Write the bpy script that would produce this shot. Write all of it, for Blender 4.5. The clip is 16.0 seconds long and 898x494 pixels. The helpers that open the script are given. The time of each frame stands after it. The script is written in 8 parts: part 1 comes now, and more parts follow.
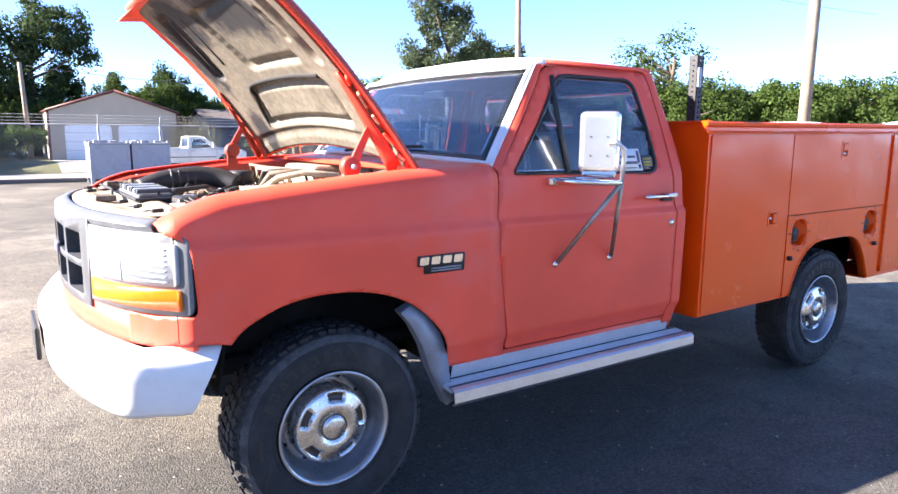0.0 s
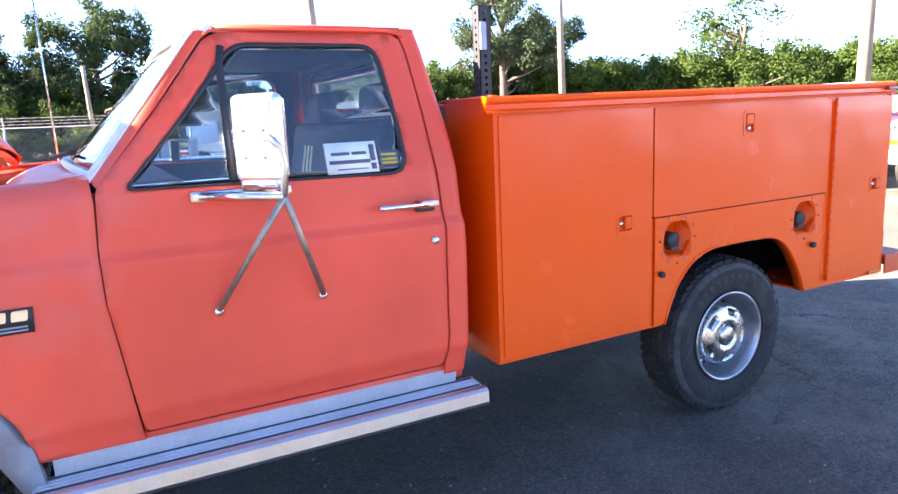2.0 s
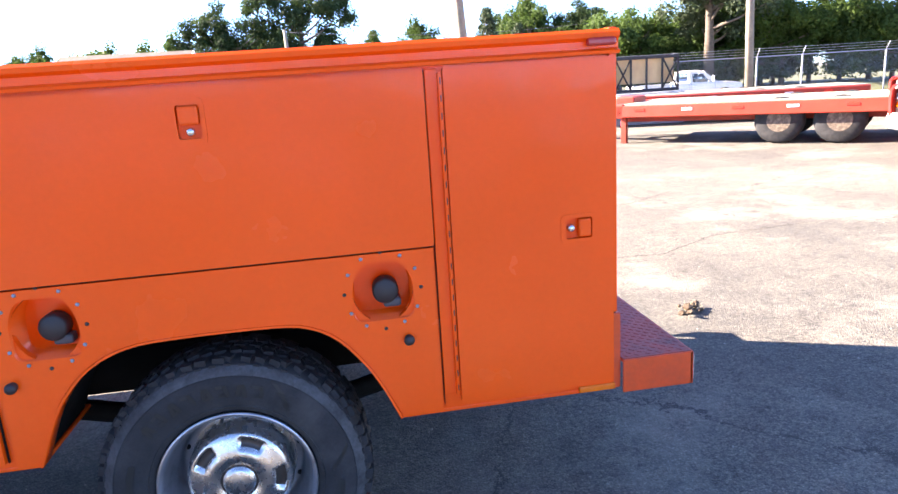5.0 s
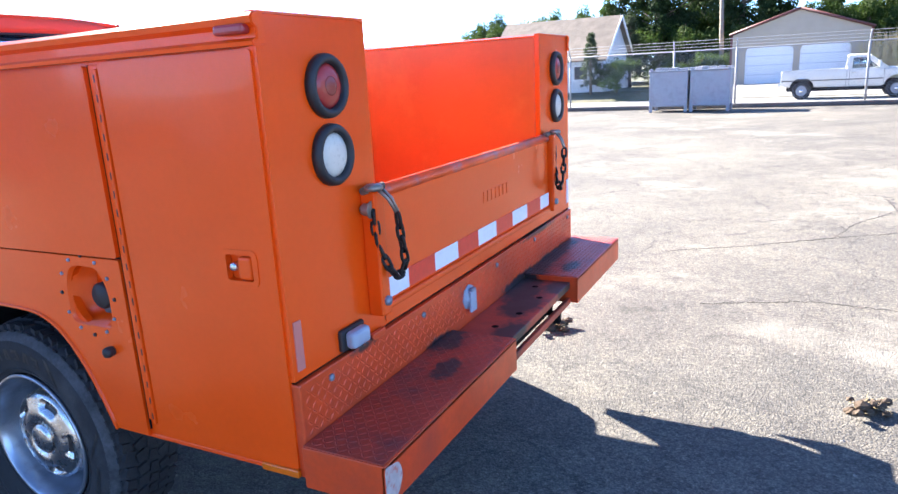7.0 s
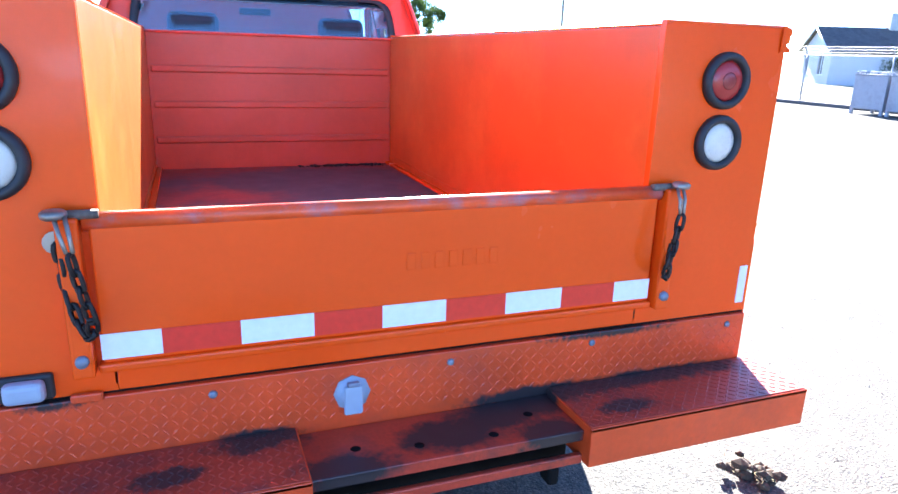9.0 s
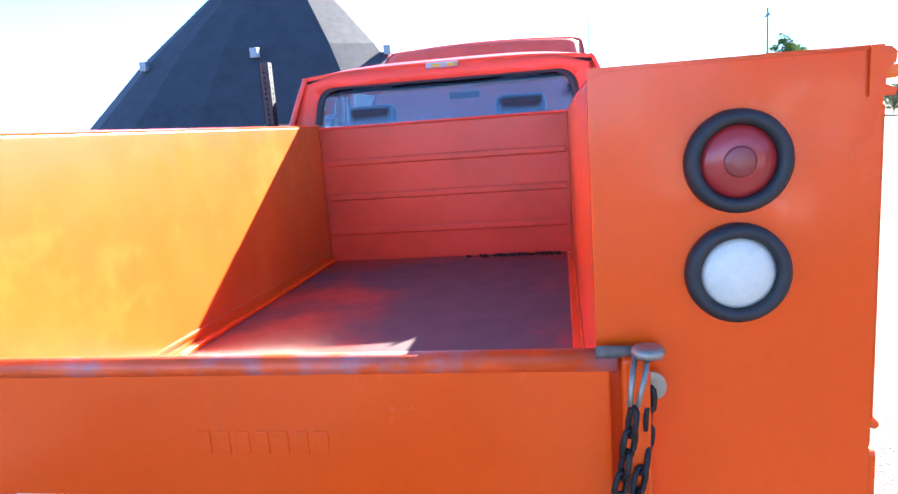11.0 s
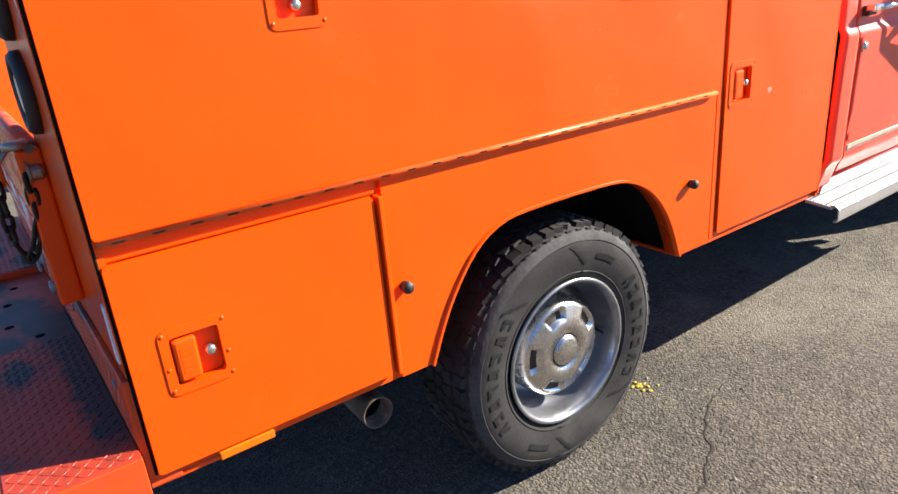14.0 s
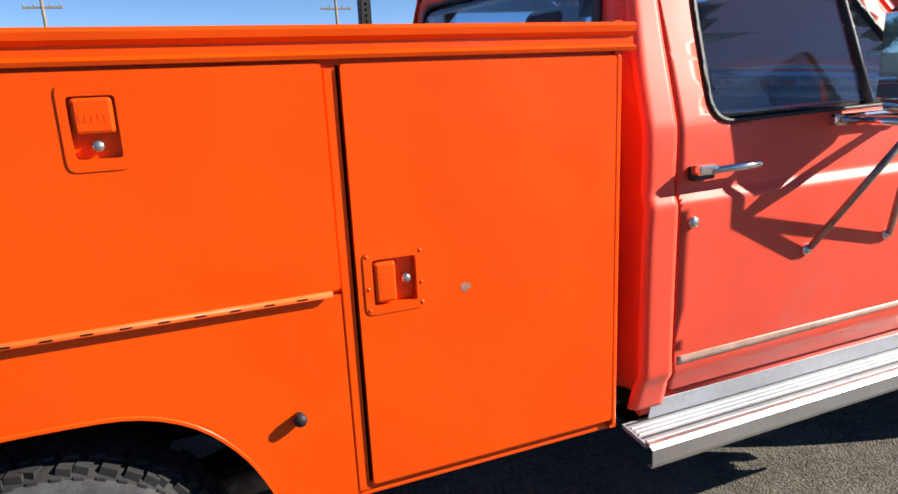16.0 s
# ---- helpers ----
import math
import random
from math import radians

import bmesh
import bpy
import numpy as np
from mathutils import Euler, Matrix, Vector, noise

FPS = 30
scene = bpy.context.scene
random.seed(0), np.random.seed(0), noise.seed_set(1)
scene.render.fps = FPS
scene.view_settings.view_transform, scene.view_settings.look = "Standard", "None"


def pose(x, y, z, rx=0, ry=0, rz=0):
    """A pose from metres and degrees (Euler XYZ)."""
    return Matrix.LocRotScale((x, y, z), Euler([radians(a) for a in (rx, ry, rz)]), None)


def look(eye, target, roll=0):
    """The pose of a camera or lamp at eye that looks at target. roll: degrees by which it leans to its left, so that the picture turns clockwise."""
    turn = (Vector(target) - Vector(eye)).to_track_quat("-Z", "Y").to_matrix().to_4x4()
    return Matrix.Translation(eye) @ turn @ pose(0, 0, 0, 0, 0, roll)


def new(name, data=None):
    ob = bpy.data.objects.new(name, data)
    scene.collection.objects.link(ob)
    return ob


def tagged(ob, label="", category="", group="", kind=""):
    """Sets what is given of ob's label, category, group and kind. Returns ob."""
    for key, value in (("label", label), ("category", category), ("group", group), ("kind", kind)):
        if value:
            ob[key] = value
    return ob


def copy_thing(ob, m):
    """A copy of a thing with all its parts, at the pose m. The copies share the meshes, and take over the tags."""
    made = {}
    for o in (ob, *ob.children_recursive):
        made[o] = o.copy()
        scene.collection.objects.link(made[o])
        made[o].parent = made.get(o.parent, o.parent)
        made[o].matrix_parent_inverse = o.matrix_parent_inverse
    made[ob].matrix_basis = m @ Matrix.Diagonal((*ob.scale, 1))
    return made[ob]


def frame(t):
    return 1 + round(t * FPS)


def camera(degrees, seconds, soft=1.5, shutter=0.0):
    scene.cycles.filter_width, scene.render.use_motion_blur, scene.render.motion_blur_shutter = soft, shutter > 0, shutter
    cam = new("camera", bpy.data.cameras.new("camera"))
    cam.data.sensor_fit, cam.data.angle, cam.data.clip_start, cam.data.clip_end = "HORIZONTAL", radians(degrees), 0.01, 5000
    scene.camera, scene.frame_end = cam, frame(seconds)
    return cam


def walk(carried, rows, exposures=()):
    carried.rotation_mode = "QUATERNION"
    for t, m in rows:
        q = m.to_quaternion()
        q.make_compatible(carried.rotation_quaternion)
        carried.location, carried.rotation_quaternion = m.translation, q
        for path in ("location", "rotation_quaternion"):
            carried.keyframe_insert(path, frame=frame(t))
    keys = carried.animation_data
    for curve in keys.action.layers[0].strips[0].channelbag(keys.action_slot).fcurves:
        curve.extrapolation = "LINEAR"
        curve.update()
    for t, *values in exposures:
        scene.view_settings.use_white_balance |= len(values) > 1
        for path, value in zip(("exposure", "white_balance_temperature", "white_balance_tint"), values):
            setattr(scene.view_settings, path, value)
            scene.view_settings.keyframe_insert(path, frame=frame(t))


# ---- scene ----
cam = camera(67.0, 16.0)
PATH = [
    (0, (-4.371, -3.179, 1.479), (-3.272, -1.539, 1.156), 0.4),
    (0.5, (-4.054, -3.173, 1.457), (-3.064, -1.467, 1.127), -1.7),
    (1, (-3.635, -3.169, 1.451), (-2.656, -1.464, 1.084), -2.3),
    (1.5, (-3.153, -3.119, 1.486), (-2.153, -1.425, 1.126), -3.6),
    (2, (-2.639, -3.169, 1.49), (-1.745, -1.419, 1.118), -2.5),
    (2.5, (-2.134, -3.077, 1.487), (-1.249, -1.337, 1.054), -2.7),
    (3, (-1.636, -3.09, 1.414), (-0.745, -1.333, 1.066), -3.9),
    (3.2, (-1.412, -3.114, 1.464), (-0.621, -1.317, 1.088), -2.2),
    (5.3, (0.685, -2.732, 1.464), (0.827, -0.791, 1.002), -3.6),
    (5.5, (0.89, -2.712, 1.44), (0.915, -0.752, 1.045), -3.1),
    (6, (1.342, -2.631, 1.472), (1.143, -0.689, 1.041), -2.1),
    (6.5, (1.697, -2.349, 1.458), (1.234, -0.476, 0.934), -3.3),
    (7, (2.077, -2.077, 1.444), (1.181, -0.359, 0.95), -3.0),
    (7.5, (2.303, -1.719, 1.42), (1.164, -0.188, 0.821), -1.6),
    (8, (2.43, -1.303, 1.443), (1.096, 0.058, 0.836), -3.3),
    (8.5, (2.587, -0.875, 1.453), (0.993, 0.188, 0.88), -2.6),
    (9, (2.541, -0.458, 1.496), (0.749, 0.234, 0.939), 1.9),
    (9.2, (2.539, -0.29, 1.451), (0.629, 0.195, 1.106), -0.6),
    (11.3, (2.08, 0.741, 1.527), (0.162, 0.349, 1.116), -4.2),
    (11.5, (2.078, 0.857, 1.518), (0.173, 0.451, 1.061), -3.7),
    (12, (1.953, 1.168, 1.515), (0.145, 0.532, 0.942), -6.6),
    (12.5, (2.002, 1.553, 1.446), (0.392, 0.559, 0.797), -6.2),
    (13, (1.877, 1.834, 1.42), (0.405, 0.696, 0.684), -4.8),
    (13.5, (1.569, 2.004, 1.403), (0.262, 0.708, 0.62), -5.4),
    (14, (1.239, 2.215, 1.401), (0.172, 0.683, 0.682), -4.9),
    (14.5, (0.869, 2.27, 1.402), (-0.088, 0.595, 0.874), -3.7),
    (15, (0.469, 2.287, 1.449), (-0.352, 0.524, 0.982), -5.1),
    (15.5, (0.057, 2.413, 1.473), (-0.652, 0.616, 0.953), -3.4),
    (16, (-0.328, 2.35, 1.469), (-1.069, 0.56, 0.97), -2.7),
]
EXPOSURES = [(0.0, 2.70, 6900, 17), (1.5, 3.3, 7450, 18), (3.2, 3.64, 8000, 18), (5.5, 3.2, 7050, 19), (7.0, 2.95, 6450, 12), (9.0, 3.33, 5950, 10), (11.5, 3.18, 6400, 10), (12.5, 2.82, 6800, 10), (13.5, 1.9, 7000, 10), (14.5, 1.3, 7150, 10), (16.0, 0.85, 6900, 10)]
walk(cam, [(t, look(eye, target, roll)) for t, eye, target, roll in PATH], EXPOSURES)

# ---- light ----
SUN_TO = Vector((-1.70, 0.75, 1.0)).normalized()
world = bpy.data.worlds.new("sky")
scene.world = world
world.use_nodes = True
wn = world.node_tree.nodes
sky = wn.new("ShaderNodeTexSky")
sky.sky_type, sky.sun_disc = "NISHITA", False
sky.sun_elevation = math.asin(SUN_TO.z)
sky.sun_rotation = math.atan2(SUN_TO.x, SUN_TO.y)
sky.air_density, sky.dust_density, sky.ozone_density = 0.5, 0.03, 6.0
world.node_tree.links.new(sky.outputs[0], wn["Background"].inputs[0])
wn["Background"].inputs[1].default_value = 0.093
sun_lamp = bpy.data.lights.new("sun", "SUN")
sun_lamp.energy, sun_lamp.angle, sun_lamp.color = 5.0, radians(0.55), (1.0, 0.945, 0.86)
sun = new("sun", sun_lamp)
sun.matrix_world = look(SUN_TO * 60, (0, 0, 0))


# ---- materials ----
def material(name, colour, rough=0.5, metal=0.0, vary=0.15, scale=8.0, grain=0.0, grain_scale=200.0,
             stain=None, stain_amount=0.0, stain_scale=3.0, coat=0.0, bump=0.0, spread=0.0, spec=0.5, spots=(), spot_colour=(0, 0, 0), wave=0.0):
    """A surface with broad mottling, fine grain, stains in patches and a little relief."""
    m = bpy.data.materials.new(name)
    m.use_nodes = True
    n, l = m.node_tree.nodes, m.node_tree.links
    b = n["Principled BSDF"]
    b.inputs["Roughness"].default_value = rough
    b.inputs["Metallic"].default_value = metal
    b.inputs["Specular IOR Level"].default_value = spec
    b.inputs["Coat Weight"].default_value = coat
    b.inputs["Coat Roughness"].default_value = 0.06
    co = n.new("ShaderNodeTexCoord")
    src = co.outputs["Object"]

    def noisy(s, detail=4.0, r=0.55):
        t = n.new("ShaderNodeTexNoise")
        t.inputs["Scale"].default_value, t.inputs["Detail"].default_value, t.inputs["Roughness"].default_value = s, detail, r
        l.new(src, t.inputs["Vector"])
        return t.outputs["Fac"]

    def mixed(kind, fac, a, c):
        x = n.new("ShaderNodeMix")
        x.data_type, x.blend_type = "RGBA", kind
        if isinstance(fac, float):
            x.inputs[0].default_value = fac
        else:
            l.new(fac, x.inputs[0])
        for i, v in ((6, a), (7, c)):
            if isinstance(v, tuple):
                x.inputs[i].default_value = (*v, 1)
            else:
                l.new(v, x.inputs[i])
        return x.outputs[2]

    def ramp(fac, lo, hi):
        r = n.new("ShaderNodeMapRange")
        r.inputs[1].default_value, r.inputs[2].default_value = lo, hi
        l.new(fac, r.inputs[0])
        return r.outputs[0]

    dark = tuple(max(0.0, c * (1 - vary)) for c in colour)
    light = tuple(min(1.0, c * (1 + vary)) for c in colour)
    base = mixed("MIX", ramp(noisy(scale), 0.3, 0.7), dark, light)
    if grain:
        g = ramp(noisy(grain_scale, 2.0), 0.25, 0.75)
        base = mixed("MIX", g, mixed("MULTIPLY", grain, base, (0.25, 0.25, 0.25)), base)
    if stain:
        s = n.new("ShaderNodeMath")
        s.operation = "MULTIPLY"
        s.inputs[1].default_value = stain_amount
        l.new(ramp(noisy(stain_scale, 6.0, 0.65), 0.5, 0.72), s.inputs[0])
        base = mixed("MIX", s.outputs[0], base, stain)
    if spread:
        info = n.new("ShaderNodeObjectInfo")
        base = mixed("MIX", info.outputs["Random"], mixed("MULTIPLY", spread, base, (0.45, 0.5, 0.4)), base)
    for centre, radius, squash in spots:
        # one stain of its own place and shape, with a ragged edge
        vm = n.new("ShaderNodeVectorMath")
        vm.operation = "SUBTRACT"
        vm.inputs[1].default_value = centre
        l.new(src, vm.inputs[0])
        sq = n.new("ShaderNodeVectorMath")
        sq.operation = "MULTIPLY"
        sq.inputs[1].default_value = squash
        l.new(vm.outputs[0], sq.inputs[0])
        ln = n.new("ShaderNodeVectorMath")
        ln.operation = "LENGTH"
        l.new(sq.outputs[0], ln.inputs[0])
        rag = n.new("ShaderNodeMath")
        rag.operation = "MULTIPLY_ADD"
        rag.inputs[1].default_value = radius * 1.5
        l.new(noisy(1.6 / radius, 6.0, 0.65), rag.inputs[0])
        l.new(ln.outputs["Value"], rag.inputs[2])
        base = mixed("MIX", ramp(rag.outputs[0], radius * 1.9, radius * 1.45), base, spot_colour)
    l.new(base, b.inputs["Base Color"])
    r = n.new("ShaderNodeMapRange")
    r.inputs[3].default_value, r.inputs[4].default_value = max(0.02, rough * 0.8), min(1.0, rough * 1.25)
    l.new(noisy(scale * 2.7), r.inputs[0])
    l.new(r.outputs[0], b.inputs["Roughness"])
    if wave:
        # sheet metal is never quite flat
        u = n.new("ShaderNodeBump")
        u.inputs["Strength"].default_value, u.inputs["Distance"].default_value = wave, 0.02
        l.new(noisy(3.2, 1.5, 0.4), u.inputs["Height"])
        l.new(u.outputs[0], b.inputs["Normal"])
        l.new(u.outputs[0], b.inputs["Coat Normal"])
    if bump:
        u = n.new("ShaderNodeBump")
        u.inputs["Strength"].default_value, u.inputs["Distance"].default_value = bump, 0.004
        l.new(noisy(grain_scale * 0.6, 3.0), u.inputs["Height"])
        l.new(u.outputs[0], b.inputs["Normal"])
    return m


BLEACHED = material("sun_bleached_red_paint", (0.78, 0.075, 0.035), 0.38, 0, 0.10, 2.2, spec=0.4, spot_colour=(0.78, 0.74, 0.71), spots=[((-2.45, 0.0, 1.80), 0.30, (1.0, 0.16, 1.0)), ((-2.62, 0.0, 1.36), 0.11, (1.0, 0.10, 1.0))])
RED = material("faded_red_paint", (0.86, 0.090, 0.049), 0.42, 0, 0.10, 2.2, stain=(0.62, 0.18, 0.17), stain_amount=0.42, stain_scale=1.6, spec=0.3)
ORANGE = material("orange_paint", (0.94, 0.086, 0.0035), 0.25, 0, 0.06, 1.5, grain=0.05, grain_scale=60, spec=0.3, coat=0.14, wave=0.6, stain=(0.78, 0.078, 0.008), stain_amount=0.3, stain_scale=1.6)
FRONTWALL = material("dull_grey_brown_sheet", (0.15, 0.115, 0.10), 0.38, 0.25, 0.2, 4, stain=(0.30, 0.12, 0.07), stain_amount=0.5, stain_scale=5)
# paler blotches imitate reflections on the inner bed walls
ORANGEBED = material("orange_with_reflections", (0.68, 0.106, 0.013), 0.30, 0, 0.10, 3.0, stain=(0.82, 0.20, 0.035), stain_amount=0.6, stain_scale=2.6, grain=0.06, grain_scale=60)
BEDRED = material("worn_bed_paint", (0.37, 0.048, 0.024), 0.5, 0, 0.25, 3, spots=[((0.55, 0.10, 0.852), 0.22, (0.6, 1, 1)), ((-0.3, 0.25, 0.852), 0.45, (0.5, 1, 1)), ((-0.9, 0.1, 0.852), 0.35, (1, 0.5, 1))], spot_colour=(0.10, 0.062, 0.062), stain=(0.075, 0.056, 0.060), stain_amount=1.0, stain_scale=2.1, grain=0.3, grain_scale=40)
BEDWALL = material("faded_red_bed_wall", (0.52, 0.078, 0.028), 0.4, 0, 0.15, 3, stain=(0.42, 0.07, 0.05), stain_amount=0.6, stain_scale=3, grain=0.1, grain_scale=40)
BUMPRED = material("worn_tread_paint", (0.50, 0.052, 0.022), 0.42, 0, 0.2, 5, stain=(0.11, 0.034, 0.032), stain_amount=0.95, stain_scale=4.6, grain=0.3, grain_scale=90, spot_colour=(0.030, 0.022, 0.022), spots=[((1.155, -0.36, 0.64), 0.060, (1, 0.55, 1)), ((1.15, 0.34, 0.63), 0.075, (1, 0.30, 1)), ((1.155, 0.66, 0.645), 0.050, (1, 0.16, 1)), ((1.30, -0.20, 0.62), 0.060, (1, 0.5, 1)), ((1.24, 0.06, 0.62), 0.070, (1, 0.5, 1)), ((1.30, 0.30, 0.62), 0.060, (1, 0.6, 1)), ((1.20, 0.20, 0.62), 0.055, (1, 0.4, 1)), ((1.28, 0.52, 0.645), 0.035, (1, 0.4, 1)), ((1.25, -0.55, 0.645), 0.040, (1, 0.5, 1)), ((1.16, 0.90, 0.645), 0.040, (1, 0.8, 1))])
SILL = material("scuffed_orange_paint", (0.74, 0.074, 0.014), 0.33, 0, 0.15, 5, stain=(0.34, 0.058, 0.04), stain_amount=0.6, stain_scale=3.5, grain=0.15, grain_scale=70, spot_colour=(0.030, 0.022, 0.022), spots=[((1.135, -0.36, 0.640), 0.045, (1, 0.5, 1.8)), ((1.135, 0.34, 0.640), 0.055, (1, 0.28, 2.0)), ((1.135, 0.70, 0.640), 0.040, (1, 0.16, 1.8)), ((1.12, 0.55, 0.787), 0.022, (1, 0.10, 1.6)), ((1.12, -0.75, 0.787), 0.018, (1, 0.20, 1.2))])
WHITE = material("white_paint", (0.70, 0.70, 0.69), 0.35, 0, 0.05, 4, stain=(0.45, 0.42, 0.38), stain_amount=0.35, stain_scale=6)
WORNBAR = material("bar_worn_to_metal", (0.78, 0.085, 0.012), 0.35, 0.1, 0.15, 14, stain=(0.34, 0.24, 0.27), stain_amount=0.75, stain_scale=9)
# pale mottling in the hinge paint stands in for sun glint
GLINTHINGE = material("hinge_paint_with_glint", (0.86, 0.115, 0.020), 0.38, 0, 0.12, 12, stain=(0.70, 0.30, 0.14), stain_amount=0.3, stain_scale=9, spec=0.2)
TRIMWHITE = material("pale_trim", (0.75, 0.76, 0.78), 0.4, 0, 0.06, 20)
CHROME = material("chrome", (0.80, 0.80, 0.80), 0.10, 1, 0.04, 12, stain=(0.45, 0.42, 0.38), stain_amount=0.3, stain_scale=18)
CHROMEWHITE = material("bright_mirror_shell", (0.88, 0.88, 0.87), 0.16, 0.85, 0.03, 8)
ALUM = material("brushed_aluminium", (0.72, 0.73, 0.75), 0.36, 1, 0.06, 6, grain=0.15, grain_scale=90)
TREAD = material("dull_step_tread", (0.52, 0.55, 0.60), 0.5, 0.3, 0.12, 5, grain=0.2, grain_scale=80)
DULLTUBE = material("dull_tarnished_tube", (0.34, 0.30, 0.25), 0.42, 0.7, 0.2, 12, stain=(0.12, 0.09, 0.07), stain_amount=0.7, stain_scale=25)
STEEL = material("grey_painted_steel", (0.22, 0.25, 0.30), 0.38, 0.2, 0.12, 12, stain=(0.16, 0.14, 0.13), stain_amount=0.5, stain_scale=14)
RIMSTEEL = material("dulled_rim_steel", (0.40, 0.42, 0.46), 0.30, 0.85, 0.15, 9, stain=(0.14, 0.13, 0.13), stain_amount=0.6, stain_scale=11)
BEZELGREY = material("weathered_grey_plastic", (0.12, 0.13, 0.145), 0.45, 0, 0.12, 12)
HUBCHROME = material("dulled_chrome", (0.66, 0.65, 0.64), 0.27, 1, 0.12, 16, stain=(0.30, 0.27, 0.24), stain_amount=0.45, stain_scale=22)
GREYPLASTIC = material("grey_plastic", (0.052, 0.058, 0.068), 0.55, 0, 0.1, 15)
GREYLIGHT = material("pale_grey_plastic", (0.34, 0.40, 0.47), 0.5, 0, 0.1, 15)
BLACK = material("black_rubber", (0.018, 0.018, 0.020), 0.55, 0, 0.2, 20)
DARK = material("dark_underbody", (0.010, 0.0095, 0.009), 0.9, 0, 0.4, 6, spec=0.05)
TYRE = material("tyre_rubber", (0.030, 0.030, 0.032), 0.8, 0, 0.25, 9, spec=0.3, stain=(0.072, 0.070, 0.068), stain_amount=0.6, stain_scale=5, grain=0.3, grain_scale=150, bump=0.2)
TYREDUST = material("dusty_tyre_rubber", (0.075, 0.077, 0.081), 0.85, 0, 0.3, 14, spec=0.25, stain=(0.022, 0.022, 0.024), stain_amount=0.8, stain_scale=16, grain=0.4, grain_scale=120, bump=0.3)
TYRELETTER = material("tyre_lettering", (0.010, 0.012, 0.013), 0.5, 0, 0.1, 20)
CREAM = material("dusty_cream_metal", (0.40, 0.335, 0.24), 0.7, 0, 0.25, 9, stain=(0.10, 0.075, 0.055), stain_amount=0.75, stain_scale=14, grain=0.3, grain_scale=60)
HOODLINER = material("stained_hood_liner", (0.185, 0.165, 0.125), 0.7, 0, 0.2, 5, stain=(0.085, 0.07, 0.055), stain_amount=0.9, stain_scale=8.0, grain=0.6, grain_scale=38, bump=0.5, spot_colour=(0.012, 0.013, 0.016), spots=[((-3.54, 0.46, 2.02), 0.17, (1.0, 0.75, 1.0)), ((-3.475, -0.34, 1.95), 0.12, (0.9, 0.7, 0.9)), ((-3.53, -0.10, 2.01), 0.17, (1.0, 0.6, 1.0)), ((-3.40, 0.66, 1.86), 0.12, (0.5, 1.0, 0.5)), ((-3.06, 0.60, 1.50), 0.10, (0.6, 1.0, 0.6))])
# black for dirt and hoses, and for shade drawn in the hood's grooves
GRIMESHADE = material("black_grime_and_shade", (0.016, 0.015, 0.015), 0.8, 0, 0.3, 30)
RUST = material("dusty_engine_metal", (0.16, 0.12, 0.09), 0.65, 0.3, 0.35, 22, stain=(0.36, 0.30, 0.22), stain_amount=0.6, stain_scale=20, grain=0.4, grain_scale=90)
INNERRED = material("inner_red_paint", (0.52, 0.050, 0.026), 0.5, 0, 0.15, 6, stain=(0.22, 0.09, 0.06), stain_amount=0.5, stain_scale=9, grain=0.15, grain_scale=50)
PALESTRIP = material("pale_strip_paint", (0.62, 0.40, 0.31), 0.45, 0, 0.25, 14, stain=(0.30, 0.15, 0.11), stain_amount=0.7, stain_scale=11)
PRIMER = material("worn_primer_metal", (0.42, 0.24, 0.17), 0.5, 0.2, 0.2, 30)
HUBDARK = material("brown_hubcap_inset", (0.045, 0.035, 0.030), 0.4, 0.2, 0.2, 30)
AMBER = material("amber_lens", (0.78, 0.15, 0.006), 0.18, 0, 0.08, 40)
LENS = material("clear_lamp_lens", (0.32, 0.345, 0.37), 0.2, 0.1, 0.06, 30)
REDLENS = material("red_lens", (0.36, 0.024, 0.022), 0.2, 0, 0.1, 40)
WHITELENS = material("white_lens", (0.64, 0.60, 0.51), 0.28, 0, 0.05, 40)
TAPEWHITE = material("white_reflective_tape", (0.78, 0.80, 0.84), 0.4, 0, 0.04, 60)
TAPERED = material("red_reflective_tape", (0.78, 0.035, 0.018), 0.35, 0, 0.06, 60)
LENSDARK = material("dull_red_lens_centre", (0.26, 0.034, 0.03), 0.25, 0, 0.1, 40)
CHAIN = material("blackened_chain", (0.030, 0.026, 0.024), 0.5, 0.7, 0.3, 60)
LOCK = material("lock_cylinder", (0.70, 0.70, 0.66), 0.25, 0.9, 0.1, 80)
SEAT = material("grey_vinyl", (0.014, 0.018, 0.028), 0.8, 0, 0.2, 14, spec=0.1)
GREYWALL = material("grey_siding", (0.30, 0.31, 0.32), 0.6, 0, 0.1, 2)
TRACTORBLUE = material("blue_tractor_paint", (0.03, 0.16, 0.42), 0.4, 0, 0.2, 5)
SEATSTRIPE = material("pale_striped_cloth", (0.46, 0.40, 0.24), 0.8, 0, 0.2, 30)
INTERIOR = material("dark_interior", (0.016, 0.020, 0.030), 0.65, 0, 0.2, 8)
STICKER = material("white_sticker", (0.80, 0.80, 0.80), 0.5, 0, 0.03, 30)
INK = material("sticker_ink", (0.10, 0.10, 0.14), 0.5, 0, 0.05, 30)
YELLOW = material("yellow_print", (0.55, 0.42, 0.05), 0.5, 0, 0.05, 30)


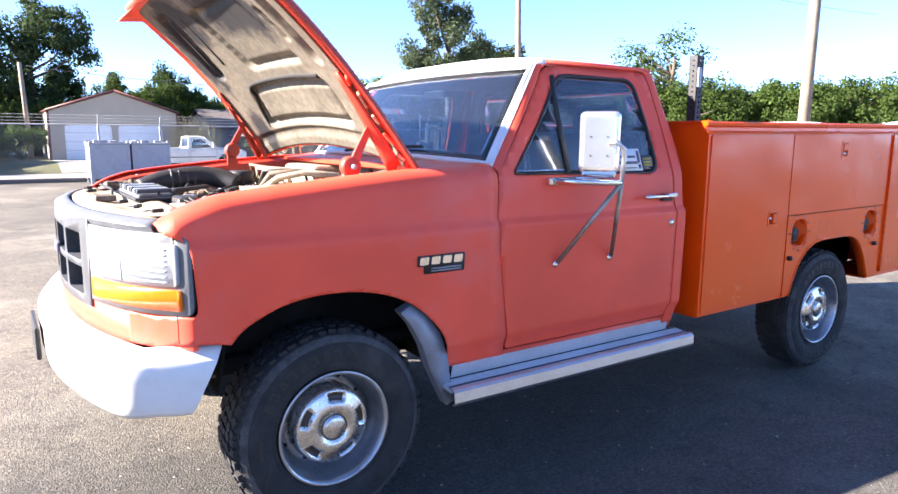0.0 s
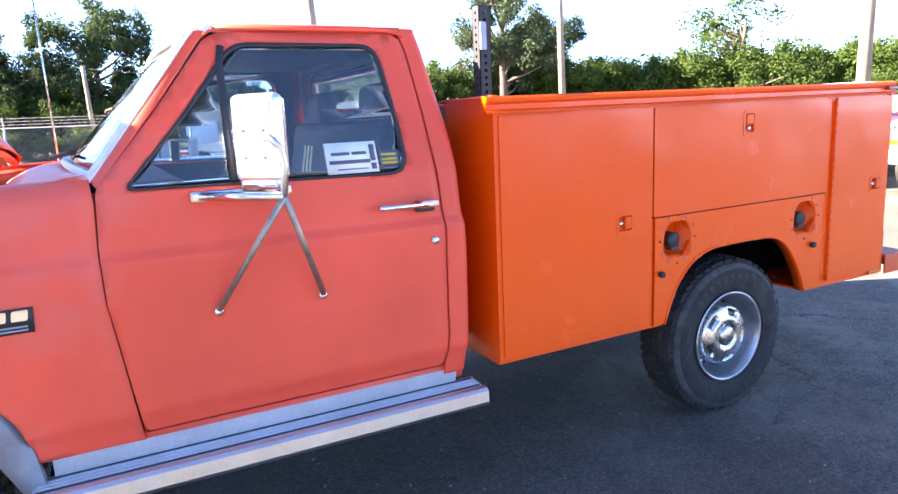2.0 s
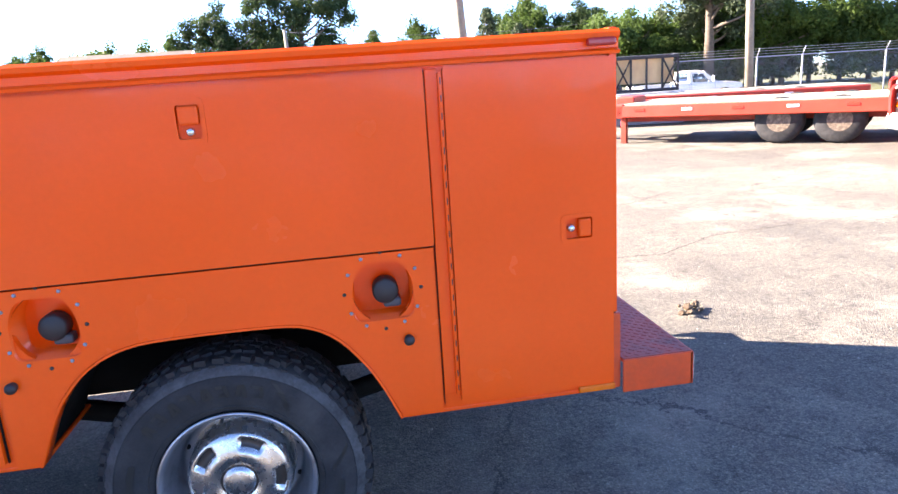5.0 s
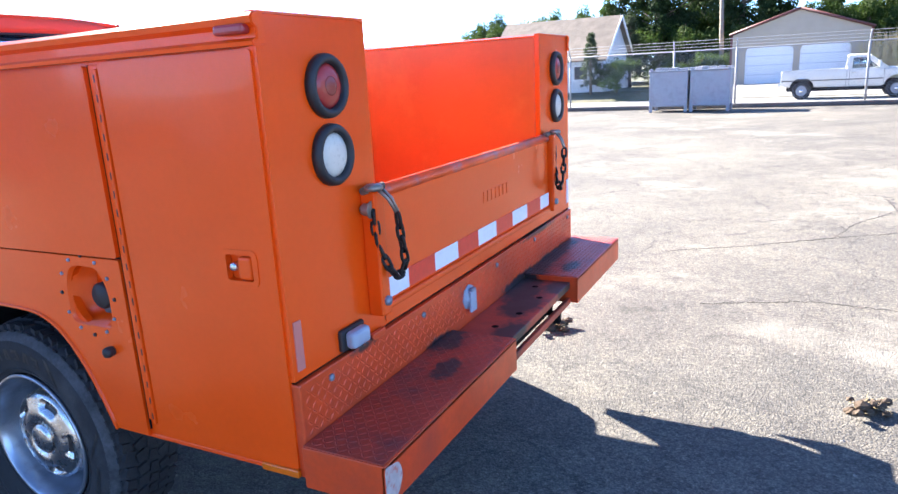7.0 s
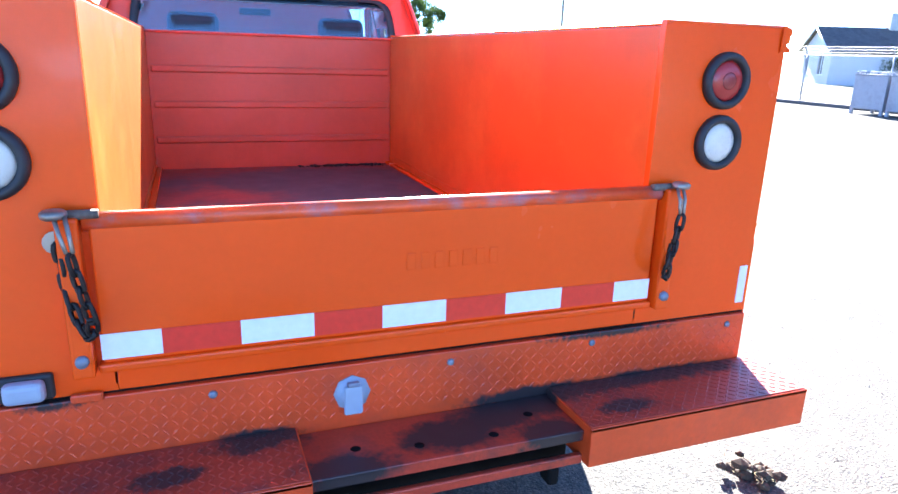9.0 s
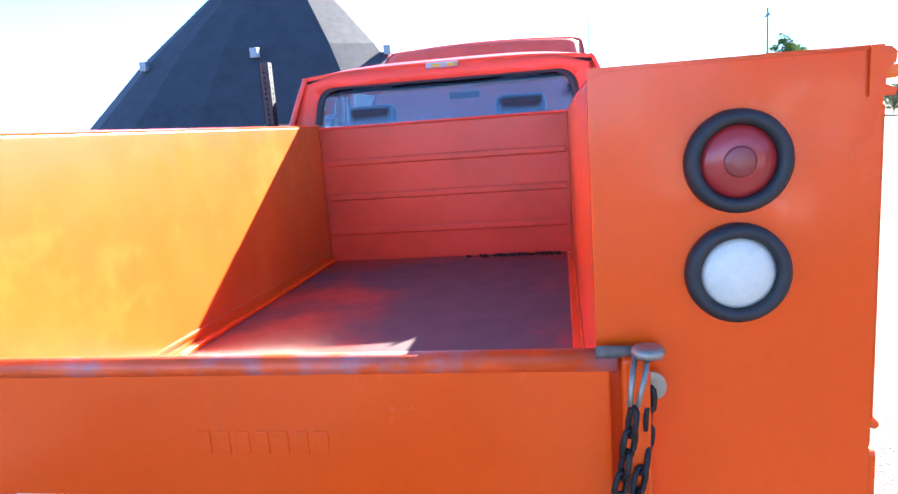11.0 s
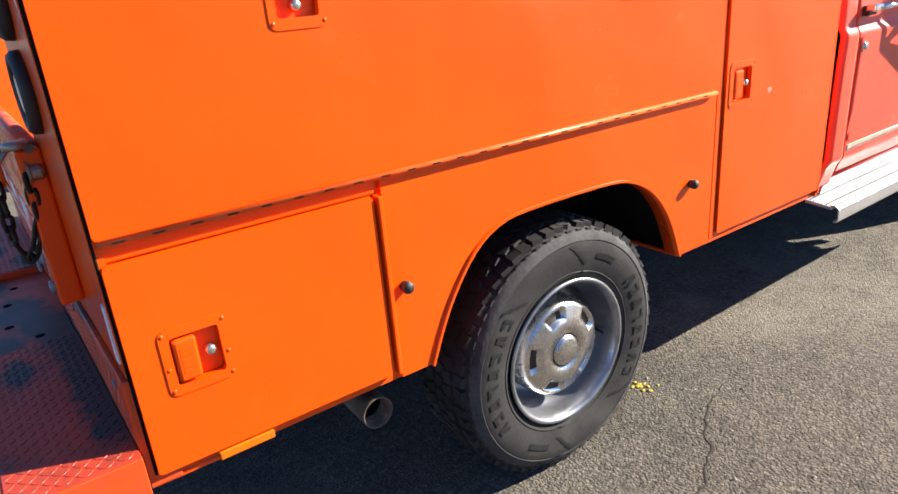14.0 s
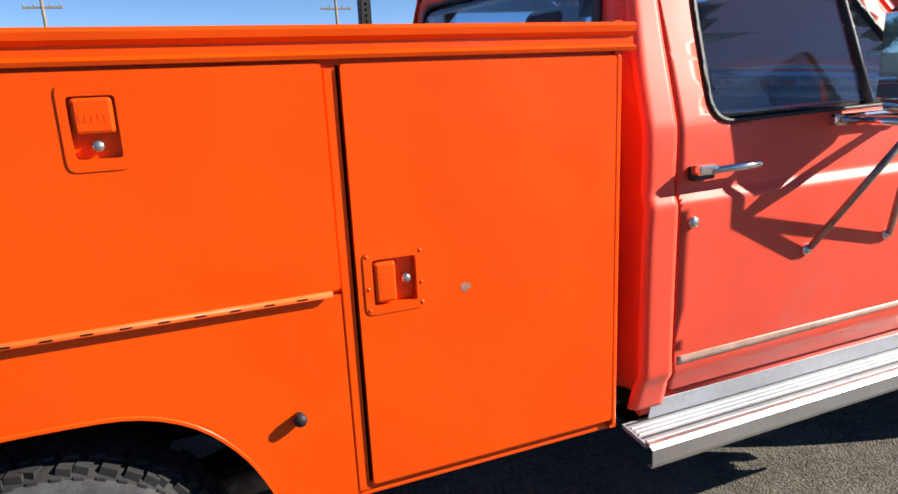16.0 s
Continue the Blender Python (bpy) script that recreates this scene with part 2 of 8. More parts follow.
def glass_material(name, colour, rough=0.0, ior=1.6):
    m = bpy.data.materials.new(name)
    m.use_nodes = True
    b = m.node_tree.nodes["Principled BSDF"]
    b.inputs["Base Color"].default_value = (*colour, 1)
    b.inputs["Transmission Weight"].default_value = 1.0
    b.inputs["Roughness"].default_value, b.inputs["IOR"].default_value = rough, ior
    # a thin film of dust
    n, l = m.node_tree.nodes, m.node_tree.links
    dust, mix = n.new("ShaderNodeBsdfDiffuse"), n.new("ShaderNodeMixShader")
    dust.inputs[0].default_value = (0.62, 0.70, 0.80, 1)
    mix.inputs[0].default_value = 0.010
    l.new(b.outputs[0], mix.inputs[1])
    l.new(dust.outputs[0], mix.inputs[2])
    l.new(mix.outputs[0], n["Material Output"].inputs[0])
    return m


GLASS = glass_material("tinted_glass", (0.46, 0.64, 0.82))
SIDEGLASS = glass_material("tinted_side_glass", (0.60, 0.74, 0.84), 0.0, 1.6)
MIRROR = bpy.data.materials.new("mirror_glass")
MIRROR.use_nodes = True
MIRROR.node_tree.nodes["Principled BSDF"].inputs["Metallic"].default_value = 1.0
MIRROR.node_tree.nodes["Principled BSDF"].inputs["Base Color"].default_value = (0.75, 0.77, 0.78, 1)
MIRROR.node_tree.nodes["Principled BSDF"].inputs["Roughness"].default_value = 0.02


# ---- mesh tools ----
def finish(bm, name, mats, parent=None, label="", kind=""):
    me = bpy.data.meshes.new(name)
    bm.to_mesh(me)
    bm.free()
    for m in mats if isinstance(mats, (list, tuple)) else [mats]:
        me.materials.append(m)
    ob = new(name, me)
    if parent:
        ob.parent = parent
    if label:
        ob["label"] = label
    if kind:
        ob["kind"] = kind
    return ob


def part(name, bm, mat, parent, label=""):
    return finish(bm, name, mat, parent, label)


def thing(name, at=(0, 0, 0), turn=0, label="", category="", group="", kind=""):
    e = new(name)
    e.empty_display_size = 0.1
    e.matrix_world = pose(*at, 0, 0, turn)
    return tagged(e, label, category, group, kind)


def box(lo, hi, bevel=0.0, seg=2, bm=None, turn=None):
    """A box between two corners, its edges rounded; turn: a matrix put on it."""
    own = bmesh.new()
    c = [(a + b) / 2 for a, b in zip(lo, hi)]
    s = [max(abs(b - a), 1e-4) for a, b in zip(lo, hi)]
    bmesh.ops.create_cube(own, size=1, matrix=Matrix.Translation(c) @ Matrix.Diagonal((*s, 1)))
    if bevel:
        bmesh.ops.bevel(own, geom=own.edges[:], offset=min(bevel, min(s) * 0.45), segments=seg, affect="EDGES", profile=0.5)
    if turn is not None:
        bmesh.ops.transform(own, matrix=turn, verts=own.verts[:])
    return merge(bm, own)


def merge(bm, own):
    if bm is None:
        return own
    me = bpy.data.meshes.new("temporary")
    own.to_mesh(me)
    own.free()
    bm.from_mesh(me)
    bpy.data.meshes.remove(me)
    return bm


def tube(points, radius, sides=10, bm=None, closed=False, taper=None):
    """A round bar along points."""
    own = bmesh.new()
    pts = [Vector(p) for p in points]
    rings = []
    n = len(pts)
    for i, p in enumerate(pts):
        a = pts[(i - 1) % n] if (closed or i) else p
        b = pts[(i + 1) % n] if (closed or i < n - 1) else p
        d = (b - a).normalized()
        up = Vector((0, 0, 1)) if abs(d.z) < 0.9 else Vector((1, 0, 0))
        s = d.cross(up).normalized()
        u = s.cross(d)
        r = radius if taper is None else radius + (taper - radius) * i / max(1, n - 1)
        rings.append([own.verts.new(p + r * (math.cos(k * 2 * math.pi / sides) * s + math.sin(k * 2 * math.pi / sides) * u)) for k in range(sides)])
    for i in range(n if closed else n - 1):
        q, w = rings[i], rings[(i + 1) % n]
        for k in range(sides):
            f = own.faces.new((q[k], q[(k + 1) % sides], w[(k + 1) % sides], w[k]))
            f.smooth = True
    if not closed:
        own.faces.new(rings[0][::-1])
        own.faces.new(rings[-1])
    bmesh.ops.recalc_face_normals(own, faces=own.faces[:])
    return merge(bm, own)


def revolve(profile, sides=48, axis="y", at=(0, 0, 0), bm=None, smooth=True, cap=True):
    """Profile of (radius, along) turned round an axis."""
    own = bmesh.new()
    rings = []
    for r, a in profile:
        ring = []
        for k in range(sides):
            c, s = math.cos(2 * math.pi * k / sides) * r, math.sin(2 * math.pi * k / sides) * r
            co = {"y": (c, a, s), "z": (c, s, a), "x": (a, c, s)}[axis]
            ring.append(own.verts.new(Vector(co) + Vector(at)))
        rings.append(ring)
    for q, w in zip(rings, rings[1:]):
        for k in range(sides):
            f = own.faces.new((q[k], q[(k + 1) % sides], w[(k + 1) % sides], w[k]))
            f.smooth = smooth
    for ring in (rings[0], rings[-1]):
        if cap and (ring[0].co - ring[1].co).length > 1e-5:
            own.faces.new(ring)
    bmesh.ops.remove_doubles(own, verts=own.verts[:], dist=1e-6)
    bmesh.ops.recalc_face_normals(own, faces=own.faces[:])
    return merge(bm, own)


def thicken(bm, t, outward, inside=0):
    """Gives a sheet a thickness away from the outward side."""
    bm.normal_update()
    o = Vector(outward)
    if sum(f.normal.dot(o) * f.calc_area() for f in bm.faces) < 0:
        bmesh.ops.reverse_faces(bm, faces=bm.faces[:])
    bm.normal_update()
    front = bm.faces[:]
    rim = [e for e in bm.edges if len(e.link_faces) == 1]
    back = {v: bm.verts.new(v.co - v.normal * t) for v in bm.verts[:]}
    for f in front:
        g = bm.faces.new([back[v] for v in reversed(f.verts)])
        g.smooth = f.smooth
        g.material_index = inside or f.material_index
    for e in rim:
        f = e.link_faces[0]
        loop = next(x for x in f.loops if x.edge == e)
        a, b = loop.vert, loop.link_loop_next.vert
        bm.faces.new((b, a, back[a], back[b])).material_index = f.material_index
    return bm


def skin(outline, place, outward, t=0.012, holes=(), us=(), vs=(), smooth=True, inside=0):
    """A sheet cut out of the plane by an outline and holes, sliced at us and vs, laid into space by place(u, v)."""
    bm = bmesh.new()
    for loop in (outline, *holes):
        vs_ = [bm.verts.new((u, v, 0)) for u, v in loop]
        for a, b in zip(vs_, vs_[1:] + vs_[:1]):
            bm.edges.new((a, b))
    bmesh.ops.triangle_fill(bm, use_beauty=True, edges=bm.edges[:])
    for k, values in ((0, us), (1, vs)):
        for v in values:
            co, no = [0, 0, 0], [0, 0, 0]
            co[k], no[k] = v, 1
            bmesh.ops.bisect_plane(bm, geom=bm.verts[:] + bm.edges[:] + bm.faces[:], plane_co=co, plane_no=no, dist=1e-5)
    for v in bm.verts:
        v.co = place(v.co.x, v.co.y)
    for f in bm.faces:
        f.smooth = smooth
    return thicken(bm, t, outward, inside)


def grid(nu, nv, place, outward, t=0.0, smooth=True, inside=0):
    bm = bmesh.new()
    vv = [[bm.verts.new(place(i / nu, j / nv)) for j in range(nv + 1)] for i in range(nu + 1)]
    for i in range(nu):
        for j in range(nv):
            f = bm.faces.new((vv[i][j], vv[i + 1][j], vv[i + 1][j + 1], vv[i][j + 1]))
            f.smooth = smooth
    return thicken(bm, t, outward, inside) if t else bm


def lerp(table, x):
    if x <= table[0][0]:
        return table[0][1]
    for (a, p), (b, q) in zip(table, table[1:]):
        if x <= b:
            return p + (q - p) * (x - a) / (b - a)
    return table[-1][1]


def smooth_curve(table, x):
    """The table's curve, bent smoothly through its points."""
    n = len(table)
    if x <= table[0][0]:
        return table[0][1]
    if x >= table[-1][0]:
        return table[-1][1]
    i = max(k for k in range(n - 1) if table[k][0] <= x)

    def slope(k):
        a, b = table[max(0, k - 1)], table[min(n - 1, k + 1)]
        return (b[1] - a[1]) / (b[0] - a[0])
    (x0, p), (x1, q) = table[i], table[i + 1]
    h = x1 - x0
    t = (x - x0) / h
    return (2 * t ** 3 - 3 * t ** 2 + 1) * p + (t ** 3 - 2 * t ** 2 + t) * h * slope(i) + (-2 * t ** 3 + 3 * t ** 2) * q + (t ** 3 - t ** 2) * h * slope(i + 1)


def rounded(pts, r, n=5):
    """A polygon with its corners rounded by r (a number, or one for each corner)."""
    out = []
    m = len(pts)
    for i, p in enumerate(pts):
        p = Vector(p)
        a, b = Vector(pts[i - 1]), Vector(pts[(i + 1) % m])
        rr = r[i] if isinstance(r, (list, tuple)) else r
        da, db = (a - p), (b - p)
        ra = min(rr, da.length * 0.45, db.length * 0.45)
        if ra < 1e-4:
            out.append((p.x, p.y))
            continue
        s, e = p + da.normalized() * ra, p + db.normalized() * ra
        for k in range(n + 1):
            w = k / n
            q = (1 - w) ** 2 * s + 2 * w * (1 - w) * p + w ** 2 * e
            out.append((q.x, q.y))
    return out


def circle(u, v, r, n=24, rv=None):
    return [(u + r * math.cos(2 * math.pi * k / n), v + (rv or r) * math.sin(2 * math.pi * k / n)) for k in range(n)]


def frange(a, b, s):
    return [a + s * i for i in range(int((b - a) / s) + 1)]


def shift(bm, m):
    bmesh.ops.transform(bm, matrix=m, verts=bm.verts[:])
    return bm


def mirrored(bm, side):
    if side > 0:
        for v in bm.verts:
            v.co.y *= -1
        bmesh.ops.reverse_faces(bm, faces=bm.faces[:])
    return bm


def kerbed(bm, side):
    """Mirrors a cab panel; the kerb side stands 18 mm further back."""
    bm = mirrored(bm, side)
    return shift(bm, Matrix.Translation((0.018, 0, 0))) if side > 0 else bm


# ---- the truck: nose to -x, rear axle at the origin ----
truck = thing("utility_truck", label="orange utility truck with faded red cab and open hood", category="truck")

SIDE = [(0.50, 0.950), (0.56, 0.966), (0.60, 0.978), (0.612, 0.982), (0.640, 0.999), (0.66, 1.001), (0.90, 1.004), (1.08, 1.007), (1.112, 1.007), (1.120, 1.004), (1.142, 0.991),
        (1.150, 0.989), (1.30, 0.978), (1.345, 0.965), (1.45, 0.928), (1.60, 0.872), (1.74, 0.818), (1.80, 0.792), (1.86, 0.77)]
FENDER_TOP = [(-4.05, 1.150), (-4.0, 1.172), (-3.96, 1.194), (-3.90, 1.232), (-3.84, 1.257), (-3.75, 1.281), (-3.35, 1.325), (-3.0, 1.352), (-2.67, 1.366)]
REAR_X = [(0.5, -1.447), (1.02, -1.441), (1.21, -1.452), (1.44, -1.463), (1.625, -1.488), (1.82, -1.515), (1.87, -1.54)]

NOSE_Y = [(-4.05, 0.71), (-4.012, 0.79), (-3.968, 0.86), (-3.93, 0.91), (-3.898, 0.95), (-3.88, 0.966), (-3.84, 0.985), (-3.80, 1.01)]


def cab_y(x, z):
    """Half width of the cab at a height."""
    nose = 0.0
    if x < -3.0:
        nose = 0.035 * ((-3.0 - x) / 1.0) ** 2
    tail = 0.0
    if x > -1.50:
        tail = 3.0 * (x + 1.50) ** 2
    y = smooth_curve(SIDE, z) - nose - tail
    if x < -3.80:
        brow = lerp([(-4.05, 0.10), (-3.97, 0.066), (-3.93, 0.032), (-3.898, 0.008), (-3.88, 0.0)], x) * min(1.0, max(0.0, (z - 1.05) / 0.05))
        y = min(y, lerp(NOSE_Y, x) + 0.004 - 0.97 + smooth_curve(SIDE, 1.0) - 0.03 + brow)
    return y


def on_side(x, z):
    return Vector((x, -cab_y(x, z), z))


def arch(cx, cz, pts=18, a0=0, a1=180, rx=0.5, rz=0.5):
    return [(cx + rx * math.cos(radians(a0 + (a1 - a0) * k / pts)), cz + rz * math.sin(radians(a0 + (a1 - a0) * k / pts))) for k in range(pts + 1)]


def fender(side):
    r = 0.075

    def place(x, s):
        zt = smooth_curve(FENDER_TOP, x)
        z0 = zt - r
        if s <= 0:
            return on_side(x, z0 + s)
        y0 = cab_y(x, z0)
        if s <= r * math.pi / 2:
            a = s / r
            return Vector((x, -(y0 - r * (1 - math.cos(a))), z0 + r * math.sin(a)))
        return Vector((x, -(y0 - r - (s - r * math.pi / 2)), zt))

    def sz(x, z):
        s = z - (smooth_curve(FENDER_TOP, x) - r)
        return s if s <= 0 else r * math.asin(min(1.0, s / r))
    low = [(-2.6045, 0.545), (-2.89, 0.545)]
    lip = [(-2.90, 0.60), (-2.93, 0.69), (-2.99, 0.768), (-3.08, 0.842), (-3.19, 0.892), (-3.32, 0.920), (-3.46, 0.923), (-3.58, 0.903), (-3.68, 0.860), (-3.735, 0.823), (-3.762, 0.79)]
    low += [(smooth_curve([(i, p[0]) for i, p in enumerate(lip)], k / 4), smooth_curve([(i, p[1]) for i, p in enumerate(lip)], k / 4)) for k in range(4 * len(lip) - 3)]
    low += [(-4.035, 0.790), (-4.035, 0.896), (-3.874, 0.898), (-3.862, 0.912), (-3.862, 0.94), (-3.872, 1.085), (-3.880, 1.125), (-3.898, 1.146), (-3.925, 1.158), (-3.945, 1.166), (-3.956, 1.178)]
    out = [(x, sz(x, z)) for x, z in low]
    q = r * math.pi / 2
    out += [(-3.960, q + 0.004), (-3.956, q + 0.018), (-3.935, q + 0.034), (-3.88, q + 0.04), (-2.667, q + 0.04), (-2.658, 0.0), (-2.6645, sz(-2.667, 1.15)), (-2.6615, sz(-2.66, 1.0)), (-2.6345, sz(-2.637, 0.80))]
    bm = skin(out, place, (0, -1, 0.3), 0.006, us=frange(-4.03, -2.7, 0.02), vs=frange(-0.8, 0.2, 0.02))
    return part("fender", mirrored(bm, side), RED, truck, "faded red front fender with purple scuffs")


DOOR = [(-2.601, 0.575), (-1.560, 0.575), (-1.550, 0.70), (-1.547, 1.12), (-1.562, 1.318), (-1.572, 1.52), (-1.590, 1.74), (-1.602, 1.792), (-1.65, 1.799), (-2.235, 1.799), (-2.285, 1.775), (-2.46, 1.55), (-2.650, 1.330), (-2.661, 1.15), (-2.658, 1.0), (-2.631, 0.80)]
WINDOW = rounded([(-2.578, 1.323), (-1.664, 1.308), (-1.676, 1.56), (-1.702, 1.762), (-2.205, 1.762), (-2.37, 1.548)], [0.035, 0.075, 0.3, 0.065, 0.06, 0.1], 6)


def on_door(x, z):
    p = on_side(x, z)
    p.y -= 0.0005
    return p


def grow(loop, d):
    cx = sum(p[0] for p in loop) / len(loop)
    cz = sum(p[1] for p in loop) / len(loop)
    out = []
    for x, z in loop:
        v = Vector((x - cx, z - cz))
        v = v * (1 + d / max(v.length, 0.05))
        out.append((cx + v.x, cz + v.y))
    return out


def cab_door(side):
    bm = skin(rounded(DOOR, 0.02, 3), on_door, (0, -1, 0.2), 0.03, holes=[WINDOW], us=frange(-2.62, -1.55, 0.045), vs=[*frange(0.58, 1.09, 0.02), *frange(1.104, 1.16, 0.006), *frange(1.17, 1.76, 0.02)], inside=1)
    d = part("cab_door", kerbed(bm, side), [RED, INTERIOR], truck, "faded red cab door with pink worn crease line")
    seal = skin(grow(WINDOW, 0.002), lambda x, z: on_side(x, z) + Vector((0, -0.006, 0)), (0, -1, 0.2), 0.012, holes=[grow(WINDOW, -0.013)], vs=frange(1.3, 1.75, 0.05))
    part("window_seal", kerbed(seal, side), BLACK, d, "black rubber window seal")
    pane = skin(grow(WINDOW, -0.008), lambda x, z: on_side(x, z) + Vector((0, 0.004, 0)), (0, -1, 0.2), 0.004, vs=frange(1.34, 1.75, 0.04))
    g = part("window_pane", kerbed(pane, side), SIDEGLASS, d)
    g.visible_shadow = side > 0
    bar = tube([on_side(-2.262, 1.325) + Vector((0, -0.002, 0)), on_side(-2.256, 1.50), on_side(-2.247, 1.70), on_side(-2.235, 1.75)], 0.013, 6)
    part("quarter_divider", kerbed(bar, side), BLACK, d, "black vent window divider")
    # handle: a recess, a bar and its bezel
    rec = box((-1.655, -1.012, 1.170), (-1.585, -0.98, 1.206), 0.006)
    part("handle_bezel", kerbed(rec, side), BLACK, d, "black handle bezel")
    h = tube([(-1.80, -1.018, 1.197), (-1.79, -1.026, 1.198), (-1.62, -1.028, 1.196)], 0.010, 8)
    h = box((-1.645, -1.036, 1.186), (-1.580, -1.0, 1.212), 0.006, bm=h)
    part("door_handle", kerbed(h, side), CHROME, d, "chrome pull-up door handle")
    k = revolve([(0.0, -0.012), (0.012, -0.012), (0.016, -0.004), (0.016, 0.01)], 16, "y", (-1.59, -1.006, 1.063))
    part("door_lock", kerbed(k, side), LOCK, d, "round chrome door lock")
    return d


def mirror_set(side):
    m = thing("tow_mirror")
    m.parent = truck
    m["label"] = "chrome tow mirror on a braced tube arm"
    if side > 0:
        m.matrix_basis = pose(0.02, 0, 0)
    at = pose(-2.19, -1.085, 1.45, 0, 0, 40) if side < 0 else pose(-2.215, -1.10, 1.45, 0, 0, 25)
    head = box((-0.034, -0.086, -0.125), (0.022, 0.086, 0.138), 0.027, 4, turn=at)
    part("mirror_head", mirrored(head, side), CHROMEWHITE if side < 0 else BLACK, m, "rounded mirror shell")
    gl = box((0.0215, -0.074, -0.108), (0.0275, 0.074, 0.122), 0.002, 1, turn=at)
    part("mirror_pane", mirrored(gl, side), MIRROR, m)
    low = box((-0.030, -0.075, -0.145), (0.014, 0.075, -0.112), 0.02, 3, turn=at)
    part("mirror_foot", mirrored(low, side), CHROME, m)
    for dy in (-0.035, 0.035):
        for dz in (-0.05, 0.03):
            part("shell_screw", mirrored(shift(box((-0.038, dy - 0.004, dz - 0.004), (-0.033, dy + 0.004, dz + 0.004), 0.002), at), side), GREYPLASTIC, m)
    joint = Vector((-2.160, -1.190, 1.288))
    arm = tube([at @ Vector((-0.045, -0.045, 0.0)), at @ Vector((-0.058, -0.075, 0.01)), at @ Vector((-0.05, -0.105, -0.02)), Vector((-2.150, -1.188, 1.38)), joint], 0.010, 8)
    part("mirror_arm", mirrored(arm, side), ALUM, m)
    br = box((-2.40, -1.010, 1.272), (-2.09, -0.960, 1.306), 0.008)
    part("mirror_bracket", mirrored(br, side), CHROME, m)
    lk = tube([(-2.37, -1.008, 1.290), joint], 0.013, 8)
    tube([(-2.12, -1.005, 1.288), joint], 0.011, 8, bm=lk)
    part("bracket_link", mirrored(lk, side), CHROME, m)
    for fx in (-2.352, -2.016):
        leg = tube([joint, (fx, -1.018, 0.935)], 0.010, 8)
        part("mirror_brace", mirrored(leg, side), DULLTUBE, m)
        foot = revolve([(0.0, -0.014), (0.010, -0.012), (0.017, -0.004), (0.017, 0.008)], 12, "y", (fx, -1.006, 0.928))
        part("brace_foot", mirrored(foot, side), CHROME, m)


def screen(u, v):
    yb = -1 + 2 * v
    xb, xt = -2.74 + 0.09 * yb ** 2, -2.362 + 0.035 * yb ** 2
    zb, zt = 1.385 - 0.023 * yb ** 2, 1.795 - 0.01 * yb ** 2
    return Vector((xb + (xt - xb) * u, yb * (0.90 - 0.115 * u), zb + (zt - zb) * u))


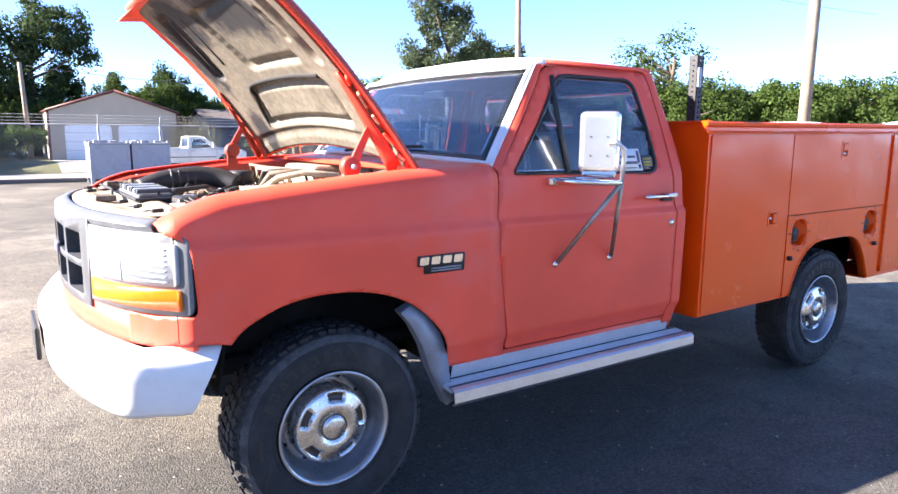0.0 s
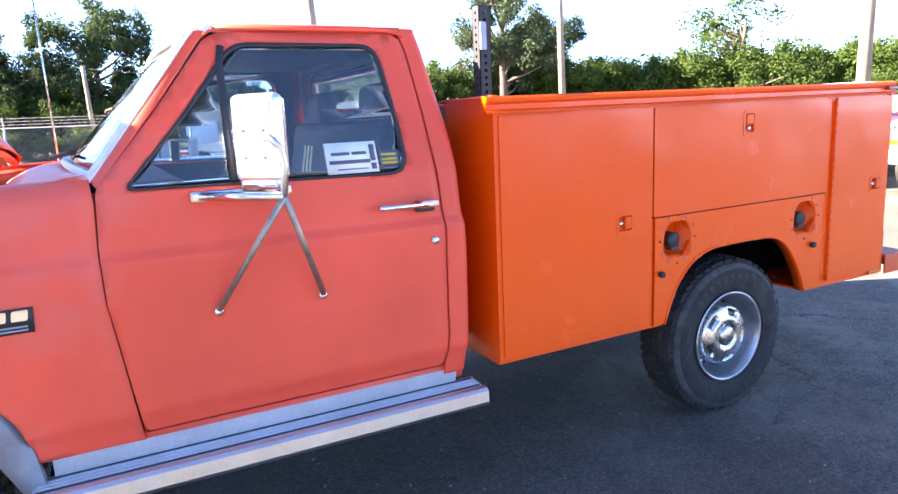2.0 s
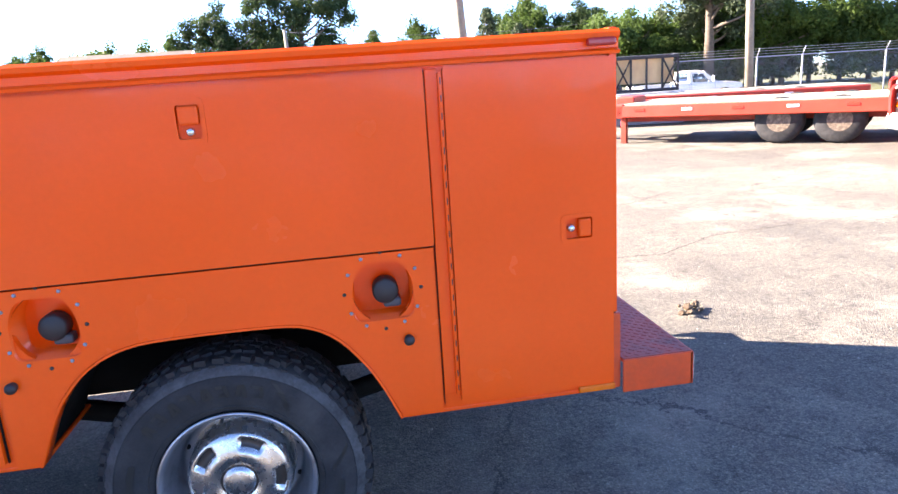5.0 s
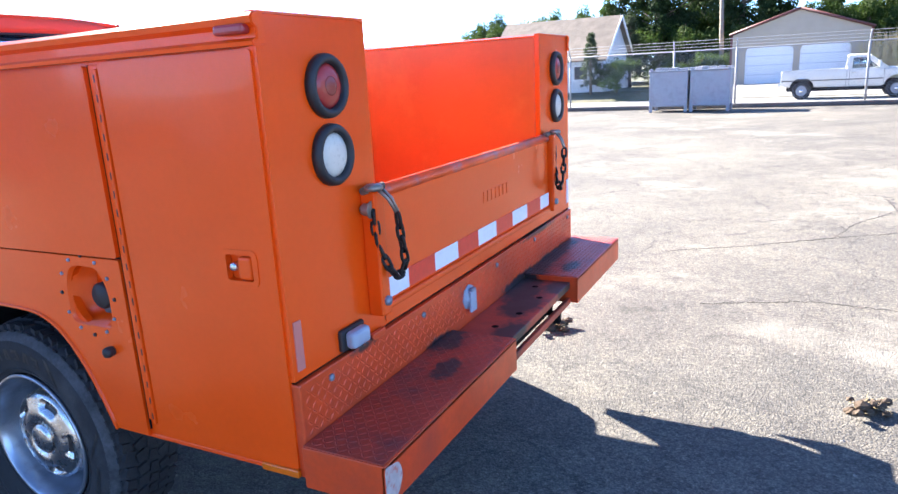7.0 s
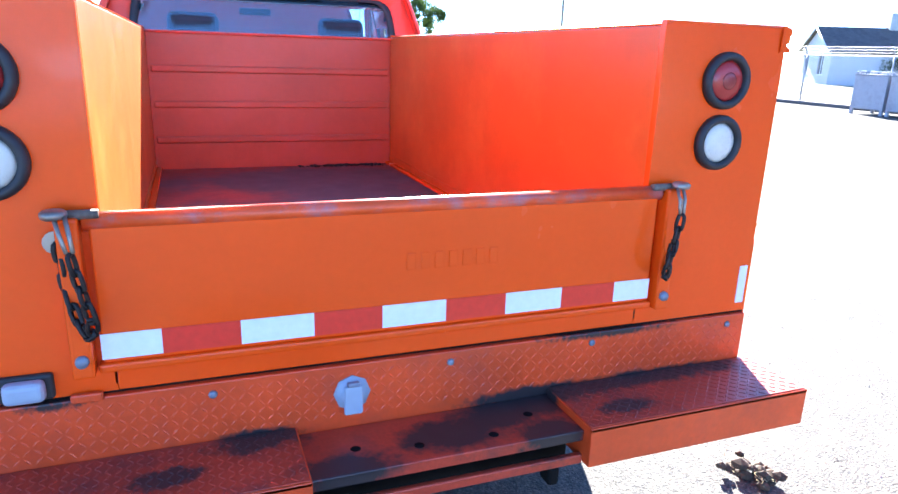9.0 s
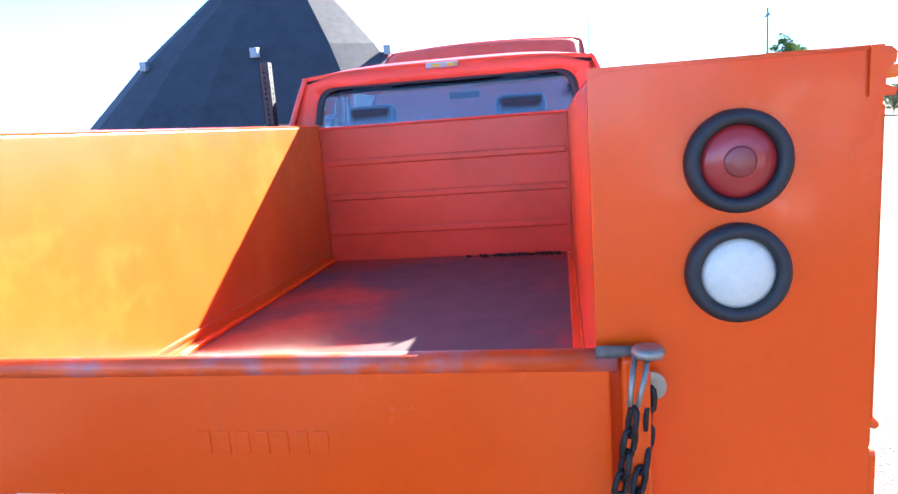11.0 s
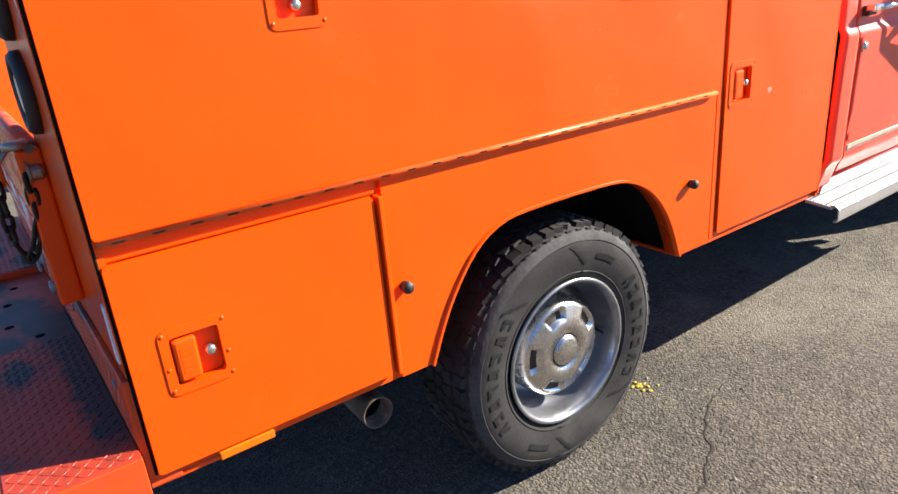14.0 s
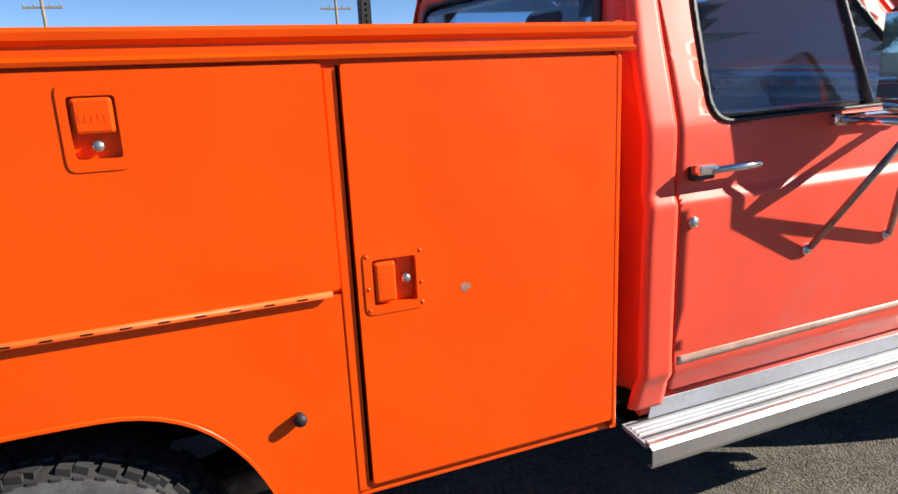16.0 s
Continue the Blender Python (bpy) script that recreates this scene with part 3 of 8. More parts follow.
def cab_shell():
    # corner panel behind each door, and the sill under it
    for side in (-1, 1):
        edge = [(0.53, -1.553), (0.575, -1.553), (0.70, -1.543), (1.12, -1.540), (1.318, -1.555), (1.52, -1.565), (1.74, -1.583), (1.792, -1.595), (1.80, -1.60), (1.83, -1.605)]

        def corner(u, v):
            z = 0.53 + 1.292 * v
            xa, xb = lerp(edge, z), smooth_curve(REAR_X, z) - 0.004
            y = smooth_curve(SIDE, z)
            a_ = u * math.pi / 2
            r_ = min(0.042 if side < 0 else 0.024, xb - xa - 0.005)
            if u < 0.4:
                return Vector((xa + (xb - r_ - xa) * u / 0.4, -y, z))
            a_ = (u - 0.4) / 0.6 * math.pi / 2
            return Vector((xb - r_ + r_ * math.sin(a_), -(y - r_ + r_ * math.cos(a_)), z))
        part("cab_corner", kerbed(grid(14, 130, corner, (0.4, -1, 0), 0.01), side), RED, truck)
        part("roof_gutter_panel", mirrored(skin([(-1.60, 1.806), (-2.262, 1.806), (-2.25, 1.826), (-1.585, 1.826)], on_side, (0, -1, 0.2), 0.012), side), RED, truck)
        bm = skin([(-2.66, 0.50), (-1.47, 0.50), (-1.47, 0.566), (-2.66, 0.566)], lambda x, z: on_side(x, z) + Vector((0, 0.006, 0)), (0, -1, 0), 0.02, vs=[0.53])
        part("rocker_panel", mirrored(bm, side), RED, truck)
        # dark jambs behind the door's front and rear seams
        rear = [(0.56, -1.555), (0.70, -1.546), (1.12, -1.543), (1.318, -1.558), (1.52, -1.568), (1.74, -1.586), (1.79, -1.60)]
        fore = [(0.56, -2.605), (0.80, -2.634), (1.0, -2.661), (1.15, -2.664), (1.32, -2.655)]
        for seam in (rear, fore):
            jamb = skin([(x - 0.03, z) for z, x in seam] + [(x + 0.03, z) for z, x in seam[::-1]], lambda x, z: on_side(x, z) + Vector((0, 0.034, 0)), (0, -1, 0), 0.01, vs=frange(0.6, 1.75, 0.06))
            part("door_jamb", kerbed(jamb, side), INNERRED, truck)
        # windscreen pillar
        front = [(1.330, -2.650), (1.55, -2.468), (1.775, -2.293), (1.806, -2.258), (1.83, -2.25)]

        def pillar(u, v):
            z = 1.335 + 0.489 * u
            a_ = on_side(lerp(front, z), z)
            b_ = screen(min(1.0, max(0.0, (z - 1.362) / 0.428)), 0) + Vector((-0.006, -0.002, 0.004))
            p = a_ + (b_ - a_) * v
            return p + Vector((-0.5, -0.8, 0.2)) * 0.010 * math.sin(v * math.pi)
        part("windscreen_pillar", mirrored(grid(24, 8, lambda u, v: pillar(u, v * 0.62), (-0.5, -1, 0.2), 0.012), side), RED, truck)
        part("pillar_trim", mirrored(grid(24, 5, lambda u, v: pillar(u, 0.63 + v * 0.40) + Vector((-0.003, -0.004, 0.001)), (-0.5, -1, 0.2), 0.012), side), TRIMWHITE, truck, "bleached pale edge of the windscreen pillar")
        gp = [(-2.290, 1.782), (-2.262, 1.801), (-2.22, 1.808), (-1.90, 1.811), (-1.66, 1.811), (-1.61, 1.806), (-1.585, 1.79)]
        part("drip_rail", mirrored(tube([on_side(x, z) + Vector((0, -0.002, 0)) for x, z in gp], 0.0055, 6), side), RED, truck)

    def roof(u, v):
        y = -0.786 + 1.572 * v
        w = (y / 0.786) ** 2
        xf, xr = -2.315 + 0.055 * w, -1.515 - 0.02 * w
        x = xf + (xr - xf) * u
        crown = 0.056 * (1 - w ** 2) * min(1.0, 0.25 + 4.0 * min(u, 1 - u)) ** 0.6
        return Vector((x, y, 1.818 + crown))
    part("roof", grid(20, 24, roof, (0, 0, 1), 0.02, inside=1), [BLEACHED, INTERIOR], truck, "red roof sheet, sun-bleached towards the windscreen")

    def header(u, v):
        y = -0.80 + 1.60 * v
        w = (y / 0.8) ** 2
        a = Vector((-2.315 + 0.055 * w, y, 1.822 + 0.035 * (1 - w * w)))
        b = Vector((-2.368 + 0.035 * w, y * 0.99, 1.785 + 0.014 * (1 - w)))
        return a + (b - a) * u
    part("roof_header", grid(3, 20, header, (-1, 0, 1), 0.02), TRIMWHITE, truck, "bleached white strip over the windscreen")

    part("windscreen", grid(10, 24, screen, (-1, 0, 0.5), 0.005), GLASS, truck, "tinted windscreen reflecting the sky")
    rim = [screen(0, k / 20) for k in range(21)] + [screen(k / 8, 1) for k in range(1, 9)] + [screen(1, 1 - k / 20) for k in range(1, 21)] + [screen(1 - k / 8, 0) for k in range(1, 8)]
    part("windscreen_trim", tube([p + Vector((-0.006, 0, 0.004)) for p in rim], 0.014, 6, closed=True), TRIMWHITE, truck, "white windscreen moulding")

    # back panel with its window
    def back(y, z):
        return Vector((smooth_curve(REAR_X, z) - 0.03 * (abs(y) / 0.9) ** 4, y, z))
    outl = [(-0.93, 0.55), (0.93, 0.55), (0.94, 1.15), (0.915, 1.32), (0.835, 1.58), (0.76, 1.78), (0.60, 1.83), (0.0, 1.85), (-0.60, 1.83), (-0.76, 1.78), (-0.835, 1.58), (-0.915, 1.32), (-0.94, 1.15)]
    win = rounded([(-0.74, 1.36), (0.74, 1.36), (0.675, 1.755), (-0.675, 1.755)], 0.09)
    part("cab_back", skin(outl, back, (1, 0, 0), 0.02, holes=[win], us=frange(-0.9, 0.9, 0.15), vs=frange(0.6, 1.8, 0.08), inside=1), [RED, INTERIOR], truck)
    part("back_window_seal", skin(grow(win, 0.008), lambda y, z: back(y, z) + Vector((0.006, 0, 0)), (1, 0, 0), 0.012, holes=[grow(win, -0.03)], vs=frange(1.3, 1.75, 0.1)), BLACK, truck)
    rw = part("back_window", skin(grow(win, -0.02), back, (1, 0, 0), 0.004, vs=frange(1.3, 1.75, 0.1)), GLASS, truck)
    rw.visible_shadow = False
    part("brake_lamp", box((-1.53, -0.085, 1.812), (-1.503, 0.085, 1.842), 0.006), GREYLIGHT, truck, "small high brake lamp over the back window")
    for y in (-0.03, 0.05):
        part("brake_lamp_lens", box((-1.506, y - 0.025, 1.818), (-1.498, y + 0.025, 1.836), 0.002), YELLOW, truck)
    part("firewall", box((-2.75, -0.90, 0.55), (-2.70, 0.90, 1.33), 0.01), DARK, truck)
    part("cab_floor", box((-2.75, -0.92, 0.50), (-1.47, 0.92, 0.56), 0.01), DARK, truck)

    # cowl between hood and windscreen
    def cowl(u, v):
        y = -0.93 + 1.86 * v
        w = (y / 0.93) ** 2
        xa, xb = -2.90 + 0.02 * w, -2.735 + 0.095 * w
        return Vector((xa + (xb - xa) * u, y, 1.352 + 0.024 * u - 0.004 * w))
    part("cowl", grid(4, 20, cowl, (0, 0, 1), 0.02), BLEACHED, truck, "faded red cowl panel")
    wp = tube([(-2.80, 0.16, 1.40), (-2.73, -0.05, 1.42), (-2.70, -0.45, 1.43)], 0.009, 6)
    part("wiper", wp, BLACK, truck, "black wiper arm at the windscreen foot")
    part("aerial", tube([(-2.80, 0.80, 1.36), (-2.81, 0.82, 2.15)], 0.004, 5), CHROME, truck, "thin whip aerial")


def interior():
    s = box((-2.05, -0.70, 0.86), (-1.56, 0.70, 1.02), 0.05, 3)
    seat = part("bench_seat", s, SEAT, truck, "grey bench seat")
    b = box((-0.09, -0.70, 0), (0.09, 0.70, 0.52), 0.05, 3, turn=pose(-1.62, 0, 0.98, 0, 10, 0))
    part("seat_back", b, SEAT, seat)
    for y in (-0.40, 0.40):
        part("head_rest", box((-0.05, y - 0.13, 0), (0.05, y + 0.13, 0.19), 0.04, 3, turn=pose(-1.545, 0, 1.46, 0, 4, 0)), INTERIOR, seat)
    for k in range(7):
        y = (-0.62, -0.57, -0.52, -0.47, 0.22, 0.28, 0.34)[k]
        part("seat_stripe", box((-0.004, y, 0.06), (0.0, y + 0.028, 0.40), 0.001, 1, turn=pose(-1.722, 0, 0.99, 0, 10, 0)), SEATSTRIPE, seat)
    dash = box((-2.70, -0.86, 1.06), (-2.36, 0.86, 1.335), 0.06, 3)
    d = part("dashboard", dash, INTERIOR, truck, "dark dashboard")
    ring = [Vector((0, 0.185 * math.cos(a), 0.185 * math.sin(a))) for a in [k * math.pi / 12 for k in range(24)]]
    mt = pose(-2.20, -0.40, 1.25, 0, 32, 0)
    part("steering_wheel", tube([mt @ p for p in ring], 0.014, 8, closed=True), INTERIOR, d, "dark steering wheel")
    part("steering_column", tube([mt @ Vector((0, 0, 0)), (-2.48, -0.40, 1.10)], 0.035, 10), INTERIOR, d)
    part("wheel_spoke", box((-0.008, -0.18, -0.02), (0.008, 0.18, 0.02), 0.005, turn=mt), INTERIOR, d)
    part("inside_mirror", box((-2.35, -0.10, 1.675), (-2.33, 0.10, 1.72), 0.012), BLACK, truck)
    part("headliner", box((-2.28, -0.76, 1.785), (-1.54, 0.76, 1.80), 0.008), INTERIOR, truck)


for s_ in (-1, 1):
    fender(s_)
    cab_door(s_)
    mirror_set(s_)
cab_shell()
interior()

# thin pale strip along the lower part of the kerb door
door_strip = skin([(-2.61, 0.676), (-1.562, 0.664), (-1.562, 0.690), (-2.61, 0.694)], lambda x, z: on_door(x, z) + Vector((0, -0.0012, 0)), (0, -1, 0), 0.001, us=frange(-2.58, -1.58, 0.05), vs=[0.68])
part("scraped_crease", kerbed(door_strip, 1), PALESTRIP, truck, "long pale strip low on the red door")

# notices in the driver's window
win_note = part("window_notice", skin([(-1.955, 1.322), (-1.772, 1.322), (-1.772, 1.425), (-1.955, 1.425)], lambda x, z: on_side(x, z) + Vector((0, 0.0005, 0)), (0, -1, 0), 0.002), STICKER, truck, "white auction notice in the window")
for x0, x1, z0, z1 in ((-1.935, -1.87, 1.383, 1.393), (-1.862, -1.81, 1.383, 1.393), (-1.945, -1.80, 1.354, 1.366), (-1.92, -1.81, 1.334, 1.338), (-1.797, -1.779, 1.332, 1.352), (-1.797, -1.779, 1.36, 1.415)):
    part("print_bar", skin([(x0, z0), (x1, z0), (x1, z1), (x0, z1)], lambda x, z: on_side(x, z) + Vector((0, -0.0008, 0)), (0, -1, 0), 0.001), INK, win_note)
second = part("dark_notice", skin([(-1.762, 1.338), (-1.693, 1.338), (-1.693, 1.392), (-1.762, 1.392)], lambda x, z: on_side(x, z) + Vector((0, 0.0005, 0)), (0, -1, 0), 0.002), INK, truck, "small dark notice with yellow print")
for z0 in (1.345, 1.358, 1.374):
    part("print_bar", skin([(-1.757, z0), (-1.70, z0), (-1.70, z0 + 0.008), (-1.757, z0 + 0.008)], lambda x, z: on_side(x, z) + Vector((0, -0.0008, 0)), (0, -1, 0), 0.001), YELLOW, second)

# fender badges: plain chrome strokes on a dark plate
for s_ in (-1, 1):
    plate = skin([(-3.03, 0.955), (-2.845, 0.955), (-2.842, 1.026), (-3.058, 1.026), (-3.058, 0.985), (-3.03, 0.985)], lambda x, z: on_side(x, z) + Vector((0, -0.006, 0)), (0, -1, 0), 0.006)
    badge = part("fender_badge", mirrored(plate, s_), BLACK, truck, "chrome badge on a black plate")
    for k in range(4):
        x = -3.054 + k * 0.052
        st = skin(rounded([(x, 0.991), (x + 0.040, 0.991), (x + 0.044, 1.021), (x + 0.004, 1.021)], 0.006, 3), lambda u, v: on_side(u, v) + Vector((0, -0.0095, 0)), (0, -1, 0), 0.004, smooth=False)
        part("badge_bar", mirrored(st, s_), CHROME, badge)
    for z0 in (0.962, 0.972):
        st = skin([(-3.0, z0), (-2.86, z0), (-2.86, z0 + 0.005), (-3.0, z0 + 0.005)], lambda u, v: on_side(u, v) + Vector((0, -0.0085, 0)), (0, -1, 0), 0.003, smooth=False)
        part("badge_stroke", mirrored(st, s_), STEEL, badge)


# ---- nose ----
PLAN = [(0.0, -4.165), (0.15, -4.162), (0.30, -4.150), (0.42, -4.132), (0.525, -4.108), (0.62, -4.082), (0.71, -4.050), (0.79, -4.012), (0.86, -3.968), (0.91, -3.930), (0.95, -3.898), (0.966, -3.880), (0.976, -3.862), (0.982, -3.845)]
ARC = [0.0]
for (ya, xa), (yb, xb) in zip(PLAN, PLAN[1:]):
    ARC.append(ARC[-1] + math.hypot(yb - ya, xb - xa))
U_END = ARC[-3]
U_LAMP = lerp([(p[0], u) for p, u in zip(PLAN, ARC)], 0.525)


def nose_at(u, z, off=0.0):
    """A point of the nose's face, u metres along it from the middle, pushed out by off."""
    a, s = abs(u), (1 if u > 0 else -1)
    y, x = lerp([(w, p[0]) for w, p in zip(ARC, PLAN)], a), lerp([(w, p[1]) for w, p in zip(ARC, PLAN)], a)
    y2, x2 = lerp([(w, p[0]) for w, p in zip(ARC, PLAN)], a + 0.03), lerp([(w, p[1]) for w, p in zip(ARC, PLAN)], a + 0.03)
    if a + 0.03 > U_END:
        y2, x2 = y + 0.022, x + 0.03
    n = Vector((-(y2 - y), (x2 - x), 0)).normalized()
    return Vector((x + n.x * off + 0.10 * max(0.0, z - 1.13), s * (y + n.y * off), z))


def nose_panel(name, u0, u1, z0, z1, mat, off=0.0, t=0.02, holes=(), label="", parent=None, soft=0.0):
    """A piece of the nose between two heights; soft: its corner radius, or one for each corner."""
    o = [(u0, z0), (u1, z0), (u1, z1), (u0, z1)]
    if soft:
        o = rounded(o, soft, 3)
    out = (-1, 0, 0) if abs(u0 + u1) < 0.2 else (-0.8, 0.5 if u0 + u1 > 0 else -0.5, 0)
    bm = skin(o, lambda u, z: nose_at(u, z, off), out, t, holes=holes, us=frange(u0 + 0.015, u1 - 0.005, 0.03))
    return part(name, bm, mat, parent or truck, label)


holes = []
for k in range(4):
    for j in range(2):
        y0 = -0.45 + k * 0.235
        z0 = 0.905 + j * 0.125
        holes.append(rounded([(y0, z0), (y0 + 0.195, z0), (y0 + 0.195, z0 + 0.10), (y0, z0 + 0.10)], 0.012, 2))
grille = nose_panel("grille", -0.52, 0.52, 0.87, 1.19, GREYPLASTIC, 0.008, 0.05, holes, "grey plastic egg-crate grille")
part("radiator", box((-4.06, -0.60, 0.80), (-4.03, 0.60, 1.12), 0.005), DARK, truck)
part("grille_emblem", box((-4.185, -0.06, 1.0), (-4.165, 0.06, 1.045), 0.018, 3), INK, grille)


def grille_top(u, v):
    w = (-1 + 2 * v) * (U_END - 0.135)
    p = nose_at(w, 1.188, 0.010)
    q = nose_at(w, 1.188, -0.048)
    return p + (q - p) * u + Vector((0, 0, 0.018 * math.sin(u * math.pi / 2) - 0.018 * max(0, abs(w) - 0.7)))


part("grille_surround", grid(5, 40, grille_top, (-1, 0, 1), 0.02), BEZELGREY, truck, "grey plastic header over grille and lamps")
nose_panel("lower_valance", -U_END - 0.012, U_END + 0.012, 0.785, 0.899, RED, 0.0, 0.02, label="red panel under the grille")
for s_ in (-1, 1):
    def span(a, b):
        return (a, b) if s_ > 0 else (-b, -a)
    bez = nose_panel("headlamp_bezel", *span(U_LAMP, U_END + 0.012), 0.900, 1.168, BEZELGREY, 0.008, 0.03, label="grey plastic headlamp surround", soft=[0, 0.035, 0.065, 0] if s_ > 0 else [0.035, 0, 0, 0.065])
    nose_panel("headlamp", *span(U_LAMP + 0.02, U_END - 0.03), 0.997, 1.136, LENS, 0.014, 0.02, label="clear ribbed headlamp lens", parent=bez, soft=0.02)
    nose_panel("turn_signal", *span(U_LAMP + 0.02, U_END - 0.025), 0.917, 0.987, AMBER, 0.014, 0.02, label="amber turn signal lens", parent=bez, soft=0.012)
    for k in range(7):
        z = 1.008 + k * 0.0175
        nose_panel("lens_rib", *span(U_LAMP + 0.24, U_END - 0.07), z, z + 0.005, GREYLIGHT, 0.0155, 0.004, parent=bez)
    nose_panel("lens_divider", *span(U_LAMP + 0.225, U_LAMP + 0.232), 1.0, 1.135, GREYLIGHT, 0.0155, 0.004, parent=bez)
    part("nose_filler", box((-3.92, s_ * 0.80 - 0.14, 0.80), (-3.86, s_ * 0.80 + 0.09, 1.17), 0.01), DARK, truck)


def bumper_front():
    rows = [(0.780, -0.10), (0.795, -0.045), (0.795, -0.02), (0.786, -0.004), (0.752, 0.022), (0.742, 0.027), (0.70, 0.029), (0.63, 0.026), (0.595, 0.020), (0.577, 0.006), (0.570, -0.03)]
    plan = [(0.0, -4.235), (0.25, -4.228), (0.45, -4.205), (0.60, -4.175), (0.72, -4.145), (0.81, -4.115), (0.865, -4.092), (0.898, -4.068), (0.918, -4.035), (0.932, -3.985), (0.948, -3.92), (0.962, -3.85), (0.970, -3.79)]
    half = [(smooth_curve([(i, p[0]) for i, p in enumerate(plan)], k / 4), smooth_curve([(i, p[1]) for i, p in enumerate(plan)], k / 4)) for k in range(4 * (len(plan) - 1) + 1)]
    line = [(-y, x) for y, x in half[:0:-1]] + half
    bm = bmesh.new()
    cols = []
    for i, (y, x) in enumerate(line):
        (ya, xa), (yb, xb) = line[max(0, i - 1)], line[min(len(line) - 1, i + 1)]
        out = Vector((-(yb - ya), xb - xa, 0)).normalized()
        lean = max(0.0, min(1.0, (x + 4.0) / 0.2))
        cols.append([bm.verts.new(Vector((x - lean * 0.5 * (0.79 - z), y, z)) + out * d) for z, d in rows])
    for p, q in zip(cols, cols[1:]):
        for i in range(len(rows) - 1):
            f = bm.faces.new((p[i], q[i], q[i + 1], p[i + 1]))
            f.smooth = True
            if i in (4, 5):
                bm.edges.get((p[4], q[4])).smooth = False
    thicken(bm, 0.006, (-1, 0, 0))
    b = part("front_bumper", bm, WHITE, truck, "white painted steel front bumper")
    part("plate_holder", box((-4.290, -0.17, 0.60), (-4.272, 0.17, 0.73), 0.006), BLACK, b, "black plate holder")


bumper_front()


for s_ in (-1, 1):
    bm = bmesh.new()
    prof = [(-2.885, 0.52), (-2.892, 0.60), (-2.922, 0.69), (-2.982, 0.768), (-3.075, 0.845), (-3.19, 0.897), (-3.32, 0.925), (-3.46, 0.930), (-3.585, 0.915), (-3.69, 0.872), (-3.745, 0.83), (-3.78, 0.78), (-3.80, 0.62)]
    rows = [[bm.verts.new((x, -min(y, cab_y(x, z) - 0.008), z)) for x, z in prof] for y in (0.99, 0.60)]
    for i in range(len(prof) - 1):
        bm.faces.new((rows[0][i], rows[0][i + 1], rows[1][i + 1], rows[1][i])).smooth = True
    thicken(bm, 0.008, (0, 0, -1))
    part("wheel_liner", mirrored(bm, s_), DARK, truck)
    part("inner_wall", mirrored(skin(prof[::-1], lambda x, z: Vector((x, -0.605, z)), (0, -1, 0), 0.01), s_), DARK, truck)


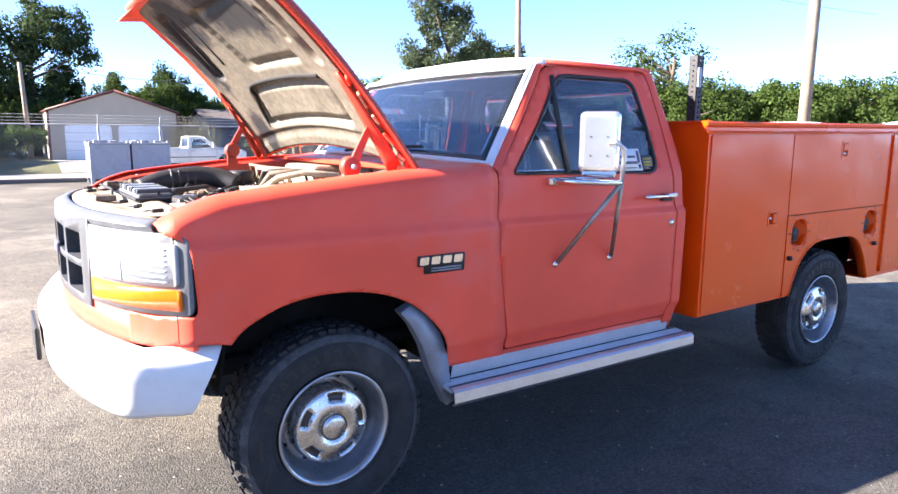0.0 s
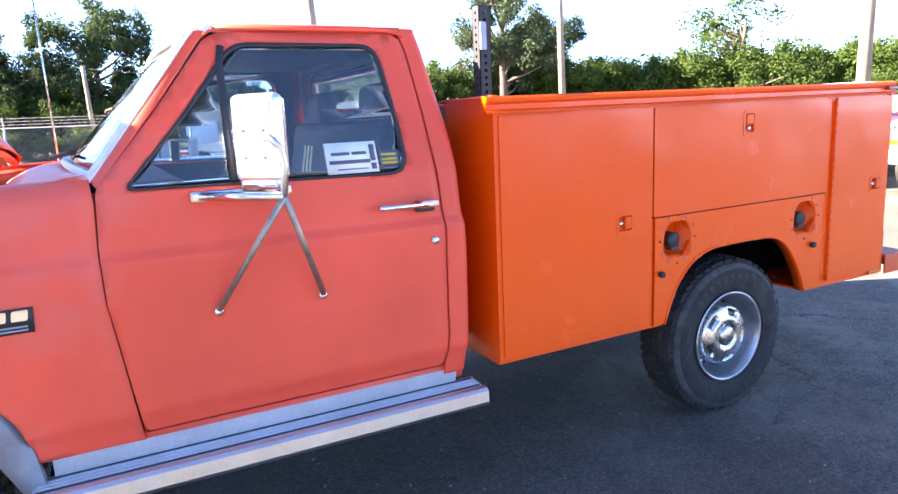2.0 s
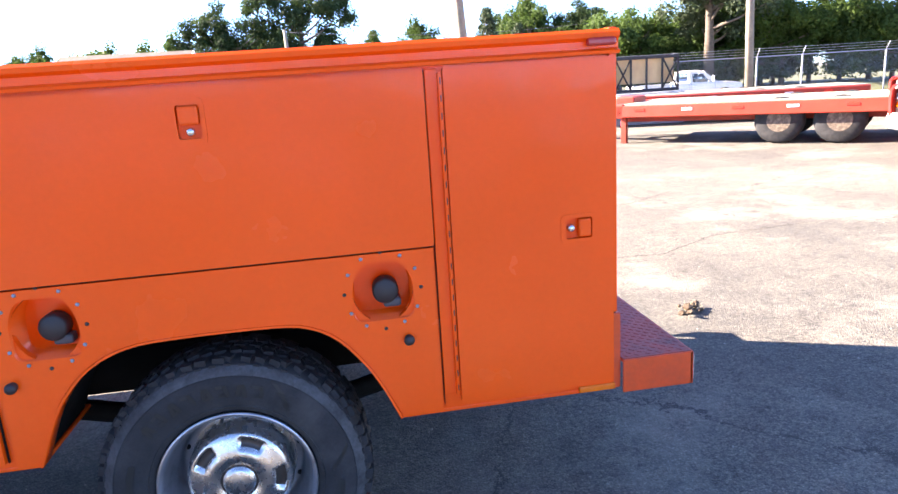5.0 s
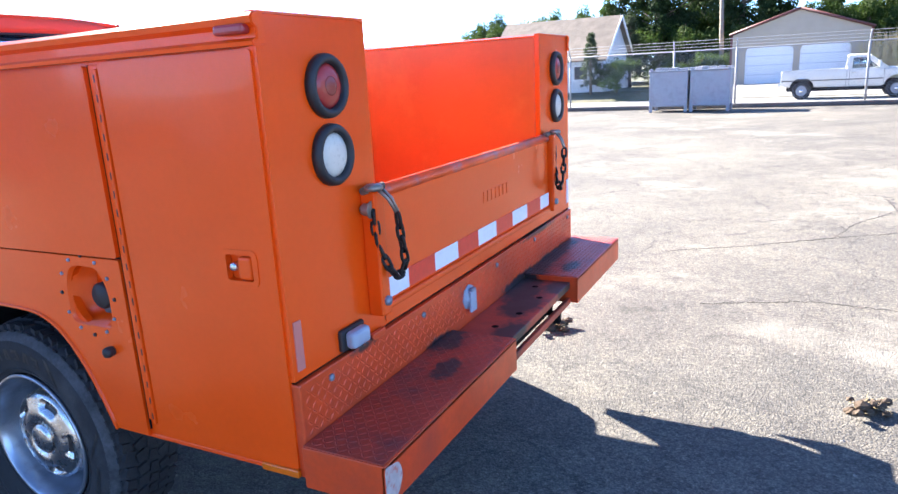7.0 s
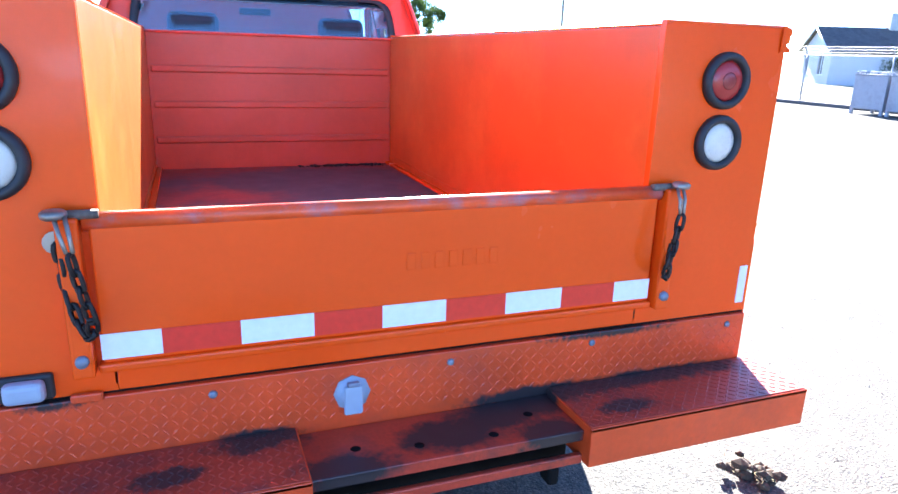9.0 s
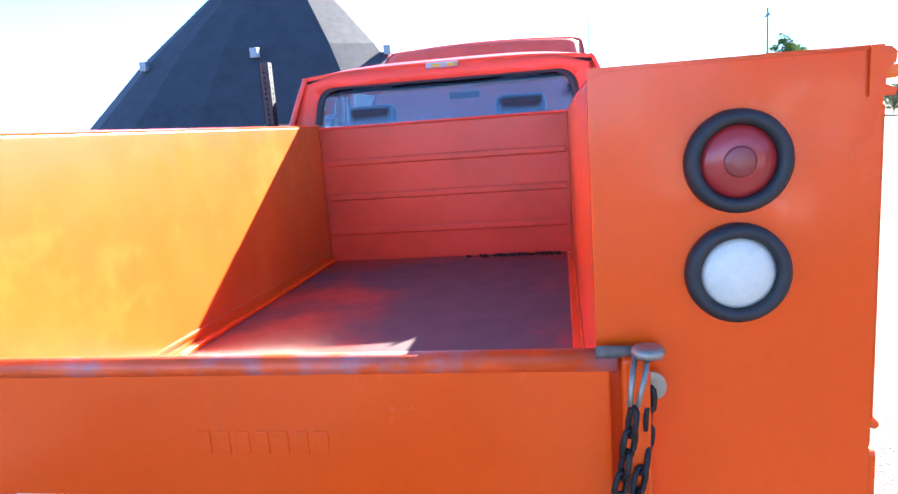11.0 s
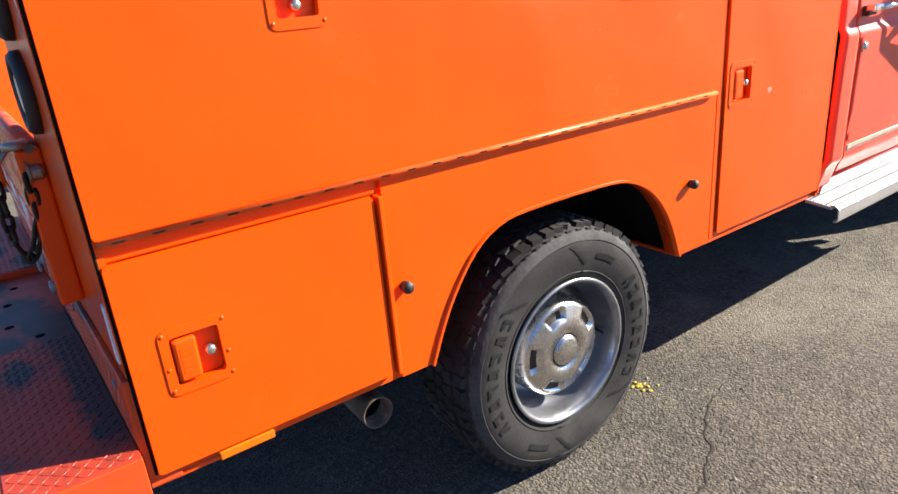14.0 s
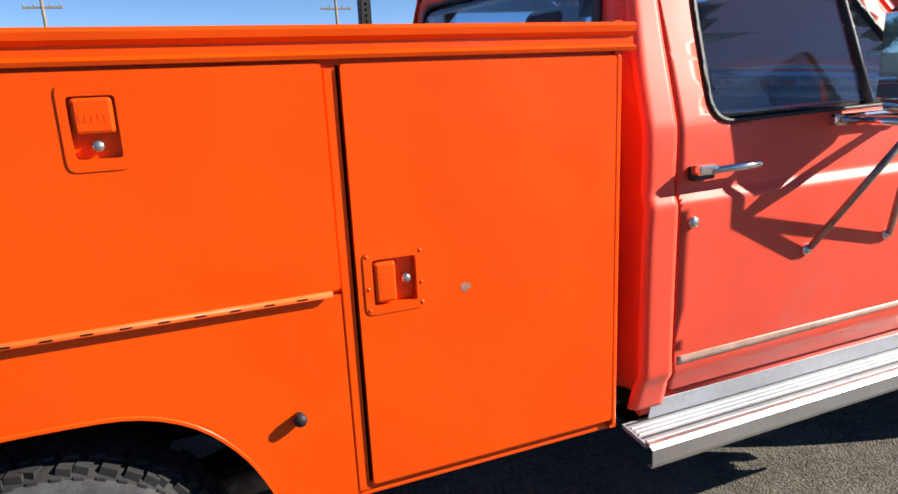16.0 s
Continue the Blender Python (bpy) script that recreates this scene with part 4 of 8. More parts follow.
# ---- engine bay ----
def engine_bay():
    def support(u, v):
        y = -0.86 + 1.72 * v
        xf = lerp([(0.0, -4.11), (0.5, -4.075), (0.7, -4.01), (0.86, -3.93)], abs(y))
        return Vector((xf + (-3.79 - xf) * u, y, 1.198 + 0.008 * math.sin(u * 9) - 0.02 * (abs(y) > 0.75)))
    sup = part("radiator_support", grid(10, 40, support, (0, 0, 1), 0.02), CREAM, truck, "dusty cream radiator support with black clips")
    for x, y, a in ((-3.99, 0.45, 20), (-3.96, 0.10, 70), (-3.95, -0.20, 35), (-3.93, -0.42, 60), (-3.90, -0.62, 15), (-3.98, 0.66, 50)):
        part("support_clip", box((-0.022, -0.010, 0), (0.022, 0.010, 0.014), 0.004, turn=pose(x, y, 1.204, 0, 0, a)), BLACK, sup)
    part("hood_latch", box((-4.03, -0.05, 1.20), (-3.95, 0.05, 1.225), 0.006), RUST, sup, "rusty hood latch")
    part("latch_cable", tube([(-3.96, 0.0, 1.222), (-3.92, 0.3, 1.225), (-3.93, 0.62, 1.228), (-3.84, 0.72, 1.23)], 0.006, 6), BLACK, sup)
    part("bay_floor", box((-4.05, -0.78, 0.62), (-2.76, 0.78, 0.68), 0.02), DARK, truck)
    for s_ in (-1, 1):
        part("inner_fender", mirrored(box((-3.90, -0.80, 0.96), (-2.76, -0.74, 1.235), 0.02), s_), RUST, truck)

        def ledge(u, v):
            x = -3.93 + 1.15 * u
            zt = smooth_curve(FENDER_TOP, x)
            y, z = ((0.868, -0.006), (0.858, -0.022), (0.80, -0.026), (0.792, -0.034), (0.788, -0.085))[round(v * 4)]
            return Vector((x, -y, zt + z))
        part("fender_ledge", mirrored(grid(20, 4, ledge, (0, 0, 1), 0.006), s_), INNERRED, truck)
        for k in range(4):
            x = -3.72 + k * 0.27
            part("ledge_bolt", mirrored(revolve([(0.0, 0.008), (0.008, 0.007), (0.010, 0.0)], 8, "z", (x, -0.83, smooth_curve(FENDER_TOP, x) - 0.027)), s_), STEEL, truck)
    part("battery", box((-3.70, 0.46, 1.02), (-3.42, 0.68, 1.22), 0.015), BLACK, truck, "black battery")
    for y in (0.52, 0.62):
        part("battery_post", revolve([(0.0, 0.02), (0.010, 0.018), (0.012, 0.0)], 8, "z", (-3.56, y, 1.22)), STEEL, truck)
    # ribbed air box at the front, with its lid and clips
    ab = part("air_box", box((-3.89, -0.16, 1.10), (-3.74, 0.34, 1.235), 0.02, 3), GREYPLASTIC, truck, "ribbed grey air cleaner box")
    for k in range(7):
        y = -0.13 + k * 0.07
        part("box_rib", box((-3.885, y, 1.23), (-3.745, y + 0.025, 1.252), 0.006), GREYLIGHT if k % 2 else GREYPLASTIC, ab)
    part("box_lid", box((-3.90, -0.175, 1.205), (-3.73, 0.355, 1.218), 0.005), BLACK, ab)
    part("box_snout", box((-3.76, -0.30, 1.12), (-3.66, -0.14, 1.225), 0.02), BLACK, truck, "black air box snout")
    dk = [(-3.80, 0.30, 1.22), (-3.70, 0.31, 1.255), (-3.56, 0.31, 1.275), (-3.44, 0.28, 1.265), (-3.36, 0.22, 1.23)]
    part("intake_duct", tube([Vector((smooth_curve([(i, p[0]) for i, p in enumerate(dk)], k / 5), smooth_curve([(i, p[1]) for i, p in enumerate(dk)], k / 5), smooth_curve([(i, p[2]) for i, p in enumerate(dk)], k / 5))) for k in range(21)], 0.048, 12), BLACK, truck, "fat black intake duct")
    for k in range(6):
        part("duct_band", revolve([(0.049, -0.006), (0.053, 0.0), (0.049, 0.006)], 14, "x", (-3.66 + 0.035 * k, 0.312, 1.262 + 0.002 * k)), GREYPLASTIC, truck)
    part("cool_hose", tube([(-3.84, -0.10, 1.16), (-3.70, 0.02, 1.215), (-3.55, 0.10, 1.22), (-3.42, 0.12, 1.17)], 0.028, 10), BLACK, truck, "black radiator hose")
    part("filter_cap", revolve([(0.0, 0.06), (0.055, 0.058), (0.062, 0.05), (0.062, 0.0), (0.045, -0.01), (0.045, -0.10)], 20, "z", (-3.32, 0.30, 1.24)), BLACK, truck, "round black filter canister")
    part("fan_shroud", box((-3.80, -0.42, 0.85), (-3.68, 0.42, 1.16), 0.03), BLACK, truck)
    part("engine_block", box((-3.62, -0.28, 0.72), (-2.92, 0.28, 1.12), 0.05), RUST, truck, "dusty engine block")
    for y in (-0.26, 0.26):
        vc = part("valve_cover", box((-3.55, y - 0.08, 1.08), (-2.98, y + 0.08, 1.165), 0.035, 3), CREAM, truck, "dusty valve cover")
        for k in range(5):
            part("cover_bolt", revolve([(0.0, 0.014), (0.010, 0.012), (0.012, 0.0)], 8, "z", (-3.48 + k * 0.11, y, 1.164)), STEEL, vc)
    part("plenum", box((-3.47, -0.16, 1.13), (-3.02, 0.10, 1.215), 0.03, 3), CREAM, truck, "dusty cream intake plenum")
    for k in range(5):
        part("plenum_rib", box((-3.44 + k * 0.09, -0.14, 1.212), (-3.415 + k * 0.09, 0.08, 1.228), 0.006), RUST, truck)
    for k in range(6):
        part("intake_runner", tube([(-3.43 + k * 0.075, -0.14, 1.20), (-3.43 + k * 0.075, -0.24, 1.225), (-3.43 + k * 0.075, -0.31, 1.17)], 0.020, 8), CREAM, truck)
    part("cover_plate", box((-3.46, -0.40, 1.232), (-3.20, -0.10, 1.25), 0.006), CREAM, truck, "flat dusty cover plate")
    part("side_plate", box((-3.80, -0.52, 1.18), (-3.52, -0.30, 1.206), 0.01), CREAM, truck, "flat cream panel beside the air box")
    part("coolant_tank", box((-3.35, -0.72, 1.06), (-3.08, -0.54, 1.23), 0.03, 3), GREYLIGHT, truck, "translucent coolant tank")
    part("tank_cap", revolve([(0.0, 0.03), (0.026, 0.028), (0.03, 0.0)], 12, "z", (-3.22, -0.63, 1.23)), BLACK, truck)
    part("washer_tank", box((-3.75, -0.72, 1.02), (-3.50, -0.54, 1.19), 0.03, 3), CREAM, truck)
    part("brake_booster", revolve([(0.02, -0.10), (0.11, -0.08), (0.13, 0.0), (0.12, 0.07)], 24, "x", (-2.88, -0.45, 1.20)), RUST, truck, "round brake booster")
    part("master_cylinder", box((-3.12, -0.49, 1.18), (-2.97, -0.41, 1.27), 0.015), CREAM, truck)
    part("heater_case", box((-2.98, 0.18, 1.10), (-2.80, 0.62, 1.32), 0.03, 3), CREAM, truck, "dusty heater case")
    fw = part("firewall_panel", box((-2.80, -0.84, 1.0), (-2.775, 0.84, 1.345), 0.008), CREAM, truck, "dusty cream firewall")
    for k in range(6):
        y = -0.66 + k * 0.25
        part("firewall_rib", box((-2.825, y, 1.19), (-2.798, y + 0.13, 1.315), 0.012), CREAM if k % 2 else RUST, fw)
    # arching dusty pipes over the engine
    for k, (r, mt) in enumerate(((0.015, CREAM), (0.017, RUST), (0.012, BLACK), (0.014, CREAM), (0.010, RUST))):
        oy = 0.10 * k - 0.16
        part("bay_pipe", tube([(-3.34 + 0.03 * k, oy + 0.10, 1.22), (-3.27, oy + 0.06, 1.28 + 0.012 * k), (-3.16, oy, 1.305), (-3.02, oy - 0.05, 1.29), (-2.93 - 0.02 * k, oy - 0.06, 1.22)], r, 8), mt, truck, "dusty arching pipe")
    rnd = random.Random(5)
    for k in range(58):
        x, y = rnd.uniform(-3.80, -2.98), rnd.uniform(-0.66, 0.66)
        pts = [(x, y, 1.16 + rnd.uniform(0, 0.05))]
        for j in range(4):
            pts.append((min(-2.84, pts[-1][0] + rnd.uniform(-0.10, 0.14)), max(-0.70, min(0.70, pts[-1][1] + rnd.uniform(-0.11, 0.11))), 1.18 + rnd.uniform(0, 0.07)))
        part("hose", tube(pts, rnd.choice((0.005, 0.007, 0.010, 0.014)), 6), rnd.choice((BLACK, RUST, CREAM, BLACK, GRIMESHADE)), truck)
    for k in range(60):
        x, y = rnd.uniform(-3.72, -2.92), rnd.uniform(-0.66, 0.66)
        s = rnd.uniform(0.015, 0.04)
        part("engine_fitting", box((-s, -s * 0.7, -0.08), (s, s * 0.7, rnd.uniform(0.01, 0.05)), 0.008, turn=pose(x, y, 1.19, 0, rnd.uniform(-15, 15), rnd.uniform(0, 90))), rnd.choice((RUST, CREAM, STEEL, CREAM, BLACK)), truck)


engine_bay()

# ---- hood, propped open at its hinges ----
HOOD = pose(-2.957, 0, 1.368, 0, 47.75, 0)


def hood():
    L, W0, W1 = 1.056, 0.895, 0.812

    def rise(u):
        return 0.045 * math.sin(u * math.pi)

    def wide(u):
        return W0 + (W1 - W0) * u

    def along(u, y):
        # the rear edge bows forward in the middle
        return -L * (u + 0.07 * (1 - u) ** 2 * (1 - y * y))

    def outer(u, v):
        y = (-1 + 2 * v)
        up = 0.050 * (1 - y ** 2) ** 0.7 + rise(u) - 0.05 * max(0, abs(y) - 0.9) / 0.1
        if u > 0.93:
            up -= (u - 0.93) / 0.07 * 0.09
        return HOOD @ Vector((along(u, y) - 0.02 * (1 - y * y) * u, y * wide(u), up))
    h = part("hood", grid(28, 36, outer, (0.7, 0, 0.7), 0.006), RED, truck, "red hood raised wide open")

    # pressed panels: u0, u1, half widths or edges at u0 and at u1, depth, corner
    panels = ((0.13, 0.40, -0.70, 0.58, -0.74, 0.50, 0.030, 0.07), (0.47, 0.86, -0.62, 0.22, -0.48, 0.36, 0.026, 0.05),
              (0.48, 0.92, 0.70, 0.86, 0.64, 0.86, 0.030, 0.05), (0.58, 0.76, -0.72, -0.66, -0.68, -0.62, 0.024, 0.02), (0.46, 0.92, -0.90, -0.78, -0.90, -0.74, 0.028, 0.05))

    def edge(p, u, y):
        """How far inside a pressed panel a place lies, with rounded corners."""
        u0, u1, a0, b0, a1, b1, depth, r = p
        k = max(0.0, min(1.0, (u - u0) / (u1 - u0)))
        a, b = a0 + (a1 - a0) * k, b0 + (b1 - b0) * k
        du, dy = min(u - u0, u1 - u), 0.8 * min(y - a, b - y)
        if du < r and dy < r:
            return r - math.hypot(r - du, r - dy)
        return min(du, dy)

    def inner(u, v, deeper=0.0):
        y = (-1 + 2 * v)
        up = 0.042 * (1 - y ** 2) + rise(u) - 0.047 - deeper
        for p in panels:
            e = edge(p, u, y)
            if e > 0:
                # a groove runs round each panel, its middle stands back out
                up += p[6] * (min(1.0, e / 0.016) - 0.7 * max(0.0, min(1.0, (e - 0.032) / 0.03)))
        if 0.05 < u < 0.12:
            up += 0.012 * math.sin((u - 0.05) / 0.07 * math.pi)
        return HOOD @ Vector((0.96 * along(u, y) - 0.025 * L, y * (wide(u) - 0.060), up))
    part("hood_liner", grid(110, 120, inner, (-0.7, 0, -0.7), 0.004), HOODLINER, h, "stained pale underside of the hood with black smears")
    # groove shade drawn as black tubes along the lower panel and the slots
    for pts, r in ((((0.405, -0.68), (0.408, -0.40), (0.408, 0.0), (0.405, 0.36), (0.392, 0.455), (0.36, 0.50), (0.28, 0.535), (0.20, 0.565), (0.14, 0.575)), 0.015),
                   (((0.56, 0.55), (0.66, 0.545), (0.76, 0.54), (0.86, 0.53)), 0.013), (((0.60, -0.69), (0.66, -0.675), (0.74, -0.655)), 0.013), (((0.50, 0.78), (0.60, 0.78), (0.72, 0.77), (0.86, 0.75)), 0.020)):
        us, ys = [(i, p[0]) for i, p in enumerate(pts)], [(i, p[1]) for i, p in enumerate(pts)]
        ks = [q / 5 for q in range(5 * (len(pts) - 1) + 1)]
        line = [inner(smooth_curve(us, k), (smooth_curve(ys, k) + 1) / 2, -0.006) for k in ks]
        part("liner_groove", tube(line, r, 6, taper=0.6 * r), GRIMESHADE, h, "groove shade drawn as a black bead")
    for y in (-1, 1):
        def flange(u, v):
            return HOOD @ Vector((-L * (0.01 + 0.98 * u), y * (wide(u) - 0.066 + 0.066 * v), -0.042 + 0.012 * v + rise(u) - (0.02 if v > 0.9 else 0)))
        part("hood_flange", grid(24, 6, flange, (-0.7, 0, -0.7), 0.010), INNERRED, h, "flat red inner edge of the hood")
        # punched strut of the hinge along the flange
        def strut(u, v):
            return HOOD @ Vector((-0.05 - 0.42 * u, y * (W0 - 0.095 + 0.035 * v - 0.03 * u), -0.055 - 0.05 * (1 - v) * (1 - u) + rise(u * 0.4)))
        st = part("hood_strut", grid(10, 3, strut, (-0.7, 0, -0.7), 0.008), INNERRED, h, "worn red hinge strut")
        for k, (d, w, m_) in enumerate(((0.07, 0.020, PRIMER), (0.16, 0.030, RED), (0.25, 0.022, PRIMER), (0.34, 0.034, PRIMER), (0.43, 0.018, RED))):
            c = HOOD @ Vector((-d, y * (W0 - 0.052 - 0.03 * d), -0.050 + rise(d / L)))
            part("strut_tab", box((-w, -0.016, -0.007), (w, 0.014, 0.004), 0.003, 1, turn=Matrix.Translation(c) @ HOOD.to_3x3().to_4x4() @ pose(0, 0, 0, 9 * k, 0, 13 * k - 25)), m_, st)
    ks = [-1 + q / 10 for q in range(21)]
    part("hood_front_lip", tube([HOOD @ Vector((-L - 0.005 - 0.015 * (1 - k * k), k * (W1 - 0.03), -0.055 + 0.03 * (1 - k * k))) for k in ks], 0.024, 8), RED, h)
    part("hood_rear_lip", tube([HOOD @ Vector((along(0.0, k) - 0.02, k * (W0 - 0.05), -0.030 + 0.045 * (1 - k * k))) for k in ks], 0.017, 8), RED, h)
    for s_ in (-1, 1):
        y = s_ * 0.795
        hg = thing("hood_hinge")
        hg.parent = truck
        hg["label"] = "red pressed steel hood hinge with round spring"
        zo = 0.0 if s_ < 0 else 0.03
        p0 = Vector((-3.222, y, 1.36 + zo))
        p1 = Vector((-3.128, y, 1.545 + 0.6 * zo))
        p2, p3 = p0 + Vector((0.01, 0, -0.11)), p0

        def strap(a, b, wa, wb, yy, t=0.014):
            d = (b - a).normalized()
            n = Vector((-d.z, 0, d.x))
            o = [(a + n * wa), (b + n * wb), (b - n * wb), (a - n * wa)]
            return skin(rounded([(q.x, q.z) for q in o], 0.008, 2), lambda u, v: Vector((u, yy, v)), (0, -1, 0), t, smooth=False)
        part("hinge_arm", strap(p0, p1, 0.018, 0.011, y), INNERRED, hg)
        part("hinge_arm", strap(Vector((-3.02, y, 1.34)), Vector((-3.13, y, 1.55 + 0.6 * zo)), 0.012, 0.010, y - s_ * 0.022), INNERRED, hg)
        part("hinge_foot", strap(p2, p3, 0.032, 0.022, y), INNERRED, hg)
        part("hinge_spring", revolve([(0.0, -0.022), (0.034, -0.022), (0.040, -0.014), (0.040, 0.014), (0.034, 0.022), (0.0, 0.022)], 22, "y", tuple(p0 - Vector((0, s_ * 0.02, 0)))), INNERRED, hg)
        part("hinge_pin", revolve([(0.0, -0.026), (0.010, -0.024), (0.012, 0.02)], 10, "y", tuple(p0 + Vector((0, s_ * 0.002, 0)))), STEEL, hg)


hood()


# ---- wheels ----
def wheel_at(x, y, side):
    """A road wheel; the outer face looks to -y, side +1 turns it over."""
    w = thing("wheel")
    w.parent = truck
    w["label"] = "steel wheel with chrome hubcap and worn tyre"
    R = 0.388
    rng = random.Random(17)
    prof = [(0.214, -0.080), (0.224, -0.100), (0.232, -0.108), (0.250, -0.113), (0.272, -0.119), (0.300, -0.1225), (0.325, -0.121), (0.345, -0.114), (0.358, -0.105), (0.367, -0.094),
            (0.374, -0.080), (0.379, -0.05), (0.381, 0.0), (0.379, 0.05), (0.374, 0.080), (0.362, 0.102), (0.31, 0.122), (0.262, 0.117), (0.214, 0.080)]
    tyre = part("tyre", revolve(prof + prof[:1], 72, "y", cap=False), TYRE, w, "worn black all-terrain tyre with dusty sidewall")
    bm = bmesh.new()
    n = 58
    for k in range(n):
        for row, (ya, yb) in enumerate(((-0.096, -0.064), (-0.056, -0.022), (-0.014, 0.014), (0.022, 0.056), (0.064, 0.096))):
            a = (k + 0.5 * (row % 2)) * 360 / n
            edge = abs(ya + yb) > 0.13
            wide = 0.0155 + rng.uniform(-0.003, 0.001)
            top = R - (0.0055 if edge else 0.0) - rng.uniform(0.0, 0.002)
            box((-wide, ya, R - 0.030 if edge else R - 0.012), (wide, yb, top), 0.0, 1, bm=bm, turn=pose(0, 0, 0, 0, a, 0) @ pose(0, 0, 0, 0, 0, rng.uniform(6, 24) * (1 if row % 2 else -1)))
        # short lugs wrapping over the shoulder
        for ya in (-0.104, 0.098):
            box((-0.009, ya, 0.340 + 0.006 * (k % 2)), (0.009, ya + 0.006, 0.366), 0.0, 1, bm=bm, turn=pose(0, 0, 0, 0, k * 360 / n + 2, 0))
    part("tread", bm, TYRE, tyre)["kind"] = "stuff"

    def ring_patch(bm, r0, r1, a0, a1, off, skew=0.0, m=4):
        """A patch that lies on the sidewall between two radii and two angles, raised by off."""
        side_y = sorted((p[0], p[1]) for p in prof[:11])
        rows = []
        for i in range(m + 1):
            row = []
            for j in (0, 1):
                r = r0 + (r1 - r0) * j
                t = radians(a0 + (a1 - a0) * i / m + skew * j)
                row.append(bm.verts.new((r * math.cos(t), lerp(side_y, r) - off, r * math.sin(t))))
            rows.append(row)
        for p, q in zip(rows, rows[1:]):
            f = bm.faces.new((p[0], p[1], q[1], q[0]))
            f.normal_update()
            if f.normal.y > 0:
                f.normal_flip()
    # raised marks on the sidewall: two rows of plain letter-sized bars, and jagged flashes
    lt = bmesh.new()
    for base, count in ((38, 8), (214, 8)):
        for k in range(count):
            a = base + k * 9.2
            ring_patch(lt, 0.276, 0.312, a, a + 2.1, 0.0022, 1.4)
            if k % 3 != 1:
                ring_patch(lt, 0.276, 0.284, a + 2.3, a + 5.6, 0.0022, 0.3)
            if k % 2:
                ring_patch(lt, 0.276, 0.312, a + 4.2, a + 6.2, 0.0022, -1.4)
            else:
                ring_patch(lt, 0.303, 0.312, a + 3.4, a + 6.6, 0.0022, 0.3)
    for base in (128, 308):
        ring_patch(lt, 0.284, 0.300, base, base + 16, 0.0020, 0.0, 8)
    for base in (20, 150, 200, 330):
        for k in range(3):
            ring_patch(lt, 0.268 + 0.02 * k, 0.288 + 0.02 * k, base + 4 * k, base + 4 * k + 3.0, 0.0020, 5.0)
    part("sidewall_lettering", lt, TYRELETTER, tyre, "dark raised sidewall marks")["kind"] = "stuff"
    for r_ in (0.243, 0.336):
        y_ = lerp(sorted((p[0], p[1]) for p in prof[:11]), r_)
        part("sidewall_rib", tube([Vector((r_ * math.cos(t_), y_, r_ * math.sin(t_))) for t_ in [2 * math.pi * j / 72 for j in range(72)]], 0.0026, 6, closed=True), TYRE, tyre)
    part("shoulder_band", revolve([(0.336, -0.1195), (0.346, -0.1155), (0.356, -0.1085), (0.362, -0.1015)], 72, "y", cap=False), TYREDUST, tyre, "dust-grey scuffed tyre shoulder")
    rim = revolve([(0.214, 0.08), (0.206, -0.06), (0.213, -0.090), (0.222, -0.104), (0.2245, -0.111), (0.2215, -0.1155), (0.214, -0.1145), (0.2085, -0.107), (0.2045, -0.090), (0.200, -0.062), (0.196, -0.040),
                   (0.187, -0.028), (0.184, 0.0), (0.178, 0.022), (0.168, 0.030), (0.150, 0.030), (0.0, 0.030)], 64, "y")
    part("rim", rim, RIMSTEEL, w, "dulled silver steel rim")
    for k in range(10):
        a = radians(36 * k + 18)
        hole = circle(0.172 * math.cos(a), 0.172 * math.sin(a), 0.0085, 12)
        part("rim_slot", skin(hole, lambda u, v: Vector((u, 0.0245, v)), (0, -1, 0), 0.002, smooth=False), DARK, w)
    valve = tube([(0.188 * math.cos(1.2), -0.03, 0.188 * math.sin(1.2)), (0.182 * math.cos(1.2), -0.075, 0.182 * math.sin(1.2))], 0.005, 8)
    part("valve_stem", valve, BLACK, w)
    # deep drum-shaped hubcap with five recessed windows
    hub = bmesh.new()
    nr = [(0.0, -0.108), (0.036, -0.107), (0.044, -0.103), (0.0465, -0.096), (0.0530, -0.095), (0.056, -0.100), (0.085, -0.099), (0.100, -0.096), (0.1015, -0.0955), (0.131, -0.087), (0.1325, -0.0865), (0.141, -0.082),
          (0.147, -0.075), (0.1495, -0.064), (0.1500, -0.040), (0.1525, -0.036), (0.1530, 0.0), (0.156, 0.029)]
    ns = 120
    rings = []
    for r, a in nr:
        ring = []
        for k in range(ns):
            th = 2 * math.pi * k / ns
            ph = (k % 24) / 24
            deep = 0.015 if (0.1005 < r < 0.132 and 0.26 < ph < 0.74) else 0.0
            ring.append(hub.verts.new((r * math.cos(th), a + deep, r * math.sin(th))))
        rings.append(ring)
    for i in range(len(nr) - 1):
        for k in range(ns):
            f = hub.faces.new((rings[i][k], rings[i][(k + 1) % ns], rings[i + 1][(k + 1) % ns], rings[i + 1][k]))
            f.smooth = True
            mid = 0.5 * (nr[i][0] + nr[i + 1][0])
            ph = ((k + 0.5) % 24) / 24
            if (0.1010 < mid < 0.1315 and 0.30 < ph < 0.70) or 0.0466 < mid < 0.0529:
                f.material_index = 1
    bmesh.ops.remove_doubles(hub, verts=hub.verts[:], dist=1e-6)
    bmesh.ops.recalc_face_normals(hub, faces=hub.faces[:])
